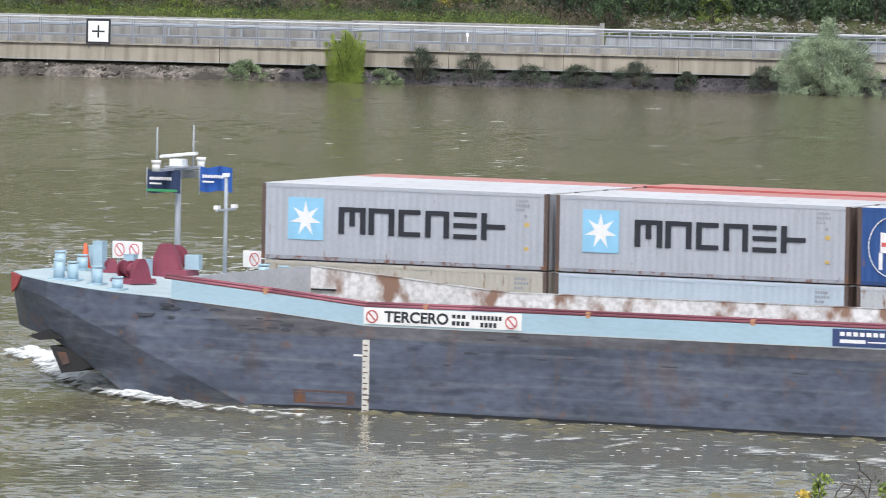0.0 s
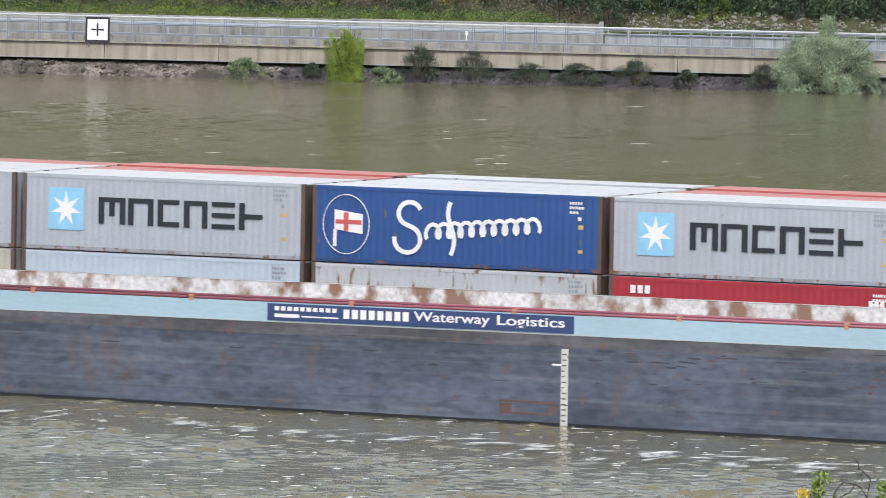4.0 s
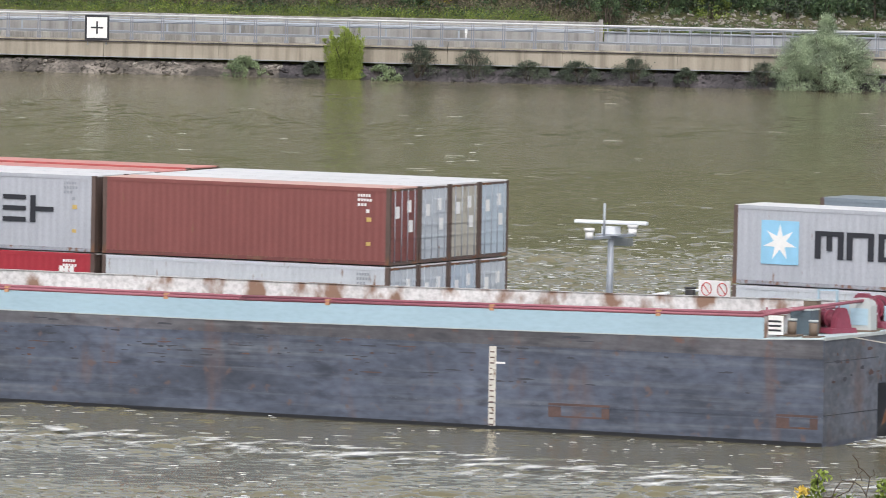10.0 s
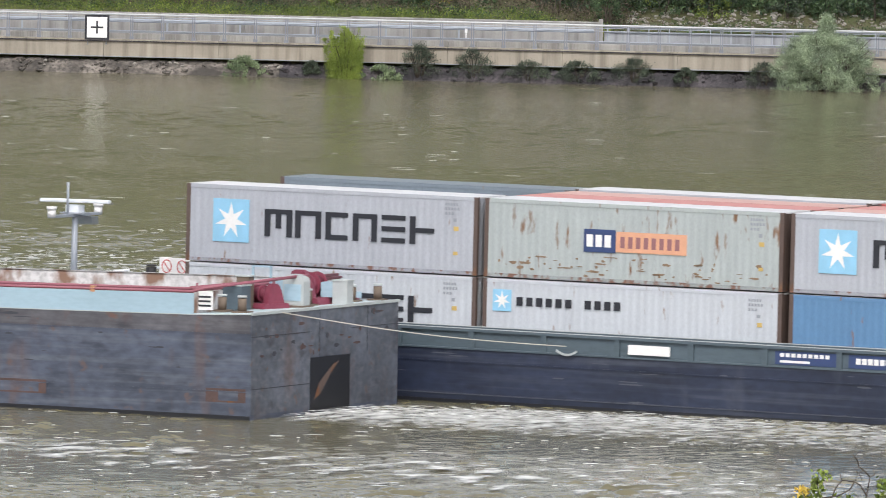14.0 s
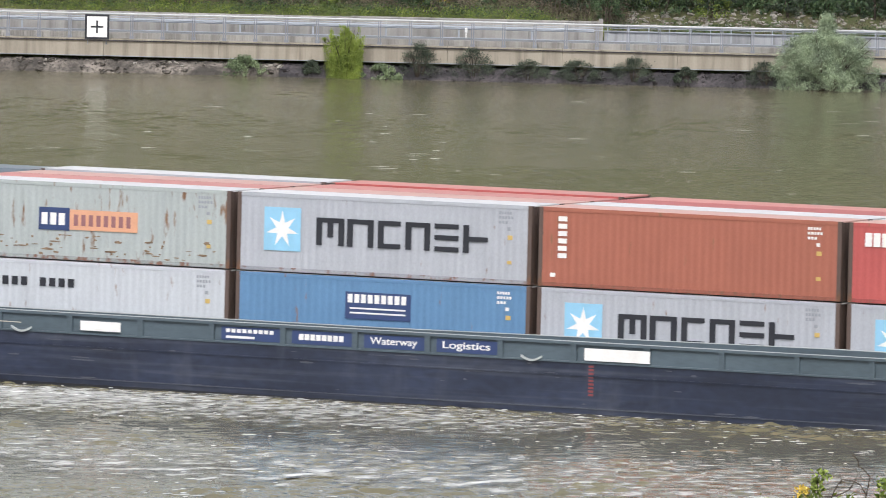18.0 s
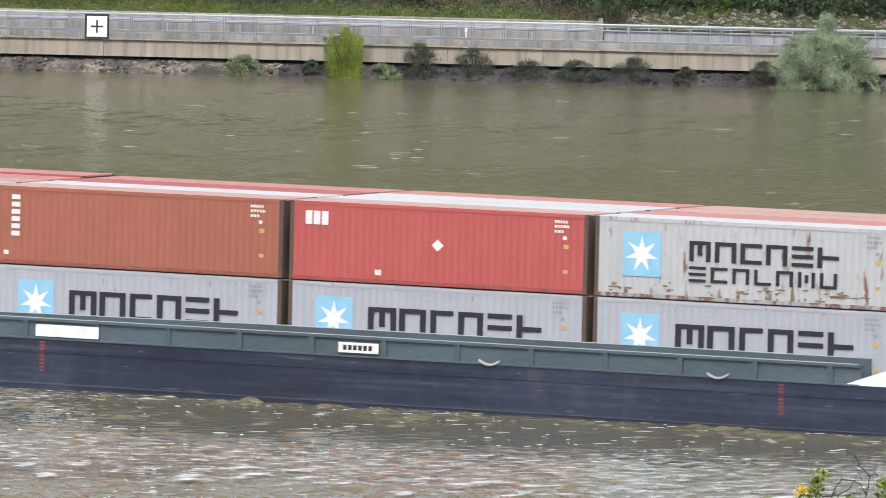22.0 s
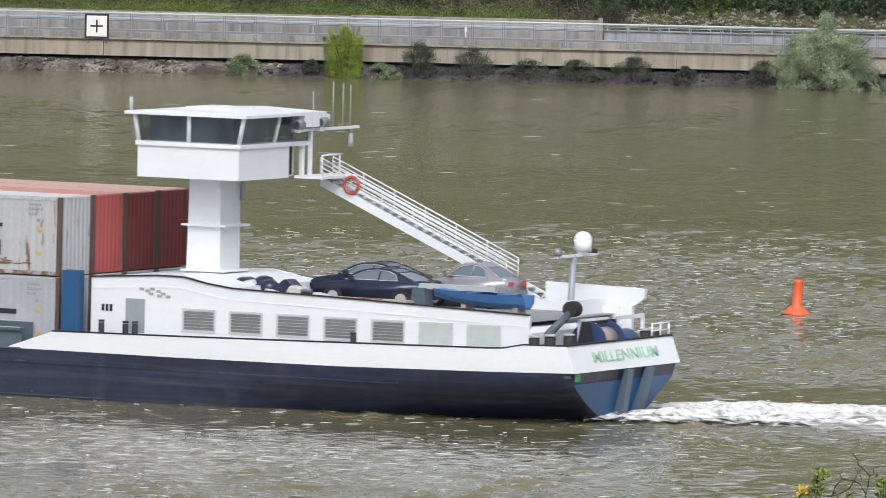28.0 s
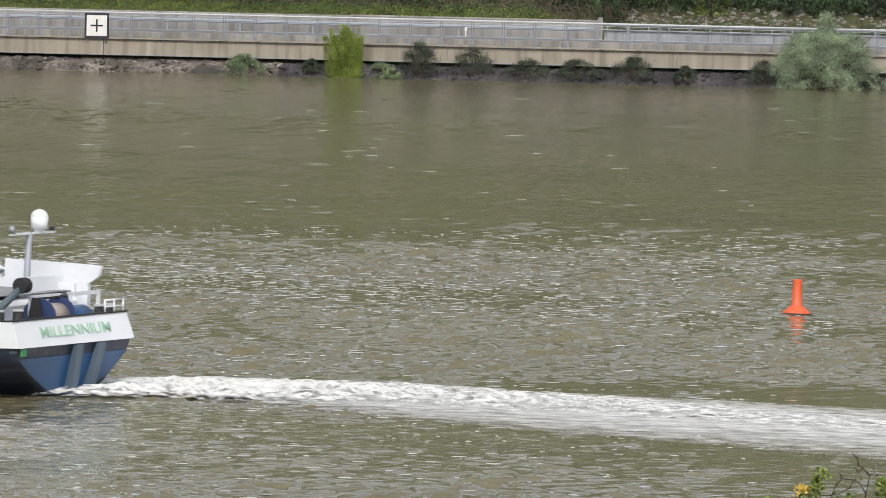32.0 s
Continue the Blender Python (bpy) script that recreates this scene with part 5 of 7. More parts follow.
for y in (5.3, 9.1):
    part("plate_seam", box(B(), -0.895, -0.882, y, y + 0.03, 2.1, 3.75), "scuffed", barge)
for k in range(26):
    b, z, w, h = scar.uniform(0.3, 11.2), scar.uniform(2.2, 3.6), scar.uniform(0.05, 0.3), scar.uniform(0.02, 0.12)
    ring_ = [(b + w * math.cos(q * 0.785) * scar.uniform(0.6, 1.3), z + h * math.sin(q * 0.785) * scar.uniform(0.6, 1.4)) for q in range(8)]
    part("scuff", prism(B(), ring_, "x", -0.896, -0.886), "fade" if k % 3 else "scuffed", barge)
bm = B()
box(bm, -0.94, -0.84, 0.0, BEAM, 3.78, 3.88)
part("stern_edge", bm, "cap", barge)
bm = B()
quad = [bm.verts.new(q) for q in ((-91.64, 2.97, 4.79), (-91.64, 2.97, 4.02), (-91.0, 2.27, 4.36), (-90.64, 1.87, 4.70))]
back_ = [bm.verts.new(q.co + Vector((0.05, 0.05, 0))) for q in quad]
bm.faces.new(quad)
bm.faces.new(back_[::-1])
for k in range(4):
    bm.faces.new((quad[k], quad[(k + 1) % 4], back_[(k + 1) % 4], back_[k]))
bmesh.ops.recalc_face_normals(bm, faces=bm.faces)
part("bow_mark", bm, "redink", barge, "red painted corner of the bow")
part("anchor_flange", prism(B(), ((-89.85, 2.55), (-89.05, 2.8), (-88.4, 2.5), (-89.4, 2.4)), "y", 1.1, 2.2), "dark", barge, "black steel anchor flange")
# black solid in place of the shade inside the anchor recess
pocket = part("anchor_pocket", prism(B(), ((-89.0, 2.2), (-88.2, 2.15), (-87.2, 1.5), (-87.8, 1.3), (-88.5, 1.2)), "y", 1.2, 2.4), "dark", barge, "solid black wedge painted as the shaded recess of the bow anchor")
part("anchor", prism(B(), ((-88.7, 2.0), (-88.3, 1.98), (-88.15, 1.6), (-88.4, 1.5)), "y", 1.14, 1.22), "fade", pocket, "rust-brown bow anchor")


# ---- deck gear ----
def bollard(m, vessel, material="strip", h=0.75, r=0.2, twin=True, cap="cap"):
    ob = aboard("bollard", m, "pale painted steel mooring bollard on the deck" if material == "strip" else "dark steel mooring bollard on the deck", "bollard", "bollards", vessel)
    part("base", box(B(), -0.3, 0.3 + (0.7 if twin else 0), -0.3, 0.3, 0, 0.06), material, ob)
    for x in (0, 0.7)[: 2 if twin else 1]:
        bm = B()
        rod(bm, (x, 0, 0.06), (x, 0, h - 0.1), r, 14)
        post = part("post", bm, material, ob)
        bm = B()
        rod(bm, (x, 0, h - 0.07), (x, 0, h), r * 1.06, 14)
        part("cap", bm, cap, post)
    return ob


def winch(m, vessel):
    ob = aboard("anchor_winch", m, "maroon painted anchor winch with drum and gear housing", "winch", "winches", vessel)
    bm = B()
    prism(bm, ((-0.9, 0), (0.9, 0), (0.8, 0.25), (-0.8, 0.25)), "y", -0.8, 0.8)
    part("bed", bm, "maroon", ob)
    bm = B()
    prism(bm, ((-0.62, 0.2), (0.62, 0.2), (0.42, 0.85), (0.2, 1.25), (-0.25, 1.25), (-0.5, 0.75)), "y", -0.75, -0.35)
    bevel(bm, 0.05, 2)
    part("housing", bm, "maroon", ob)
    bm = B()
    rod(bm, (0.0, -0.35, 0.68), (0.0, 0.7, 0.68), 0.34, 16)
    part("drum", bm, "maroon", ob)
    for y in (-0.32, 0.15, 0.72):
        bm = B()
        rod(bm, (0, y, 0.68), (0, y + 0.07, 0.68), 0.46, 18)
        part("flange", bm, "maroon", ob)
    bm = B()
    box(bm, 0.5, 1.05, 0.1, 0.6, 0.25, 0.8)
    bevel(bm, 0.05, 2)
    part("motor", bm, "strip", ob)
    return ob


def sign_board(m, vessel, w=1.25, n=2, label="white board with red prohibition rings on a post"):
    ob = aboard("deck_sign", m, label, "sign", "deck signs", vessel)
    bm = B()
    for x in (-w * 0.3, w * 0.3):
        rod(bm, (x, 0.05, 0), (x, 0.05, 0.85), 0.03, 6)
    part("post", bm, "galv", ob)
    brd = part("board", box(B(), -w / 2, w / 2, -0.02, 0.02, 0.3, 0.95), "board", ob)
    for k in range(n):
        x = (k - (n - 1) / 2) * w / n
        ring = B()
        for j in range(16):
            p, q = j * math.tau / 16, (j + 1) * math.tau / 16
            rod(ring, (x + 0.2 * math.cos(p), -0.03, 0.62 + 0.24 * math.sin(p)), (x + 0.2 * math.cos(q), -0.03, 0.62 + 0.24 * math.sin(q)), 0.022, 4)
        rod(ring, (x - 0.13, -0.03, 0.78), (x + 0.13, -0.03, 0.45), 0.02, 4)
        part("ring", ring, "redink", brd)
    return ob


def mast(m, vessel, h, label, antennas=True):
    ob = aboard("radar_mast", m, label, "mast", "", vessel)
    bm = B()
    rod(bm, (0, 0, 0), (0, 0, h), 0.14, 12, 0.11)
    part("pole", bm, "galv", ob)
    bm = B()
    box(bm, -0.12, 0.12, -1.95, 1.95, h - 0.02, h + 0.08)
    box(bm, -0.5, 0.5, -0.3, 0.3, h + 0.08, h + 0.14)
    part("crossbar", bm, "galv", ob)
    bm = B()
    box(bm, -0.28, 0.28, -0.25, 0.25, h + 0.14, h + 0.42)
    bevel(bm, 0.06, 2)
    part("radar_gear", bm, "white", ob)
    bm = B()
    w = 0.8 if antennas else 1.5
    rise = 0.09 if antennas else 0.02
    prism(bm, ((-w, h + 0.5 - rise), (w, h + 0.5 + rise), (w, h + 0.64 + rise), (-w, h + 0.64 - rise)), "y", -0.12, 0.12)
    bevel(bm, 0.03, 2)
    part("radar_bar", bm, "white", ob)
    for y in (-1.85, 1.85):
        bm = B()
        rod(bm, (0, y, h + 0.02), (0, y, h + 0.3), 0.16, 12)
        rod(bm, (0, y, h + 0.3), (0, y, h + 0.42), 0.2, 12)
        part("nav_light", bm, "board", ob)
    bm = B()
    box(bm, -0.35, 0.3, 0.8, 1.3, h - 0.35, h - 0.05)
    part("lamp_box", bm, "steel", ob)
    if not antennas:
        part("deck_lamp", rod(B(), (-0.3, 0, 0.95), (0.25, 0, 1.0), 0.13, 10), "dark", ob, "dark lamp on the pole")
        part("aerial", rod(B(), (0, -0.6, h + 0.08), (0, -0.6, h + 1.3), 0.05, 6), "galv", ob)
    else:
        for y in (-1.8, 1.2):
            bm = B()
            rod(bm, (0, y, h + 0.08), (0, y, h + 1.7), 0.045, 6, 0.03)
            part("antenna", bm, "galv", ob)
    return ob


def flag(m, vessel, w, h, material, label, stripe=None):
    ob = aboard("flag", m, label, "flag", "flags", vessel)
    bm = B()
    n = 14
    rowsv = [[bm.verts.new((w * i / n, 0.09 * math.sin(i * 1.05) * (i / n + 0.3), z - 0.05 * h * math.sin(i * 0.5))) for z in (0, h)] for i in range(n + 1)]
    back = [[bm.verts.new((v.co.x, v.co.y + 0.012, v.co.z)) for v in r] for r in rowsv]
    for i in range(n):
        bm.faces.new((rowsv[i][0], rowsv[i + 1][0], rowsv[i + 1][1], rowsv[i][1])).smooth = True
        bm.faces.new((back[i][1], back[i + 1][1], back[i + 1][0], back[i][0])).smooth = True
    part("cloth", bm, material, ob)
    bm = B()
    rod(bm, (-0.03, 0.006, -0.15), (-0.03, 0.006, h + 0.06), 0.02, 6)
    part("staff", bm, "galv", ob)
    bm = B()
    blocks(bm, 0.12 * w, h * 0.55, w * 0.7, h * 0.13, 8, -0.13, 0.15)
    box(bm, 0.12 * w, 0.5 * w, -0.13, -0.122, h * 0.36, h * 0.43)
    part("word_bars", bm, "board", ob, "small white bars")
    if stripe:
        bm = B()
        box(bm, 0.02, w - 0.02, -0.13, -0.122, h * 0.05, h * 0.16)
        part("stripe", bm, stripe, ob)
    return ob


mast(pose(-86.3, 18.9, 2.9), "front", 4.92, "galvanised radar mast on the laden barge's bow")
flag(pose(-87.35, 18.3, 6.93), "front", 1.4, 0.9, "flagdark", "dark blue flag with a green stripe on the mast", "green")
flag(pose(-85.35, 18.9, 7.03), "front", 1.35, 0.95, "flagblue", "blue flag with white writing on the mast")
pole = aboard("light_pole", pose(-85.35, 8.1, 4.4), "galvanised pole with white floodlights", "lamp post", "", "barge")
bm = B()
rod(bm, (0, 0, 0), (0.0, 0, 4.0), 0.085, 10, 0.07)
part("pole", bm, "galv", pole)
bm = B()
box(bm, -0.06, 0.06, -0.75, 0.75, 2.72, 2.8)
part("arm", bm, "galv", pole)
for y, z in ((-0.7, 2.8), (0.7, 2.8), (0, 4.0)):
    bm = B()
    box(bm, -0.1, 0.1, y - 0.1, y + 0.1, z, z + 0.14)
    bevel(bm, 0.03)
    part("floodlight", bm, "board", pole)
def resize(ob, f):
    """Scale a thing's parts about its foot."""
    for c in ob.children_recursive:
        c.data.transform(Matrix.Scale(f, 4))


for a, b, h in ((-91.0, 5.6, 0.74), (-89.2, 2.2, 0.78), (-88.75, 2.45, 0.72), (-87.6, 2.2, 0.7), (-90.6, 6.6, 0.6), (-84.9, 10.4, 0.7), (-84.3, 10.9, 0.66), (-86.2, 1.2, 0.5)):
    bollard(pose(a, b, sheer(a) + 0.02), "barge", "strip", h, 0.21, False, "strip")
for a, b, f, turn in ((-87.2, 4.3, 0.74, 70), (-88.0, 8.8, 1.0, 12), (-89.7, 7.2, 0.42, 40), (-84.4, 9.4, 0.42, 0)):
    resize(winch(pose(a, b, sheer(a) + 0.02, 0, 0, turn), "barge"), f)
sign_board(pose(-90.2, 9.4, sheer(-90.2) + 0.1), "barge")
sign_board(pose(-82.9, 18.9, 3.85), "front", 1.0, 1, "white board with a red ring")
for a, b, h in ((-90.4, 7.6, 1.05), (-89.5, 8.4, 0.62), (-88.4, 7.5, 0.6), (-90.9, 8.2, 0.8)):
    ob = aboard("deck_locker", pose(a, b, sheer(a) + 0.02), "pale blue painted deck locker", "locker", "", "barge")
    bm = B()
    box(bm, -0.2, 0.2, -0.2, 0.2, 0, h)
    bevel(bm, 0.04, 2)
    part("body", bm, "strip", ob)
    bm = B()
    box(bm, -0.22, 0.22, -0.22, 0.22, h, h + 0.04)
    part("lid", bm, "strip", ob)
ob = aboard("marker_cone", pose(-90.9, 7.4, sheer(-90.9) + 0.02), "small orange cone on the foredeck", "cone", "", "barge")
bm = B()
rod(bm, (0, 0, 0.05), (0, 0, 0.95), 0.2, 12, 0.05)
part("cone", bm, "orange", ob)
part("foot", box(B(), -0.26, 0.26, -0.26, 0.26, 0, 0.05), "orange", ob)
# aft deck of the barge
for a, b in ((-2.6, 0.97), (-1.6, 0.6), (-1.9, 6.3), (-2.0, 8.1), (-1.9, 9.8), (-1.5, 11.1)):
    bollard(pose(a, b, 3.83), "barge", "tanpost", 0.62, 0.16, False, "cap")
for a, b, f, turn in ((-2.4, 4.0, 0.72, 70), (-2.6, 7.6, 1.0, 0), (-2.3, 10.4, 0.4, 20)):
    resize(winch(pose(a, b, 3.83, 0, 0, turn), "barge"), f)
gear_box = aboard("gear_housing", pose(-1.75, 5.1, 3.83), "pale grey upright gear housing on the aft deck", "housing", "", "barge")
bm = B()
prism(bm, ((-0.42, 0), (0.42, 0), (0.42, 0.95), (0.3, 1.2), (-0.3, 1.2), (-0.42, 0.95)), "y", -0.3, 0.3)
part("body", bevel(bm, 0.04, 2), "cap", gear_box)
part("base", box(B(), -0.5, 0.5, -0.4, 0.4, 0, 0.08), "tanpost", gear_box)
part("cover", box(B(), -0.34, 0.34, -0.33, -0.302, 0.25, 0.85), "strip", gear_box)
for a, b, w, h, key in ((-2.85, 2.5, 0.42, 0.85, "gunwale"), (-2.9, 3.3, 0.25, 1.15, "tanpost"), (-1.3, 7.9, 0.3, 0.85, "cap"), (-2.6, 5.9, 0.3, 0.95, "strip")):
    ob = aboard("deck_locker", pose(a, b, 3.83), "steel deck locker between the winches on the aft deck", "locker", "", "barge")
    part("body", bevel(box(B(), -w, w, -w * 0.8, w * 0.8, 0, h), 0.04, 2), key, ob)
    part("lid", box(B(), -w - 0.03, w + 0.03, -w * 0.8 - 0.03, w * 0.8 + 0.03, h, h + 0.05), "cap", ob)
ob = aboard("mooring_arch", pose(-2.9, 4.6, 3.83), "pale blue steel arch on the aft deck", "arch", "", "barge")
bm = B()
for x in (-0.36, 0.36):
    box(bm, x - 0.035, x + 0.035, -0.04, 0.04, 0, 1.5)
box(bm, -0.4, 0.4, -0.04, 0.04, 1.43, 1.5)
part("frame", bm, "strip", ob)
bm = B()
rod(bm, (-3.4, 0.4, 4.62), (-1.4, 5.4, 5.0), 0.06)
ob = aboard("stern_rail", pose(0, 0, 0), "faded red rail rising over the aft deck", "rail", "", "barge")
part("rail", bm, "pink_rail", ob)
for a, b in ((-3.3, 0.35), (-1.5, 5.2)):
    part("stanchion", rod(B(), (a, b, 3.78), (a, b, 4.85), 0.04), "pink_rail", ob)
ob = aboard("number_board", pose(-3.0, 0.35, 3.83), "white board with dark bars", "sign", "", "barge")
part("board", box(B(), -0.35, 0.35, -0.02, 0.02, 0.06, 0.74), "board", ob)
for z in (0.5, 0.34, 0.18):
    part("bar", box(B(), -0.28, 0.28, -0.03, -0.022, z, z + 0.07), "ink", ob)
ob = aboard("tarpaulin", pose(-17.0, 20.0, 3.25), "dark blue tarpaulin heap on the laden barge", "tarpaulin", "", "front")
bm = B()
ball(bm, (0, 0, 0.0), 1.7, 0.22, 14)
part("cover", bm, "navyboard", ob)
# mooring line from the barge's stern to the motor vessel
rope = aboard("mooring_line", pose(0, 0, 0), "pale mooring rope slung between the two hulls", "rope")
bm = B()
p0, p1 = Vector((6.75, 2.2, 3.8)), Vector((12.5, 13.8, 2.3))
pts = [p0.lerp(p1, k / 14) - Vector((0, 0, 0.5 * math.sin(math.pi * k / 14) * 0.35)) for k in range(15)]
loops_ = [[bm.verts.new(p + Vector((0, 0.018 * math.cos(q), 0.018 * math.sin(q)))) for q in (0, 1.57, 3.14, 4.71)] for p in pts]
for a, b in zip(loops_, loops_[1:]):
    for k in range(4):
        bm.faces.new((a[k], b[k], b[(k + 1) % 4], a[(k + 1) % 4]))
bmesh.ops.recalc_face_normals(bm, faces=bm.faces)
part("line", bm, "rope", rope)



# ---- the laden barge behind the hopper barge ----
laden = aboard("laden_barge", pose(0, 0, 0), "dark steel barge carrying two tiers of containers", "barge", "", "front")
bm = B()
loft(bm, [(-90, 3.6, 2.9, 1.8, 0.1), (-88.5, 2.0, 2.8, 0.6, 0.2), (-85.5, 0.5, 2.6, -0.8, 0.3), (-82, 0, 2.5, -2, 0.3), (-50, 0, 2.4, -2, 0.3), (-12.6, 0, 2.4, -2, 0.3)], 13.9, 11.4)
part("hull", bm, "navy", laden)
for y in (14.55, 24.58):
    part("coaming", box(B(), -81.5, -16.5, y, y + 0.07, 1.7, 3.25), "gunwale", laden)
part("foredeck", box(B(), -88.2, -81.4, 15.9, 23.3, 2.5, 2.9), "deck", laden)
part("aft_deck", box(B(), -16.4, -12.7, 13.95, 25.25, 2.35, 2.5), "deck", laden)
part("hold_floor", box(B(), -81.4, -16.4, 14.6, 24.6, 1.7, 1.88), "navy", laden)
for y in (17.3, 20.5):
    ob = aboard("hatch_prop", pose(-8.5, y, 2.6), "white folded davit on the bow deck", "davit", "", "laden")
    bm = B()
    rod(bm, (-0.8, 0, 0.0), (0.1, 0, 1.35), 0.06)
    rod(bm, (0.1, 0, 1.35), (0.8, 0, 1.45), 0.05)
    rod(bm, (-1.4, 0, 0.05), (0.8, 0, 0.05), 0.09)
    part("arm", bm, "white", ob)
M["guardblue"] = plain("grey_blue_steel", (0.10, 0.14, 0.185), 0.5)
M["buoyred"] = plain("faded_red_ring", (0.42, 0.09, 0.07), 0.6)
M["roofgrey"] = paint("grey_roof_deck", (0.28, 0.29, 0.30), 0.7, 0.15, vary=0.15)
M["glassgrey"] = plain("grey_shade", (0.30, 0.34, 0.38), 0.4)
M["draftred"] = plain("faded_red_marks", (0.22, 0.055, 0.06), 0.6)
M["crest"] = plain("grey_crest", (0.36, 0.35, 0.35), 0.7)
M["carblue"] = plain("dark_blue_car_paint", (0.030, 0.040, 0.075), 0.16, 0.3)
M["carsilver"] = plain("silver_car_paint", (0.36, 0.36, 0.40), 0.25, 0.4)
M["tarp"] = plain("pale_tarpaulin", (0.55, 0.54, 0.53), 0.8)
M["wood"] = paint("bare_planks", (0.42, 0.36, 0.32), 0.8, 0, (0.3, 1, 1))
M["dinghyblue"] = plain("worn_blue_hull", (0.05, 0.145, 0.34), 0.35)
# ---- the motor cargo vessel ----
YB, SB = 12.61, 11.4
ship = aboard("motor_cargo_vessel", pose(0, 0, 0), "dark navy river cargo vessel with white stern house, laden with containers", "ship", vessel="ship")
st2 = [(a, float(np.interp(a, (-20, -18.5, -17, -14), (4.5, 2.6, 0.8, 0))), 2.1 + 0.9 * float(np.interp(a, (-20, -15), (1, 0))), float(np.interp(a, (-20, -17, -14), (1.5, -0.5, -2))), 0.25)
       for a in (-20, -19, -18, -17, -15.5, -14, -10, 0, 12, 24, 36, 48, 62, 66)]
bm = B()
loft(bm, st2, YB, SB)
part("hull", bm, "navy", ship)
SECTIONS = ((66, ((0, 2.1), (0, 1.0), (0.05, -1.2), (0.5, -2), (10.9, -2), (11.35, -1.2), (11.4, 1.0), (11.4, 2.1))),
            (74, ((0, 2.13), (0, 1.3), (1.7, 0.0), (2.6, -1.2), (9.5, -1.2), (10.3, -0.6), (10.6, 1.0), (10.6, 2.13))),
            (79, ((0, 2.18), (0, 1.45), (2.8, 0.12), (4.0, -0.8), (8.6, -0.9), (9.6, -0.2), (9.8, 1.0), (9.8, 2.18))),
            (83.2, ((0, 2.25), (0.0, 1.68), (2.9, 0.5), (4.3, -0.3), (7.2, -0.5), (8.7, 0.5), (9.2, 1.4), (9.2, 2.25))),
            (85.0, ((0.15, 2.3), (0.17, 1.9), (1.2, 1.3), (3.6, 0.32), (5.7, 0.2), (7.4, 0.95), (8.5, 1.8), (8.6, 2.3))))
RAKE = 0.24      # the counter leans forward under the transom
bm = B()
loops2 = []
for (x0, p0), (x1, p1) in zip(SECTIONS, SECTIONS[1:]):
    for k in range(5 if x1 < 85 else 6):
        f = k / 5
        ring_ = []
        for (b0, z0), (b1, z1) in zip(p0, p1):
            z = z0 + (z1 - z0) * f * f
            ring_.append(bm.verts.new((x0 + (x1 - x0) * f - (RAKE * f * (2.3 - z) if x1 == 85 else 0), YB + b0 + (b1 - b0) * f * f, z)))
        loops2.append(ring_)
for a, b in zip(loops2, loops2[1:]):
    for k in range(7):
        bm.faces.new((a[k], b[k], b[k + 1], a[k + 1]))
bm.faces.new(loops2[-1][::-1])
bmesh.ops.recalc_face_normals(bm, faces=bm.faces)
stern_skin = part("stern_hull", bm, "navy", ship)
stern_skin.data.polygons.foreach_set("use_smooth", [True] * (len(stern_skin.data.polygons) - 1) + [False])
bm = B()
front_, back_ = [], []
for b, z in ((0.22, 1.88), (1.3, 1.3), (2.45, 0.8), (3.65, 0.36), (5.65, 0.25), (7.35, 0.98), (8.45, 1.88)):
    x = 85 - RAKE * (2.3 - z)
    front_.append(bm.verts.new((x + 0.03, YB + b, z)))
    back_.append(bm.verts.new((x + 0.004, YB + b, z)))
bm.faces.new(front_)
bm.faces.new(back_[::-1])
for k in range(7):
    bm.faces.new((front_[k], front_[(k + 1) % 7], back_[(k + 1) % 7], back_[k]))
bmesh.ops.recalc_face_normals(bm, faces=bm.faces)
part("counter", bm, "blue", ship, "mid blue painted stern counter")
for y0, y1 in ((4.35, 4.45), (6.1, 5.75)):
    bm = B()
    top_, low_ = YB + y0, YB + y1
    v = [bm.verts.new(c) for c in ((85.04, top_ - 0.2, 2.25), (85.04, top_ + 0.25, 2.25), (84.5, low_ + 0.2, 0.15), (84.5, low_ - 0.2, 0.15),
                                   (85.24, top_ - 0.2, 2.25), (85.24, top_ + 0.25, 2.25), (84.9, low_ + 0.2, 0.15), (84.9, low_ - 0.2, 0.15))]
    for f in ((0, 1, 2, 3), (4, 5, 6, 7), (0, 1, 5, 4), (1, 2, 6, 5), (2, 3, 7, 6), (3, 0, 4, 7)):
        bm.faces.new([v[i] for i in f])
    bmesh.ops.recalc_face_normals(bm, faces=bm.faces)
    part("rudder_guard", bm, "guardblue", ship, "grey-blue rudder guard")
# gunwale with panels
GUN = ((-13, 2.08, 2.79), (62.4, 2.08, 2.79))
for y in (YB, YB + SB - 0.1):
    bm = B()
    ribbon(bm, GUN, y + 0.05, 0.06)
    part("gunwale_plate", bm, "gunwale", ship)
    bm = B()
    ribbon(bm, ((-13, 2.71, 2.81), (62.4, 2.71, 2.81)), y - 0.06, 0.3)
    part("gunwale_top", bm, "gunwale", ship)
    bm = B()
    box(bm, -13, 62.3, y - 0.02, y + 0.02, 2.813, 2.84)
    part("gunwale_wear", bm, "cap", ship)
    bm = B()
    ribbon(bm, ((-13, 2.04, 2.10), (62.4, 2.04, 2.10)), y - 0.05, 0.16)
    part("lower_rail", bm, "gunwale", ship)
rib = B()
box(rib, -0.11, 0.11, -0.055, 0.05, 2.09, 2.73)
rib_me = mesh_of("rib", rib, "gunwale")
for k in range(-9, 16):
    part("rib", rib_me, "", ship, at=pose(16.3 + 2.995 * k, YB, 0))
bm = B()
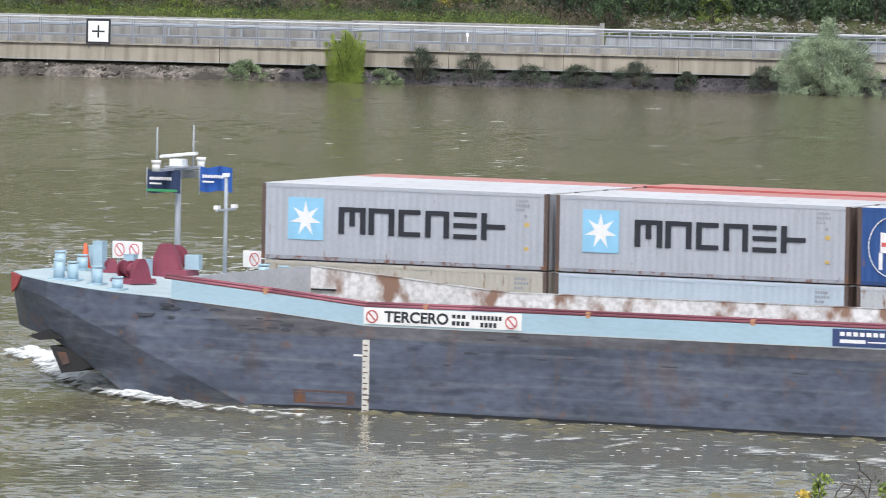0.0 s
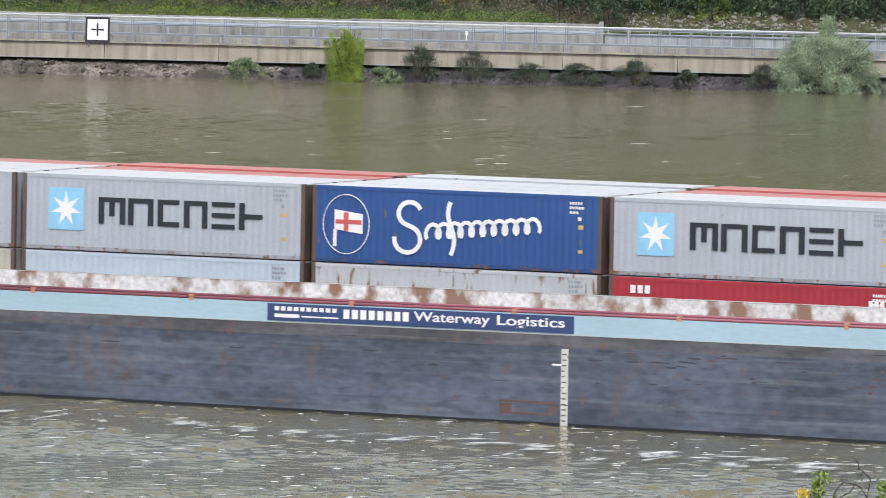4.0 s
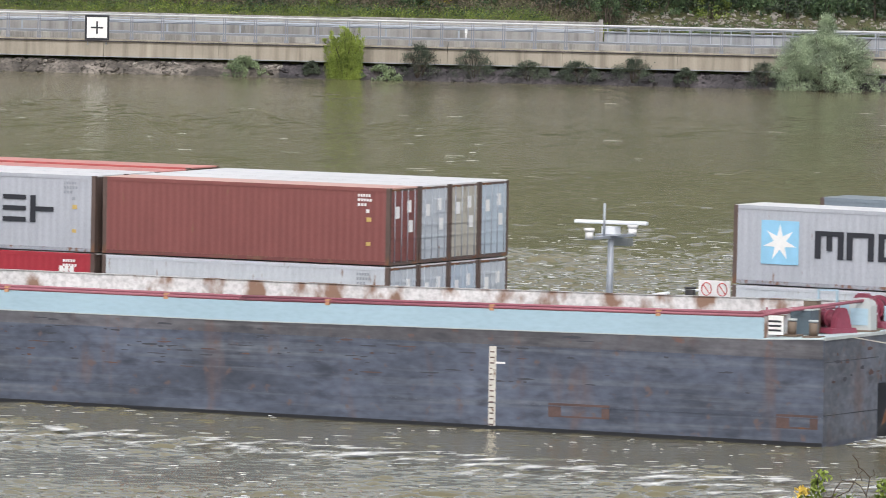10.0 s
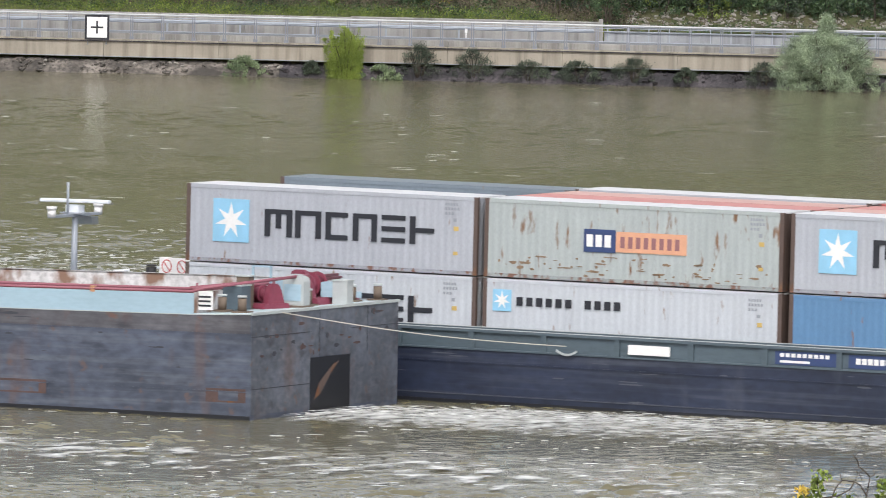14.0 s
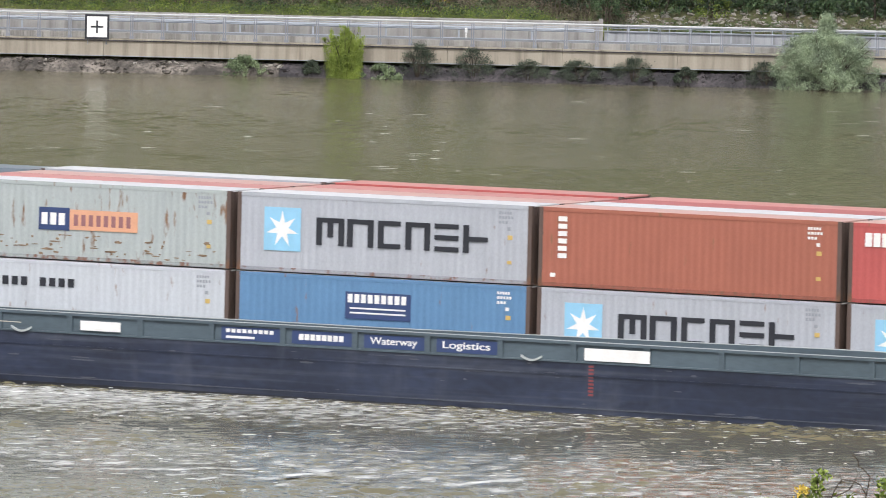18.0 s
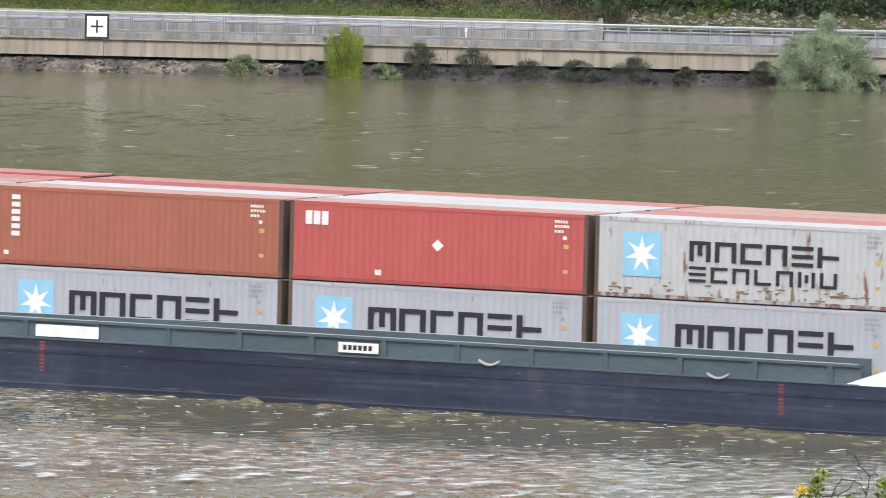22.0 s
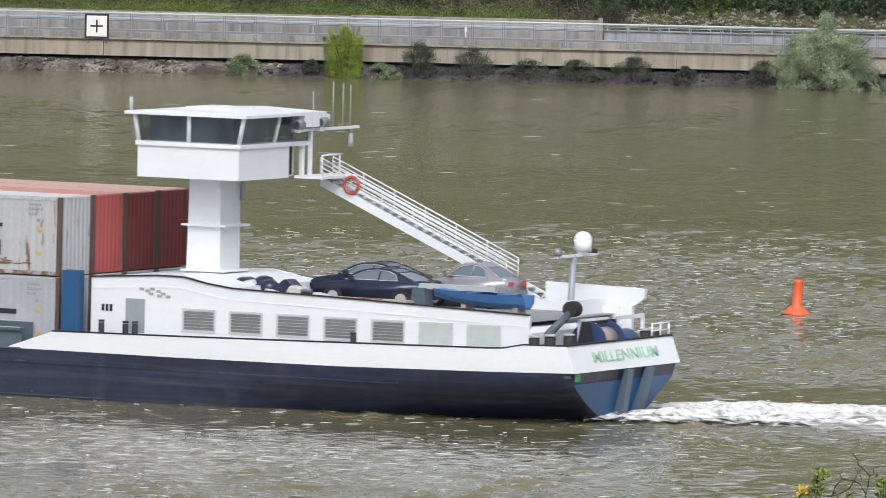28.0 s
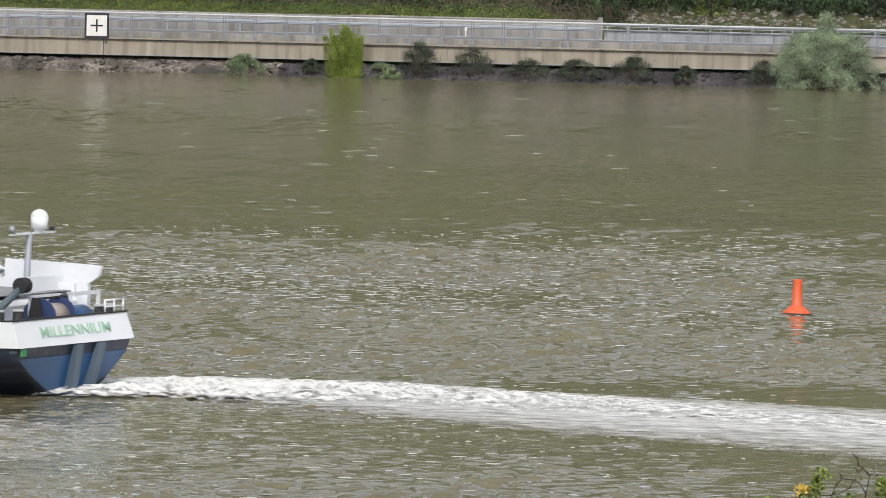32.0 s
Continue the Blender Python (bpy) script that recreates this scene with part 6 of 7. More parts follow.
for y in (YB + 0.1, YB + SB - 0.7):
    box(bm, -13, 62, y, y + 0.6, 2.0, 2.09)
part("side_deck", bm, "gunwale", ship)
for y in (YB + 0.62, YB + SB - 0.7):
    bm = B()
    ribbon(bm, ((-11.6, 1.7, 2.84), (20, 1.7, 2.86), (38, 1.7, 3.0), (62.5, 1.7, 3.0)), y, 0.08)
    part("hold_coaming", bm, "gunwale", ship)
    bm = B()
    ribbon(bm, ((-11.6, 2.843, 2.87), (20, 2.863, 2.89), (38, 3.003, 3.03), (62.5, 3.003, 3.03)), y - 0.01, 0.1)
    part("coaming_edge", bm, "cap", ship, "pale worn edge of the hold coaming")
bm = B()
box(bm, -11.6, 63, YB + 0.7, YB + SB - 0.7, 1.7, 1.84)
part("hold_floor", bm, "navy", ship)
bm = B()
box(bm, -17.8, -11.5, YB + 2.0, YB + SB - 2.0, 2.0, 2.35)
part("foredeck", bm, "gunwale", ship)
for z in (1.55, 0.36):
    bm = B()
    box(bm, -13, 78 if z > 1.5 else 66, YB - 0.03, YB + 0.0, z, z + 0.05)
    part("rubbing_strake", bm, "navy", ship)
bm = B()
ribbon(bm, ((-13, -0.4, 0.18), (66, -0.4, 0.20)), YB - 0.006, 0.004)
part("waterline_band", bm, "boot", ship, "black wet band along the waterline")
bm = B()
box(bm, -13, 65.9, YB - 0.034, YB - 0.031, 0.37, 0.40)
part("worn_edge", bm, "worn_navy", ship, "pale worn edge of the rubbing strake")
# boards in the panels
for k, (name_, w0, w1) in enumerate((("", 13.7, 16.15), ("", 16.65, 19.15), ("Waterway", 19.65, 22.15), ("Logistics", 22.65, 25.15))):
    brd = part("banner", box(B(), w0, w1, YB + 0.03, YB + 0.049, 2.15, 2.64), "navyboard", ship, "navy board with white words")
    if name_:
        part("word", text_mesh(name_, 0.26, "board", 0.01, 1.95, 0.004), "", brd, "white word", pose(w0 + 0.25, YB + 0.026, 2.30))
    else:
        for x0, x1, z0, z1 in (row_of(w0 + 0.2, 2.43, w1 - w0 - 0.4, 0.14, 9) + [(w0 + 0.2, w0 + 1.4, 2.22, 2.31)]) if k == 0 else row_of(w0 + 0.3, 2.30, w1 - w0 - 0.6, 0.22, 8, 0.22):
            part("brand_bar", box(B(), x0, x1, YB + 0.012, YB + 0.026, z0, z1), "board", brd, "white bar in place of a brand name")
for a0, a1, z0, z1, count in ((7.8, 9.5, 2.2, 2.56, 0), (28.75, 31.4, 2.15, 2.6, 0), (41.4, 43.05, 2.2, 2.58, 6)):
    brd = part("white_board", box(B(), a0, a1, YB - 0.09, YB - 0.065, z0, z1), "board", ship, "white board on the gunwale")
    for x0, x1, q0, q1 in row_of(a0 + 0.2, z0 + 0.1, a1 - a0 - 0.4, 0.18, count) if count else ():
        part("bar", box(B(), x0, x1, YB - 0.1, YB - 0.092, q0, q1), "ink", brd, "dark bar in place of writing")
for a in (5.3, 26.6, 47.6, 56.8):
    bm = B()
    arc = [(a - 0.42 + 0.84 * p / 10, 2.24 - 0.15 * math.sin(math.pi * p / 10)) for p in range(11)]
    prism(bm, arc + [(x, z - 0.075) for x, z in reversed(arc)], "y", YB - 0.14, YB - 0.05)
    part("fairlead", bm, "cap", ship, "bright worn fairlead lip")
for a in (-5.0, 29.0, 59.3):
    scale = part("draft_scale", box(B(), a - 0.1, a + 0.1, YB - 0.012, YB - 0.002, 0.85, 0.93), "draftred", ship, "small red draft marks")
    for k in range(1, 9):
        part("tick", box(B(), a - 0.1, a + 0.1, YB - 0.012, YB - 0.002, 0.85 + 0.13 * k, 0.93 + 0.13 * k), "draftred", scale)
for k in range(60):      # pale scrapes along the vessel's side
    a, z, w, h = scar.uniform(-8, 66), scar.choice((1.9, 1.58, 1.2, 0.5)) + scar.uniform(-0.12, 0.06), 0.08 + 0.5 * scar.random() ** 2, scar.uniform(0.01, 0.035)
    ring_ = [(a + w * math.cos(q * 0.785) * scar.uniform(0.6, 1.3), z + h * math.sin(q * 0.785) * scar.uniform(0.6, 1.4)) for q in range(8)]
    part("scrape", prism(B(), ring_, "y", YB - 0.008, YB + 0.05), "worn_navy", ship)
# white stern band and bulwark
BAND = ((61.9, 2.06, 2.12), (63.7, 2.06, 2.74), (68.6, 2.05, 2.80), (75.5, 2.08, 2.92), (81.6, 2.2, 3.03), (82.2, 2.22, 3.06), (83.0, 2.24, 3.22), (84.62, 2.29, 3.25))
bm = B()
ribbon(bm, BAND, YB - 0.03, 0.14)
part("white_band", bm, "white", ship)
bm = B()
ribbon(bm, tuple((x, hi, hi + 0.05) for x, lo, hi in BAND[1:]), YB - 0.04, 0.18)
part("band_trim", bm, "dark", ship)
bm = B()
prism(bm, ((84.62, 2.29), (85.12, 2.3), (84.76, 3.26), (84.6, 3.26)), "y", YB - 0.03, YB + 8.7)
part("transom_band", bm, "white", ship)
bm = B()
box(bm, 84.58, 84.8, YB - 0.04, YB + 8.72, 3.262, 3.31)
part("transom_trim", bm, "dark", ship)
nm = text_mesh("MILLENNIUM", 0.40, "lettergreen", 0.01, 5.3, 0.002)
part("name", nm, "", ship, "pale green ship's name on the transom", pose(85.03, YB + 1.8, 2.62, -20.5, 0, 90))
bm = B()
box(bm, 85.04, 85.1, YB + 0.15, YB + 0.5, 2.0, 2.25)
part("side_lamp", bm, "green", ship)
bm = B()
box(bm, 62, 84.9, YB + 0.1, YB + 8.55, 2.1, 2.2)
part("aft_deck", bm, "gunwale", ship)

# stern house
house = aboard("stern_house", pose(0, 0, 0), "white steel deckhouse with seven windows and roof deck", "deckhouse", "", "ship")
HY = YB + 1.0
TOPS = ((64.75, 4.76), (67.5, 4.93), (68.6, 4.92), (69.6, 4.72), (70.6, 4.60), (76, 4.45), (82.0, 4.25), (82.75, 4.22))
bm = B()
prism(bm, ((64.75, 2.2), (64.75, 4.74), (67.5, 4.91), (68.6, 4.9), (69.6, 4.7), (70.4, 4.6), (70.45, 3.92), (76, 3.94), (82.7, 3.78), (82.85, 3.6), (82.85, 2.2)), "y", HY, HY + 7.4)
part("wall", bm, "white", house)
for y in (HY - 0.003, HY + 7.3):
    bm = B()
    ribbon(bm, tuple((x, 3.6, z) for x, z in TOPS), y, 0.12)
    part("parapet", bm, "white", house)
bm = B()
ribbon(bm, tuple((x, z, z + 0.05) for x, z in TOPS), HY - 0.05, 0.12)
part("roof_trim", bm, "dark", house)
bm = B()
ribbon(bm, tuple((x, z - 0.42, z - 0.39) for x, z in TOPS), HY - 0.02, 0.03)
part("ledge", bm, "white", house)
bm = B()
prism(bm, ((70.5, 3.93), (76, 3.945), (82.6, 3.955), (82.6, 3.975), (76, 3.965), (70.5, 3.95)), "y", HY + 0.15, HY + 7.35)
part("roof_deck", bm, "roofgrey", house)
for k in range(7):
    a = 68.62 + 1.945 * k
    win = part("window_frame", (lambda b: (box(b, a - 0.06, a + 1.33, HY - 0.03, HY + 0.0, 2.94, 3.02), box(b, a - 0.06, a + 1.33, HY - 0.03, HY + 0.0, 3.72, 3.80), box(b, a - 0.06, a + 0.02, HY - 0.03, HY + 0.0, 3.02, 3.72), box(b, a + 1.25, a + 1.33, HY - 0.03, HY + 0.0, 3.02, 3.72), b)[-1])(B()), "rail_pale", house)
    if k < 5:
        for j in range(6):
            part("slat", box(B(), a + 0.02, a + 1.25, HY - 0.02, HY - 0.006, 3.03 + 0.115 * j, 3.125 + 0.115 * j), "blind", win)
    else:
        part("pane", box(B(), a + 0.02, a + 1.25, HY - 0.02, HY - 0.006, 3.02, 3.72), "frosted", win)
# flat grey panel on the closed wall paints the doorway's shade
door = part("doorway", box(B(), 66.2, 67.0, HY - 0.012, HY - 0.002, 2.8, 4.05), "glassgrey", house, "grey panel painted as the shade of an open doorway")
part("number_bars", (lambda b: (blocks(b, 65.2, 3.55, 0.5, 0.25, 3, HY - 0.02), b)[-1])(B()), "ink", house, "dark bars in place of a number")
for x, z in ((66.85, 4.42), (67.1, 4.36), (67.3, 4.44), (67.55, 4.36), (67.75, 4.28), (67.95, 4.18), (67.6, 4.2), (67.25, 4.26)):
    part("crest_mark", box(B(), x - 0.09, x + 0.1, HY - 0.02, HY - 0.004, z - 0.05, z + 0.05), "crest", house)
for x in (65.5, 66.5, 66.9, 75.9):
    bollard(pose(x, YB + 0.45, 2.2 if x > 70 else 2.2), "ship", "dark", 1.05 if x < 70 else 1.1, 0.11, False, "dark")
post = aboard("hold_end_post", pose(64.2, YB + 0.4, 2.1), "blue painted steel post at the end of the hold", "post", "", "ship")
part("post", box(B(), -0.3, 0.3, -0.1, 0.5, 0, 2.9), "blue", post)
part("foot", box(B(), -0.36, 0.36, -0.16, 0.56, 0, 0.1), "blue", post)

# wheelhouse on its column
wh = aboard("wheelhouse", pose(0, 0, 0), "white wheelhouse with raked windows raised on a column", "wheelhouse", "", "ship")
WY = YB + 3.0
bm = B()
prism(bm, ((66.72, 4.6), (68.15, 4.6), (68.1, 8.45), (66.8, 8.45)), "y", WY + 1.6, WY + 3.2)
bevel(bm, 0.03)
part("column", bm, "white", wh)
for z in (4.95, 6.62):
    bm = B()
    box(bm, 66.6, 68.45, WY + 1.4, WY + 3.4, z, z + 0.07)
    part("collar", bm, "white", wh)
part("pipe", rod(B(), (68.28, WY + 3.0, 7.6), (68.28, WY + 3.0, 8.45), 0.09, 8), "steel", wh)
bm = B()
box(bm, 65.47, 69.70, WY, WY + 3.95, 8.43, 9.60)
bevel(bm, 0.02)
part("body", bm, "white", wh)
bm = B()
box(bm, 65.40, 69.78, WY - 0.08, WY + 5.6, 9.60, 9.76)
part("sill", bm, "white", wh)
bm = B()      # raked glazing block
lo = [(65.5, WY + 0.03), (69.66, WY + 0.03), (69.66, WY + 5.5), (65.5, WY + 5.5)]
hi = [(65.36, WY - 0.06), (69.9, WY - 0.06), (69.9, WY + 5.55), (65.36, WY + 5.55)]
a = [bm.verts.new((*p, 9.72)) for p in lo]
b = [bm.verts.new((*p, 10.74)) for p in hi]
for k in range(4):
    pane = B()
    mid_ = Vector((67.6, WY + 3, 0))
    q4 = [v.co.copy() for v in (a[k], a[(k + 1) % 4], b[(k + 1) % 4], b[k])]
    inner = [p + (Vector((mid_.x, mid_.y, p.z)) - p).normalized() * 0.02 for p in q4]
    f4, g4 = [pane.verts.new(p) for p in q4], [pane.verts.new(p) for p in inner]
    pane.faces.new(f4)
    pane.faces.new(g4[::-1])
    for i in range(4):
        pane.faces.new((f4[(i + 1) % 4], f4[i], g4[i], g4[(i + 1) % 4]))
    bmesh.ops.recalc_face_normals(pane, faces=pane.faces)
    part("window_pane", pane, "clear_glass", wh).visible_shadow = False
bm.free()
part("console", box(B(), 65.9, 66.5, WY + 1.0, WY + 4.8, 9.7, 9.95), "steel", wh)
part("chair_back", box(B(), 67.6, 67.75, WY + 2.4, WY + 3.0, 9.7, 10.2), "dark", wh)
for f0, side_ in ((0.0, 0), (0.5, 0), (1.0, 0), (0.5, 1), (1.0, 1), (0.5, 2), (1.0, 2)):
    k = side_
    p = Vector((*lo[k], 9.72)).lerp(Vector((*lo[(k + 1) % 4], 9.72)), f0)
    q = Vector((*hi[k], 10.74)).lerp(Vector((*hi[(k + 1) % 4], 10.74)), f0)
    bm = B()
    rod(bm, p, q, 0.09, 4)
    part("mullion", bm, "white", wh)
bm = B()
box(bm, 65.05, 70.15, WY - 0.32, WY + 6.0, 10.74, 10.85)
prism(bm, ((65.08, 10.85), (67.5, 10.95), (70.12, 10.85)), "y", WY - 0.29, WY + 5.97)
part("roof", bm, "white", wh)
bm = B()
box(bm, 66.6, 68.4, WY + 1.6, WY + 3.6, 10.9, 11.02)
bevel(bm, 0.05, 2)
part("hatch", bm, "white", wh)
bm = B()
rod(bm, (65.15, WY, 10.85), (65.15, WY, 11.35), 0.07)
part("vent", bm, "cap", wh)
for y, h in ((5.6, 0.9), (7.2, 1.2), (8.0, 1.15), (8.6, 1.05)):
    bm = B()
    rod(bm, (69.8, WY + y, 10.1), (69.8, WY + y, 10.7 + h), 0.02, 6)
    part("antenna", bm, "galv", wh)
bm = B()
box(bm, 69.75, 69.9, WY + 4.0, WY + 9.2, 10.12, 10.22)
part("radar_beam", bm, "white", wh)
for y in (4.3, 5.0, 5.7):
    bm = B()
    box(bm, 69.75, 70.15, WY + y, WY + y + 0.6, 10.3, 10.75)
    bevel(bm, 0.05)
    part("lamp_housing", bm, "white", wh)
# black panel stands in for the shade inside the entrance
part("doorway", box(B(), 69.2, 69.3, WY + 3.955, WY + 4.95, 8.5, 9.598), "dark", wh, "black panel painted as the shaded open doorway")
part("entry_wall", box(B(), 65.6, 69.19, WY + 3.955, WY + 5.3, 8.43, 9.598), "white", wh)
part("door_curtain", box(B(), 69.302, 69.33, WY + 4.3, WY + 4.6, 8.7, 9.5), "draftred", wh, "dull red cloth in the doorway")
# boards added behind the panes; their colour paints the reflections
part("partition", box(B(), 65.6, 69.1, WY + 0.7, WY + 0.76, 9.765, 10.73), "pane_backing", wh, "added grey board giving the near panes their reflected tone")
part("partition", box(B(), 69.1, 69.16, WY + 0.76, WY + 5.3, 9.765, 10.73), "pane_backing", wh, "added grey board giving the rear panes their reflected tone")
part("entry_post", box(B(), 69.6, 69.72, WY + 4.95, WY + 5.15, 8.43, 9.598), "white", wh)
for y, z in ((3.6, 10.4), (5.5, 10.45)):      # searchlights on the rear edge
    lamp = part("searchlight", rod(B(), (70.15, WY + y, z), (70.15, WY + y + 0.42, z), 0.17, 14, 0.2), "steel", wh, "grey searchlight")
    part("lens", rod(B(), (70.15, WY + y - 0.02, z), (70.15, WY + y, z), 0.15, 14), "glass", lamp)
    part("yoke", box(B(), 70.1, 70.2, WY + y + 0.1, WY + y + 0.3, 10.12, z - 0.12), "white", lamp)
part("rear_post", box(B(), 69.72, 69.84, WY + 5.4, WY + 5.55, 8.45, 10.74), "white", wh)
for z in (8.95, 9.3):
    part("rear_rail", rod(B(), (69.9, WY + 5.95, z), (70.9, WY + 5.95, z), 0.03, 6), "galv", wh)
part("horn", rod(B(), (69.8, WY + 8.7, 9.45), (69.8, WY + 8.7, 9.95), 0.13, 10, 0.07), "cap", wh)
part("horn_stem", rod(B(), (69.8, WY + 8.7, 9.95), (69.8, WY + 8.7, 10.15), 0.03, 6), "galv", wh)
bm = B()
for y in (4.5, 5.9):
    rod(bm, (70.8, WY + y, 8.4), (70.8, WY + y, 9.3), 0.03, 6)
rod(bm, (70.8, WY + 4.5, 9.28), (70.8, WY + 5.9, 9.28), 0.03, 6)
box(bm, 69.7, 70.9, WY + 4.4, WY + 7.2, 8.4, 8.5)
part("landing", bm, "white", wh)
# stair from the landing to the aft deck
stair = aboard("stair", pose(0, 0, 0), "long white steel stair with handrails and an orange lifebuoy", "stair", "", "ship")
S0, S1 = Vector((69.9, WY + 6.1, 8.42)), Vector((79.2, WY + 6.1, 4.35))
for dy in (0, 1.0):
    bm = B()
    a, b = S0 + Vector((0, dy, 0)), S1 + Vector((0, dy, 0))
    prism(bm, ((a.x, a.z - 0.35), (a.x, a.z), (b.x, b.z), (b.x, b.z - 0.35)), "y", a.y, a.y + 0.06)
    part("stringer", bm, "white", stair)
    for hgt in (0.2, 0.36, 0.53, 0.7):
        bm = B()
        rod(bm, a + Vector((0, 0, hgt)), a.lerp(b, 0.84) + Vector((0, 0, hgt)), 0.03, 6)
        part("handrail", bm, "white", stair)
    for k in range(7):
        p = a.lerp(b, 0.84 * k / 6)
        part("baluster", rod(B(), p, p + Vector((0, 0, 0.7)), 0.02, 6), "white", stair)
for k in range(26):
    p = S0.lerp(S1, (k + 0.5) / 26)
    part("tread", box(B(), p.x - 0.13, p.x + 0.13, p.y + 0.06, p.y + 1.0, p.z - 0.10, p.z - 0.07), "cap", stair)
bm = B()
c = S0.lerp(S1, 0.145) + Vector((0, -0.06, 0.32))
tor = [[bm.verts.new((c.x + (0.30 + 0.065 * math.cos(b)) * math.cos(a), c.y + 0.065 * math.sin(b), c.z + (0.30 + 0.065 * math.cos(b)) * math.sin(a))) for b in (0, 1.05, 2.09, 3.14, 4.19, 5.24)] for a in (k * math.tau / 22 for k in range(22))]
for k in range(22):
    for i in range(6):
        bm.faces.new((tor[k][i], tor[(k + 1) % 22][i], tor[(k + 1) % 22][(i + 1) % 6], tor[k][(i + 1) % 6])).smooth = True
bmesh.ops.recalc_face_normals(bm, faces=bm.faces)
part("lifebuoy", bm, "buoyred", stair, "orange-red lifebuoy ring")


def car(m, material, label, size=(1, 1, 1)):
    ob = aboard("car", m, label, "car", "cars on the roof deck", "ship")

    def taper(bm):      # cabin sides lean in towards the roof
        for v in bm.verts:
            if v.co.z > 0.92:
                v.co.y = 0.875 + (v.co.y - 0.875) * (1 - 0.55 * (v.co.z - 0.92))
        return bm
    bm = B()
    prism(bm, ((0.0, 0.40), (0.02, 0.62), (0.12, 0.74), (0.45, 0.83), (0.95, 0.90), (1.35, 0.94), (2.4, 0.97), (3.5, 0.98), (4.2, 0.99), (4.46, 0.93), (4.54, 0.78), (4.52, 0.45), (4.3, 0.26), (0.25, 0.24)), "y", 0, 1.75)
    bevel(bm, 0.07, 3)
    for f in bm.faces:
        f.smooth = True
    bod = part("body", bm, material, ob)
    bm = B()
    prism(bm, ((1.2, 0.92), (1.55, 1.13), (1.85, 1.27), (2.2, 1.36), (2.6, 1.385), (3.0, 1.35), (3.4, 1.24), (3.75, 1.1), (4.05, 0.97)), "y", 0.1, 1.65)
    part("glasshouse", taper(bm), "car_glass", bod)
    bm = B()
    prism(bm, ((1.8, 1.27), (2.2, 1.375), (2.6, 1.405), (3.0, 1.37), (3.3, 1.29), (3.3, 1.26), (3.0, 1.33), (2.6, 1.36), (2.2, 1.33), (1.85, 1.25)), "y", 0.095, 1.655)
    part("roof", taper(bm), material, bod)
    for y in (0.09, 1.66):
        bm = B()
        arch = ((1.2, 0.94), (1.55, 1.14), (1.85, 1.28), (2.2, 1.365), (2.6, 1.39), (3.0, 1.355), (3.4, 1.245), (3.75, 1.105), (4.05, 0.98))
        tube(bm, [(u, y, z) for u, z in arch], 0.035)
        part("roof_arch", taper(bm), material, bod)
        part("pillar", taper(rod(B(), (2.62, y, 0.97), (2.66, y, 1.38), 0.03, 6)), material, bod)
        bm = B()
        quarter = B()
        prism(quarter, ((3.45, 0.96), (3.3, 1.24), (3.42, 1.235), (3.75, 1.1), (4.05, 0.97)), "y", y - 0.012 if y < 1 else y - 0.03, y + 0.03 if y < 1 else y + 0.012)
        part("rear_quarter", taper(quarter), material, bod)
        trim = ((3.4, 0.985), (2.3, 0.985), (1.3, 0.985), (1.62, 1.1), (1.9, 1.24), (2.2, 1.325), (2.6, 1.345), (3.0, 1.31), (3.28, 1.2), (3.4, 0.985))
        tube(bm, [(u, y - 0.02 if y < 1 else y + 0.02, z) for u, z in trim], 0.014)
        part("chrome_strip", taper(bm), "cap", bod)
        part("mirror", bevel(box(B(), 1.5, 1.68, y - 0.2 if y < 1 else y + 0.04, y - 0.04 if y < 1 else y + 0.2, 0.98, 1.1), 0.03, 2), material, bod)
    for y0, y1 in ((0.1, 0.55), (1.2, 1.65)):
        part("tail_light", box(B(), 4.42, 4.555, y0, y1, 0.72, 0.86), "redink", bod)
    part("bumper", bevel(box(B(), 4.3, 4.58, 0.06, 1.69, 0.34, 0.58), 0.05, 2), material, bod)
    for x in (0.85, 3.6):
        for y in (0.0, 1.55):
            part("wheel_arch", rod(B(), (x, y - 0.004, 0.36), (x, y + 0.204, 0.36), 0.38, 20), "dark", bod)
            wheel = part("wheel", rod(B(), (x, y - 0.012, 0.32), (x, y + 0.212, 0.32), 0.32, 18), "dark", ob)
            part("rim", rod(B(), (x, y - 0.02, 0.32), (x, y + 0.22, 0.32), 0.22, 16), "cap", wheel)
    for c in ob.children_recursive:
        c.data.transform(Matrix.Diagonal((*size, 1)))
    return ob


TILT_ROOF = -0.15
car(pose(71.95, WY + 1.7, 3.97, 0, TILT_ROOF, 0), "carblue", "dark blue coupe car parked on the roof deck", (1.02, 1, 1.0))
car(pose(70.4, WY + 4.4, 3.97, 0, TILT_ROOF, 0), "carblue", "dark saloon car parked on the roof deck", (0.98, 1, 1.02))
car(pose(75.2, WY + 4.0, 3.98, 0, TILT_ROOF, 0), "carsilver", "silver compact car parked on the roof deck", (0.80, 0.95, 1.16))
# covered gear, trailer and dinghy on the roof deck
ob = aboard("covered_scooter", pose(70.9, WY + 0.6, 3.97), "dark machine half covered by a pale tarpaulin", "machine", "", "ship")
bm = B()
prism(bm, ((-0.6, 0.0), (-0.2, 0.4), (0.45, 0.95), (0.95, 0.5), (1.7, 0.45), (2.1, 0.2), (2.2, 0)), "y", 0, 0.9)
bevel(bm, 0.08, 2)
part("cover", bm, "carblue", ob)
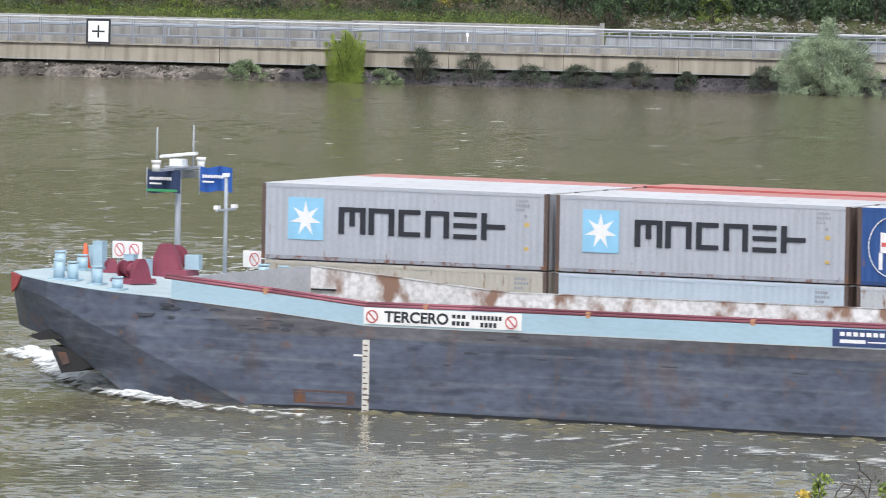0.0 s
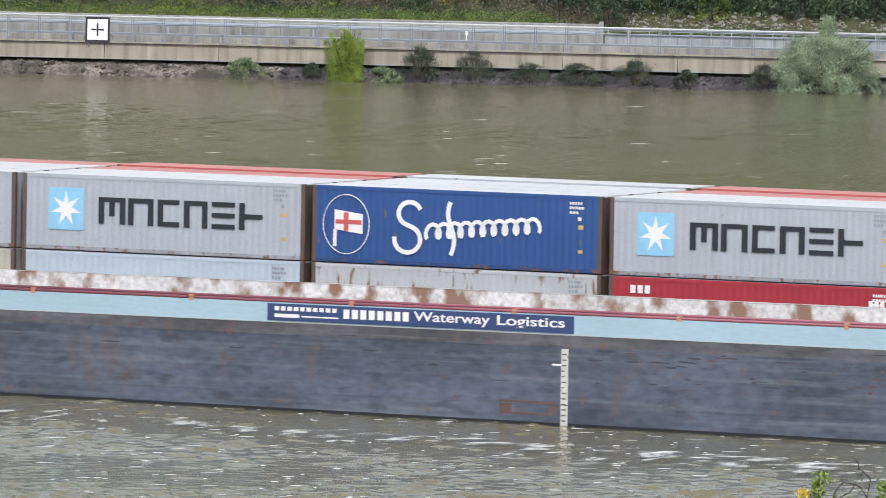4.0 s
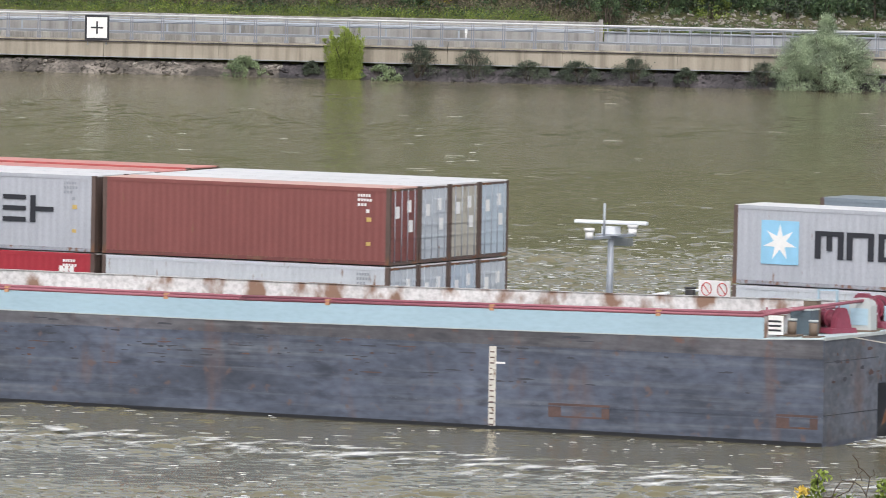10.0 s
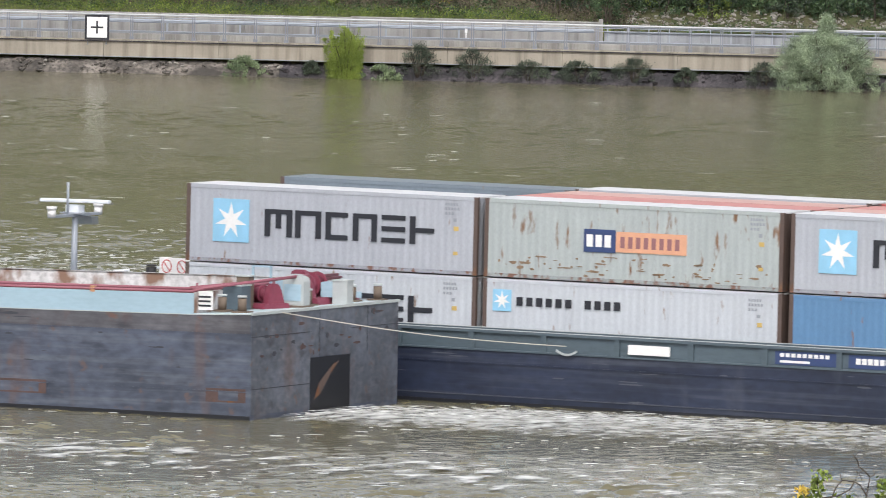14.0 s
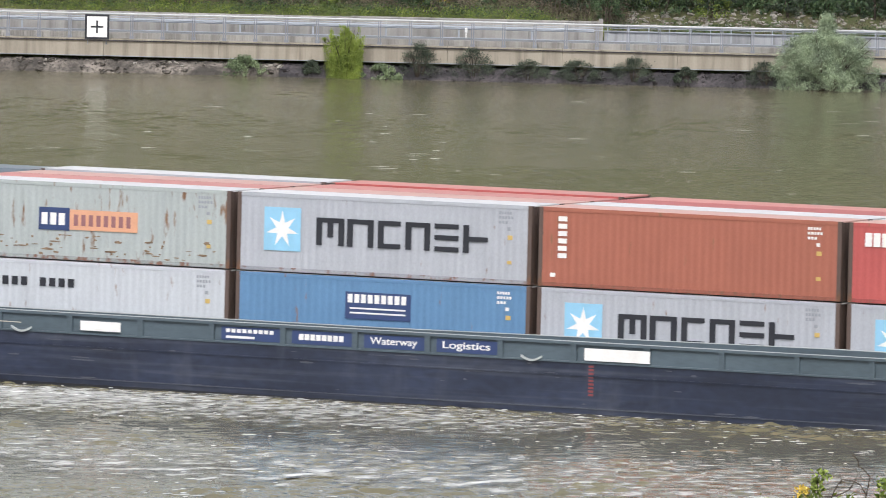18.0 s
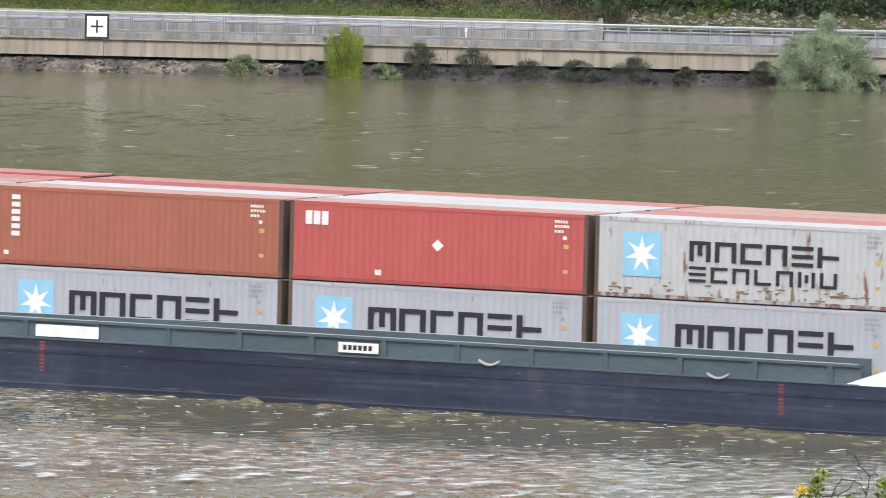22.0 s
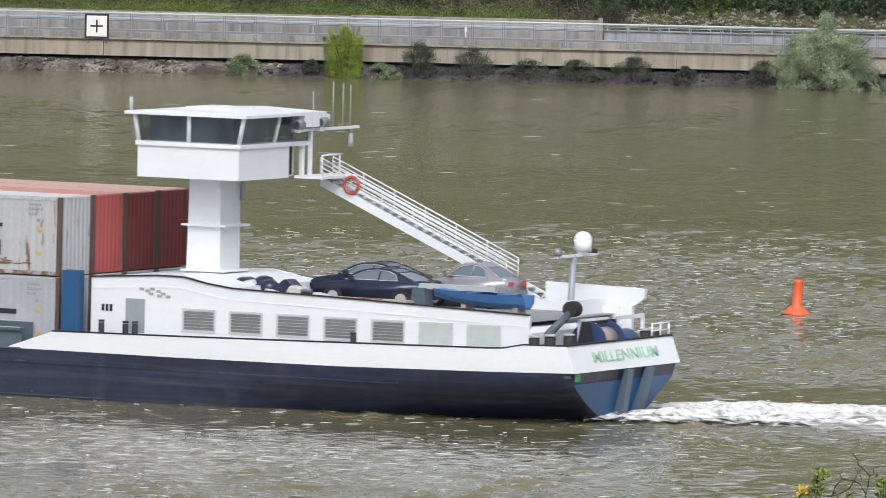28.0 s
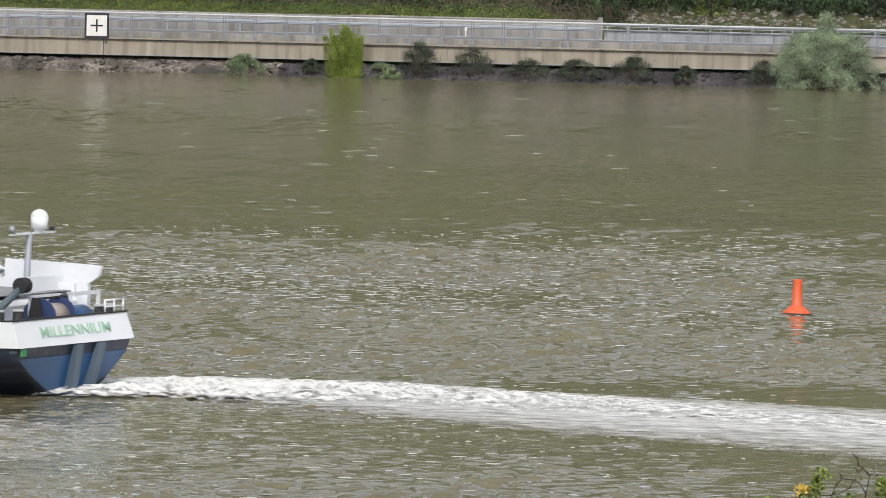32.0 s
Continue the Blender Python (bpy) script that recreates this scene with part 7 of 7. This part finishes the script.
for x0, x1, z0 in ((-0.55, 0.35, 0.35), (0.5, 1.2, 0.5), (1.5, 2.15, 0.3)):
    bm = B()
    prism(bm, ((x0, z0 - 0.15), (x0 + 0.3 * (x1 - x0), z0 + 0.2), (x1, z0 + 0.1), (x1 - 0.1, z0 - 0.12)), "y", -0.03, 0.5)
    bevel(bm, 0.03)
    part("tarpaulin_fold", bm, "tarp", ob)
heap = aboard("covered_gear", pose(69.2, WY + 0.9, 4.6, 0, 6, 0), "heap of gear under dark and pale tarpaulins", "tarpaulin", "", "ship")
for x, y, r_, sz, mat_ in ((0.3, 0.2, 0.42, 0.6, "carblue"), (0.9, 0.5, 0.5, 0.7, "carblue"), (1.35, 0.1, 0.4, 0.8, "carblue"), (0.65, -0.1, 0.3, 0.7, "tarp"), (1.1, -0.15, 0.22, 0.8, "carblue"), (0.1, -0.1, 0.24, 0.5, "tarp")):
    bm = B()
    ball(bm, (x, y, 0.05), r_, sz, 9)
    for v in bm.verts:
        v.co += Vector((0.12, 0.1, 0.1)) * noise.noise(v.co * 3.1)
    part("fold", bm, mat_, heap)
ob = aboard("trailer", pose(72.6, WY - 0.6, 3.96, 0, TILT_ROOF, 0), "low pale wooden trailer bed with red straps", "trailer", "", "ship")
for k in range(6):
    part("plank", box(B(), 0.0, 4.3, 0.2 * k, 0.2 * k + 0.18, 0.33, 0.41), "wood", ob)
part("frame", box(B(), 0.1, 4.2, 0.05, 1.15, 0.0, 0.325), "steel", ob)
bm = B()
rod(bm, (0.8, 0.2, 0.43), (3.2, 0.5, 0.43), 0.02, 6)
part("strap", bm, "draftred", ob)
ob = aboard("dinghy", pose(77.85, WY - 0.6, 4.30, 0, 0.5, 0), "bright blue rowing dinghy on the roof deck", "boat", "", "ship")
bm = B()
secs = []
for k in range(11):
    f = k / 10
    w = 0.72 * math.sin(math.pi * (0.12 + 0.62 * f)) * (1 if f > 0 else 1)
    keel = 0.02 + 0.35 * (1 - f) ** 3
    top = 0.62 + 0.1 * (1 - f) ** 2
    secs.append([bm.verts.new((3.75 * f, 0.75 + y, z * 0.85)) for y, z in ((-w, top), (-w * 0.9, keel + 0.25), (-w * 0.4, keel), (w * 0.4, keel), (w * 0.9, keel + 0.25), (w, top), (w - 0.12, top - 0.02), (w * 0.3, keel + 0.12), (-w * 0.3, keel + 0.12), (-w + 0.12, top - 0.02))])
for a, b in zip(secs, secs[1:]):
    for k in range(10):
        bm.faces.new((a[k], b[k], b[(k + 1) % 10], a[(k + 1) % 10]))
bm.faces.new(secs[0])
bm.faces.new(secs[-1][::-1])
bmesh.ops.recalc_face_normals(bm, faces=bm.faces)
dg = part("hull", bm, "dinghyblue", ob)
for x in (1.2, 3.3):
    part("chock", box(B(), x, x + 0.2, 0.4, 1.1, -0.32, 0.12), "wood", ob)
for x in (1.5, 3.0):
    part("thwart", box(B(), x, x + 0.25, 0.15, 1.35, 0.5, 0.55), "dinghyblue", dg)
ob = aboard("crane_boom", pose(76.7, WY + 0.6, 3.96, 0, TILT_ROOF, 0), "grey deck crane with a pale boom laid flat", "crane", "", "ship")
bm = B()
prism(bm, ((0, 0), (0.7, 0), (0.6, 0.9), (0.1, 0.9)), "y", -0.3, 0.3)
part("pedestal", bm, "gunwale", ob)
part("boom", box(B(), 0.3, 3.4, -0.12, 0.12, 0.86, 1.06), "cap", ob)

# aft mast with radome, stern gear
ob = aboard("aft_mast", pose(81.35, YB + 7.0, 2.05), "white mast with satellite dome and lamps at the stern", "mast", "", "ship")
bm = B()
rod(bm, (0, 0, 0), (0.15, 0, 4.1), 0.16, 10, 0.11)
part("pole", bm, "galv", ob)
part("bracket", box(B(), 0.05, 0.22, -1.4, 1.9, 4.0, 4.08), "white", ob)
part("dome_foot", rod(B(), (0.15, 0.75, 4.08), (0.15, 0.75, 4.2), 0.2, 12), "white", ob)
bm = B()
rod(bm, (0.15, 0.75, 4.18), (0.15, 0.75, 4.62), 0.30, 18, 0.33)
ball(bm, (0.15, 0.75, 4.62), 0.33, 0.9, 16)
part("radome", bm, "white", ob)
bm = B()
rod(bm, (0.14, -1.3, 4.09), (0.14, -1.3, 4.36), 0.16, 12, 0.12)
part("floodlight", bm, "steel", ob)
bm = B()
rod(bm, (0.16, 1.7, 4.09), (0.16, 1.7, 4.25), 0.11, 12, 0.08)
part("lamp", bm, "dark", ob, "dark stern lamp")
ob = aboard("stern_crane", pose(82.95, YB + 2.2, 2.2), "grey and blue stern crane with a dark drum", "crane", "", "ship")
bm = B()
rod(bm, (0, 0, 0), (0, 0, 1.4), 0.2, 12)
part("pedestal", bm, "gunwale", ob)
bm = B()
rod(bm, (-0.1, -0.1, 1.2), (0.45, 0.9, 2.15), 0.16, 12, 0.13)
part("boom", bm, "gunwale", ob)
bm = B()
rod(bm, (0.45, 0.7, 2.2), (0.45, 1.2, 2.2), 0.29, 14)
part("drum", bm, "dark", ob)
for x, y in ((83.1, 0.7), (83.3, 1.6), (83.6, 2.5), (84.2, 7.6), (84.2, 8.3)):
    bollard(pose(x, YB + y, 2.2), "ship", "dark", 1.35, 0.2, False, "cap")
ob = aboard("stern_screen", pose(0, 0, 0), "white steel screen and engine casing at the stern", "screen", "", "ship")
bm = B()
prism(bm, ((79.6, 2.2), (79.6, 5.0), (83.2, 4.94), (83.68, 4.9), (83.6, 4.55), (83.35, 4.35), (83.15, 4.25), (83.15, 2.2)), "y", YB + 8.6, YB + 8.8)
part("wing", bm, "white", ob)
bm = B()
prism(bm, ((YB + 5.2, 4.55), (YB + 8.6, 4.5), (YB + 8.6, 2.2), (YB + 5.2, 2.2)), "x", 82.0, 82.1)
part("bulkhead", bm, "white", ob)
for y in (3.6, 6.6):
    bm = B()
    for dy in (0, 2.2):
        box(bm, 83.4, 83.5, YB + y + dy, YB + y + dy + 0.16, 2.2, 4.0)
    box(bm, 83.4, 83.5, YB + y, YB + y + 2.36, 3.86, 4.0)
    box(bm, 83.4, 83.5, YB + y, YB + y + 2.36, 3.3, 3.38)
    part("portal", bm, "white", ob)
bm = B()
rod(bm, (83.3, YB + 6.0, 2.95), (83.3, YB + 7.9, 2.95), 0.55, 18)
tank = aboard("fuel_tank", pose(0, 0, 0), "dark blue drum tank at the stern", "tank", "", "ship")
part("drum", bm, "blue", tank)
bm = B()
for y in (6.3, 7.5):
    box(bm, 82.9, 83.7, YB + y - 0.1, YB + y + 0.1, 2.2, 2.4)
part("cradle", bm, "steel", tank)
bm = B()
for z in (3.75, 3.5):
    rod(bm, (84.66, YB + 7.2, z), (84.66, YB + 8.6, z), 0.03, 6)
for y in (7.2, 7.9, 8.6):
    rod(bm, (84.66, YB + y, 3.2), (84.66, YB + y, 3.78), 0.035, 6)
rl = aboard("stern_rail", pose(0, 0, 0), "white stern guard rail", "rail", "", "ship")
part("rail", bm, "white", rl)

# winding gear behind the transom
gear = aboard("stern_winch", pose(83.75, YB + 4.4, 2.2), "dark blue mooring winch with a yellowed rope drum", "winch", "", "ship")
part("bed", box(B(), -0.5, 0.5, -0.7, 1.6, 0, 0.25), "navyboard", gear)
for y in (-0.6, 0.9):
    part("flange", rod(B(), (0, y, 1.0), (0, y + 0.08, 1.0), 0.72, 18), "navyboard", gear)
part("drum", rod(B(), (0, -0.5, 1.0), (0, 0.9, 1.0), 0.5, 16), "wood", gear)
for y in (-0.9, 1.25):
    part("side_frame", prism(B(), ((-0.45, 0.2), (0.45, 0.2), (0.15, 1.75), (-0.15, 1.75)), "y", y, y + 0.1), "dark", gear)
part("tie_bar", rod(B(), (0, -0.85, 1.7), (0, 1.3, 1.7), 0.05), "dark", gear)

# foremast and signs on the hidden bow
mast(pose(-10.95, 18.9, 2.6), "laden", 3.3, "galvanised radar mast on the motor vessel's bow", False)
sign_board(pose(-6.6, 18.9, 3.55), "laden", 1.3, 2)
bollard(pose(-7.6, 18.9, 2.6), "laden", "dark", 1.6, 0.2, False, "dark")

M["slick_foam"] = foam_material("aerated_slick", 0.30, 1.0, (0.5, 0.8, 1))

# ---- wake and bow foam, moving with the convoy ----
def foam(name, label, line, seed, lift, at=(7.3, 1.3), material="wake"):
    """A lumpy strip of foam: line of (x, y centre, half width, strength)."""
    ob = aboard(name, pose(*at, 0.0), label, "foam")
    r = random.Random(seed)
    xs_ = [p[0] for p in line]
    n = int((xs_[-1] - xs_[0]) / 0.22)
    m_ = 27
    verts, uvs = [], []
    for i in range(n + 1):
        x = xs_[0] + (xs_[-1] - xs_[0]) * i / n
        y, w, s = (float(np.interp(x, xs_, [p[k] for p in line])) for k in (1, 2, 3))
        for j in range(m_):
            f = 2 * j / (m_ - 1) - 1
            edge = 1 - f * f
            yy = y + f * w
            z = 0.11 * edge ** 0.5 + 0.01 + lift * s * edge * (0.5 + 0.6 * noise.noise((x * 1.3, yy * 0.9, seed)) + 0.42 * noise.noise((x * 3.4, yy * 2.3, seed)))
            verts.append((x, y + f * w, max(0.015, z)))
            uvs.append((0.36 * s * edge ** 0.7 - 0.14, 0))
    step = min(70, n // 3 + 1)
    for start in range(0, n, step):      # patches of fifteen metres at most
        stop = min(n, start + step)
        if n - stop < 25:
            stop = n
        faces = [(i * m_ + j, (i + 1) * m_ + j, (i + 1) * m_ + j + 1, i * m_ + j + 1) for i in range(stop - start) for j in range(m_ - 1)]
        me = bpy.data.meshes.new("foam_patch")
        me.from_pydata(verts[start * m_:(stop + 1) * m_], [], faces)
        lay = me.uv_layers.new(name="strength")
        lay.data.foreach_set("uv", [c for p in me.polygons for vi in p.vertices for c in uvs[start * m_ + vi]])
        me.polygons.foreach_set("use_smooth", [True] * len(faces))
        me.materials.append(M[material])
        part("foam_patch", me, "", ob)
        if stop == n:
            break
    return ob


foam("stern_wake", "white churned propeller wake trailing behind the vessel", ((82.4, 21.2, 1.8, 1.2), (85, 24.4, 4.4, 1.35), (92, 25.6, 6.0, 1.25), (102, 24.6, 6.0, 1.0), (112, 22.8, 4.6, 0.78), (125, 21.6, 4.2, 0.68), (150, 19.6, 4.0, 0.62), (200, 16, 4.0, 0.55)), 3, 0.17)
foam("stern_boil", "white boil of water thrown up under the counter", ((84.0, 15.6, 0.5, 0.3), (84.9, 17.0, 2.2, 0.95), (86.4, 19.6, 4.4, 1.3), (88.5, 21.4, 5.2, 1.4), (92, 23.0, 5.4, 1.25), (98, 24.0, 5.0, 0.95), (104, 24.0, 3.8, 0.6)), 6, 0.38)
foam("wake_slick", "pale aerated water spreading beside the wake", ((86, 22, 2.5, 0.8), (92, 24, 6.5, 1.15), (105, 22.2, 9.5, 1.2), (125, 19.4, 12, 1.12), (150, 16.6, 13, 1.05), (200, 12.5, 13.5, 0.95)), 4, 0.02, (7.3, 1.3), "slick_foam")
foam("bow_wave", "white foam curling under the barge's bow", ((-94.6, 19.5, 0.8, 0.6), (-93.0, 19.0, 1.8, 1.3), (-90.5, 16.2, 1.9, 1.35), (-85, 8.3, 1.9, 1.35), (-79.5, 1.6, 1.6, 1.1), (-74.4, -2.9, 1.0, 0.85), (-70.6, -4.6, 0.6, 0.7), (-66.5, -5.6, 0.4, 0.4)), 5, 0.24, (0, 0))
foam("stern_eddy", "churned foam between the barge's stern and the vessel", ((6.9, 5.8, 5.0, 0.60), (11, 7.5, 5.2, 0.58), (20, 9.5, 4.2, 0.44), (34, 11.0, 2.6, 0.3), (55, 12, 1.5, 0.2)), 7, 0.15, (0, 0))
M["wash_foam"] = foam_material("streaky_wash", 0.50, 0.72, (0.55, 0.3, 1))
M["pale_wash"] = foam_material("churned_pale_water", 0.44, 1.5, (0.9, 0.7, 1))
foam("side_wash", "thin foam streaks of the barge's wash", ((-70, -6, 0.8, 0.2), (-50, -9, 2.5, 0.36), (-20, -13, 4, 0.42), (10, -17.5, 5, 0.42), (35, -20, 6, 0.36), (60, -20, 6, 0.32), (90, -16, 6, 0.3)), 9, 0.05, (0, 0), "wash_foam")
foam("eddy_slick", "pale churned water at the barge's stern", ((7.5, 4.5, 4.0, 0.9), (12, 6, 6.5, 1.0), (24, 7, 7.5, 0.7), (40, 6, 6, 0.4)), 15, 0.05, (0, 0), "pale_wash")
# pale sheet that stands in for sky reflected on the churned water
foam("wash_slick", "churned water behind the barge, painted pale like reflected sky", ((20, -14, 5, 0.25), (45, -13, 9, 0.34), (70, -10, 12, 0.46), (92, -6, 14, 0.38), (112, -3, 14, 0.12), (120, -2, 13, 0.0)), 11, 0.012, (0, 0), "pale_wash")

motions()
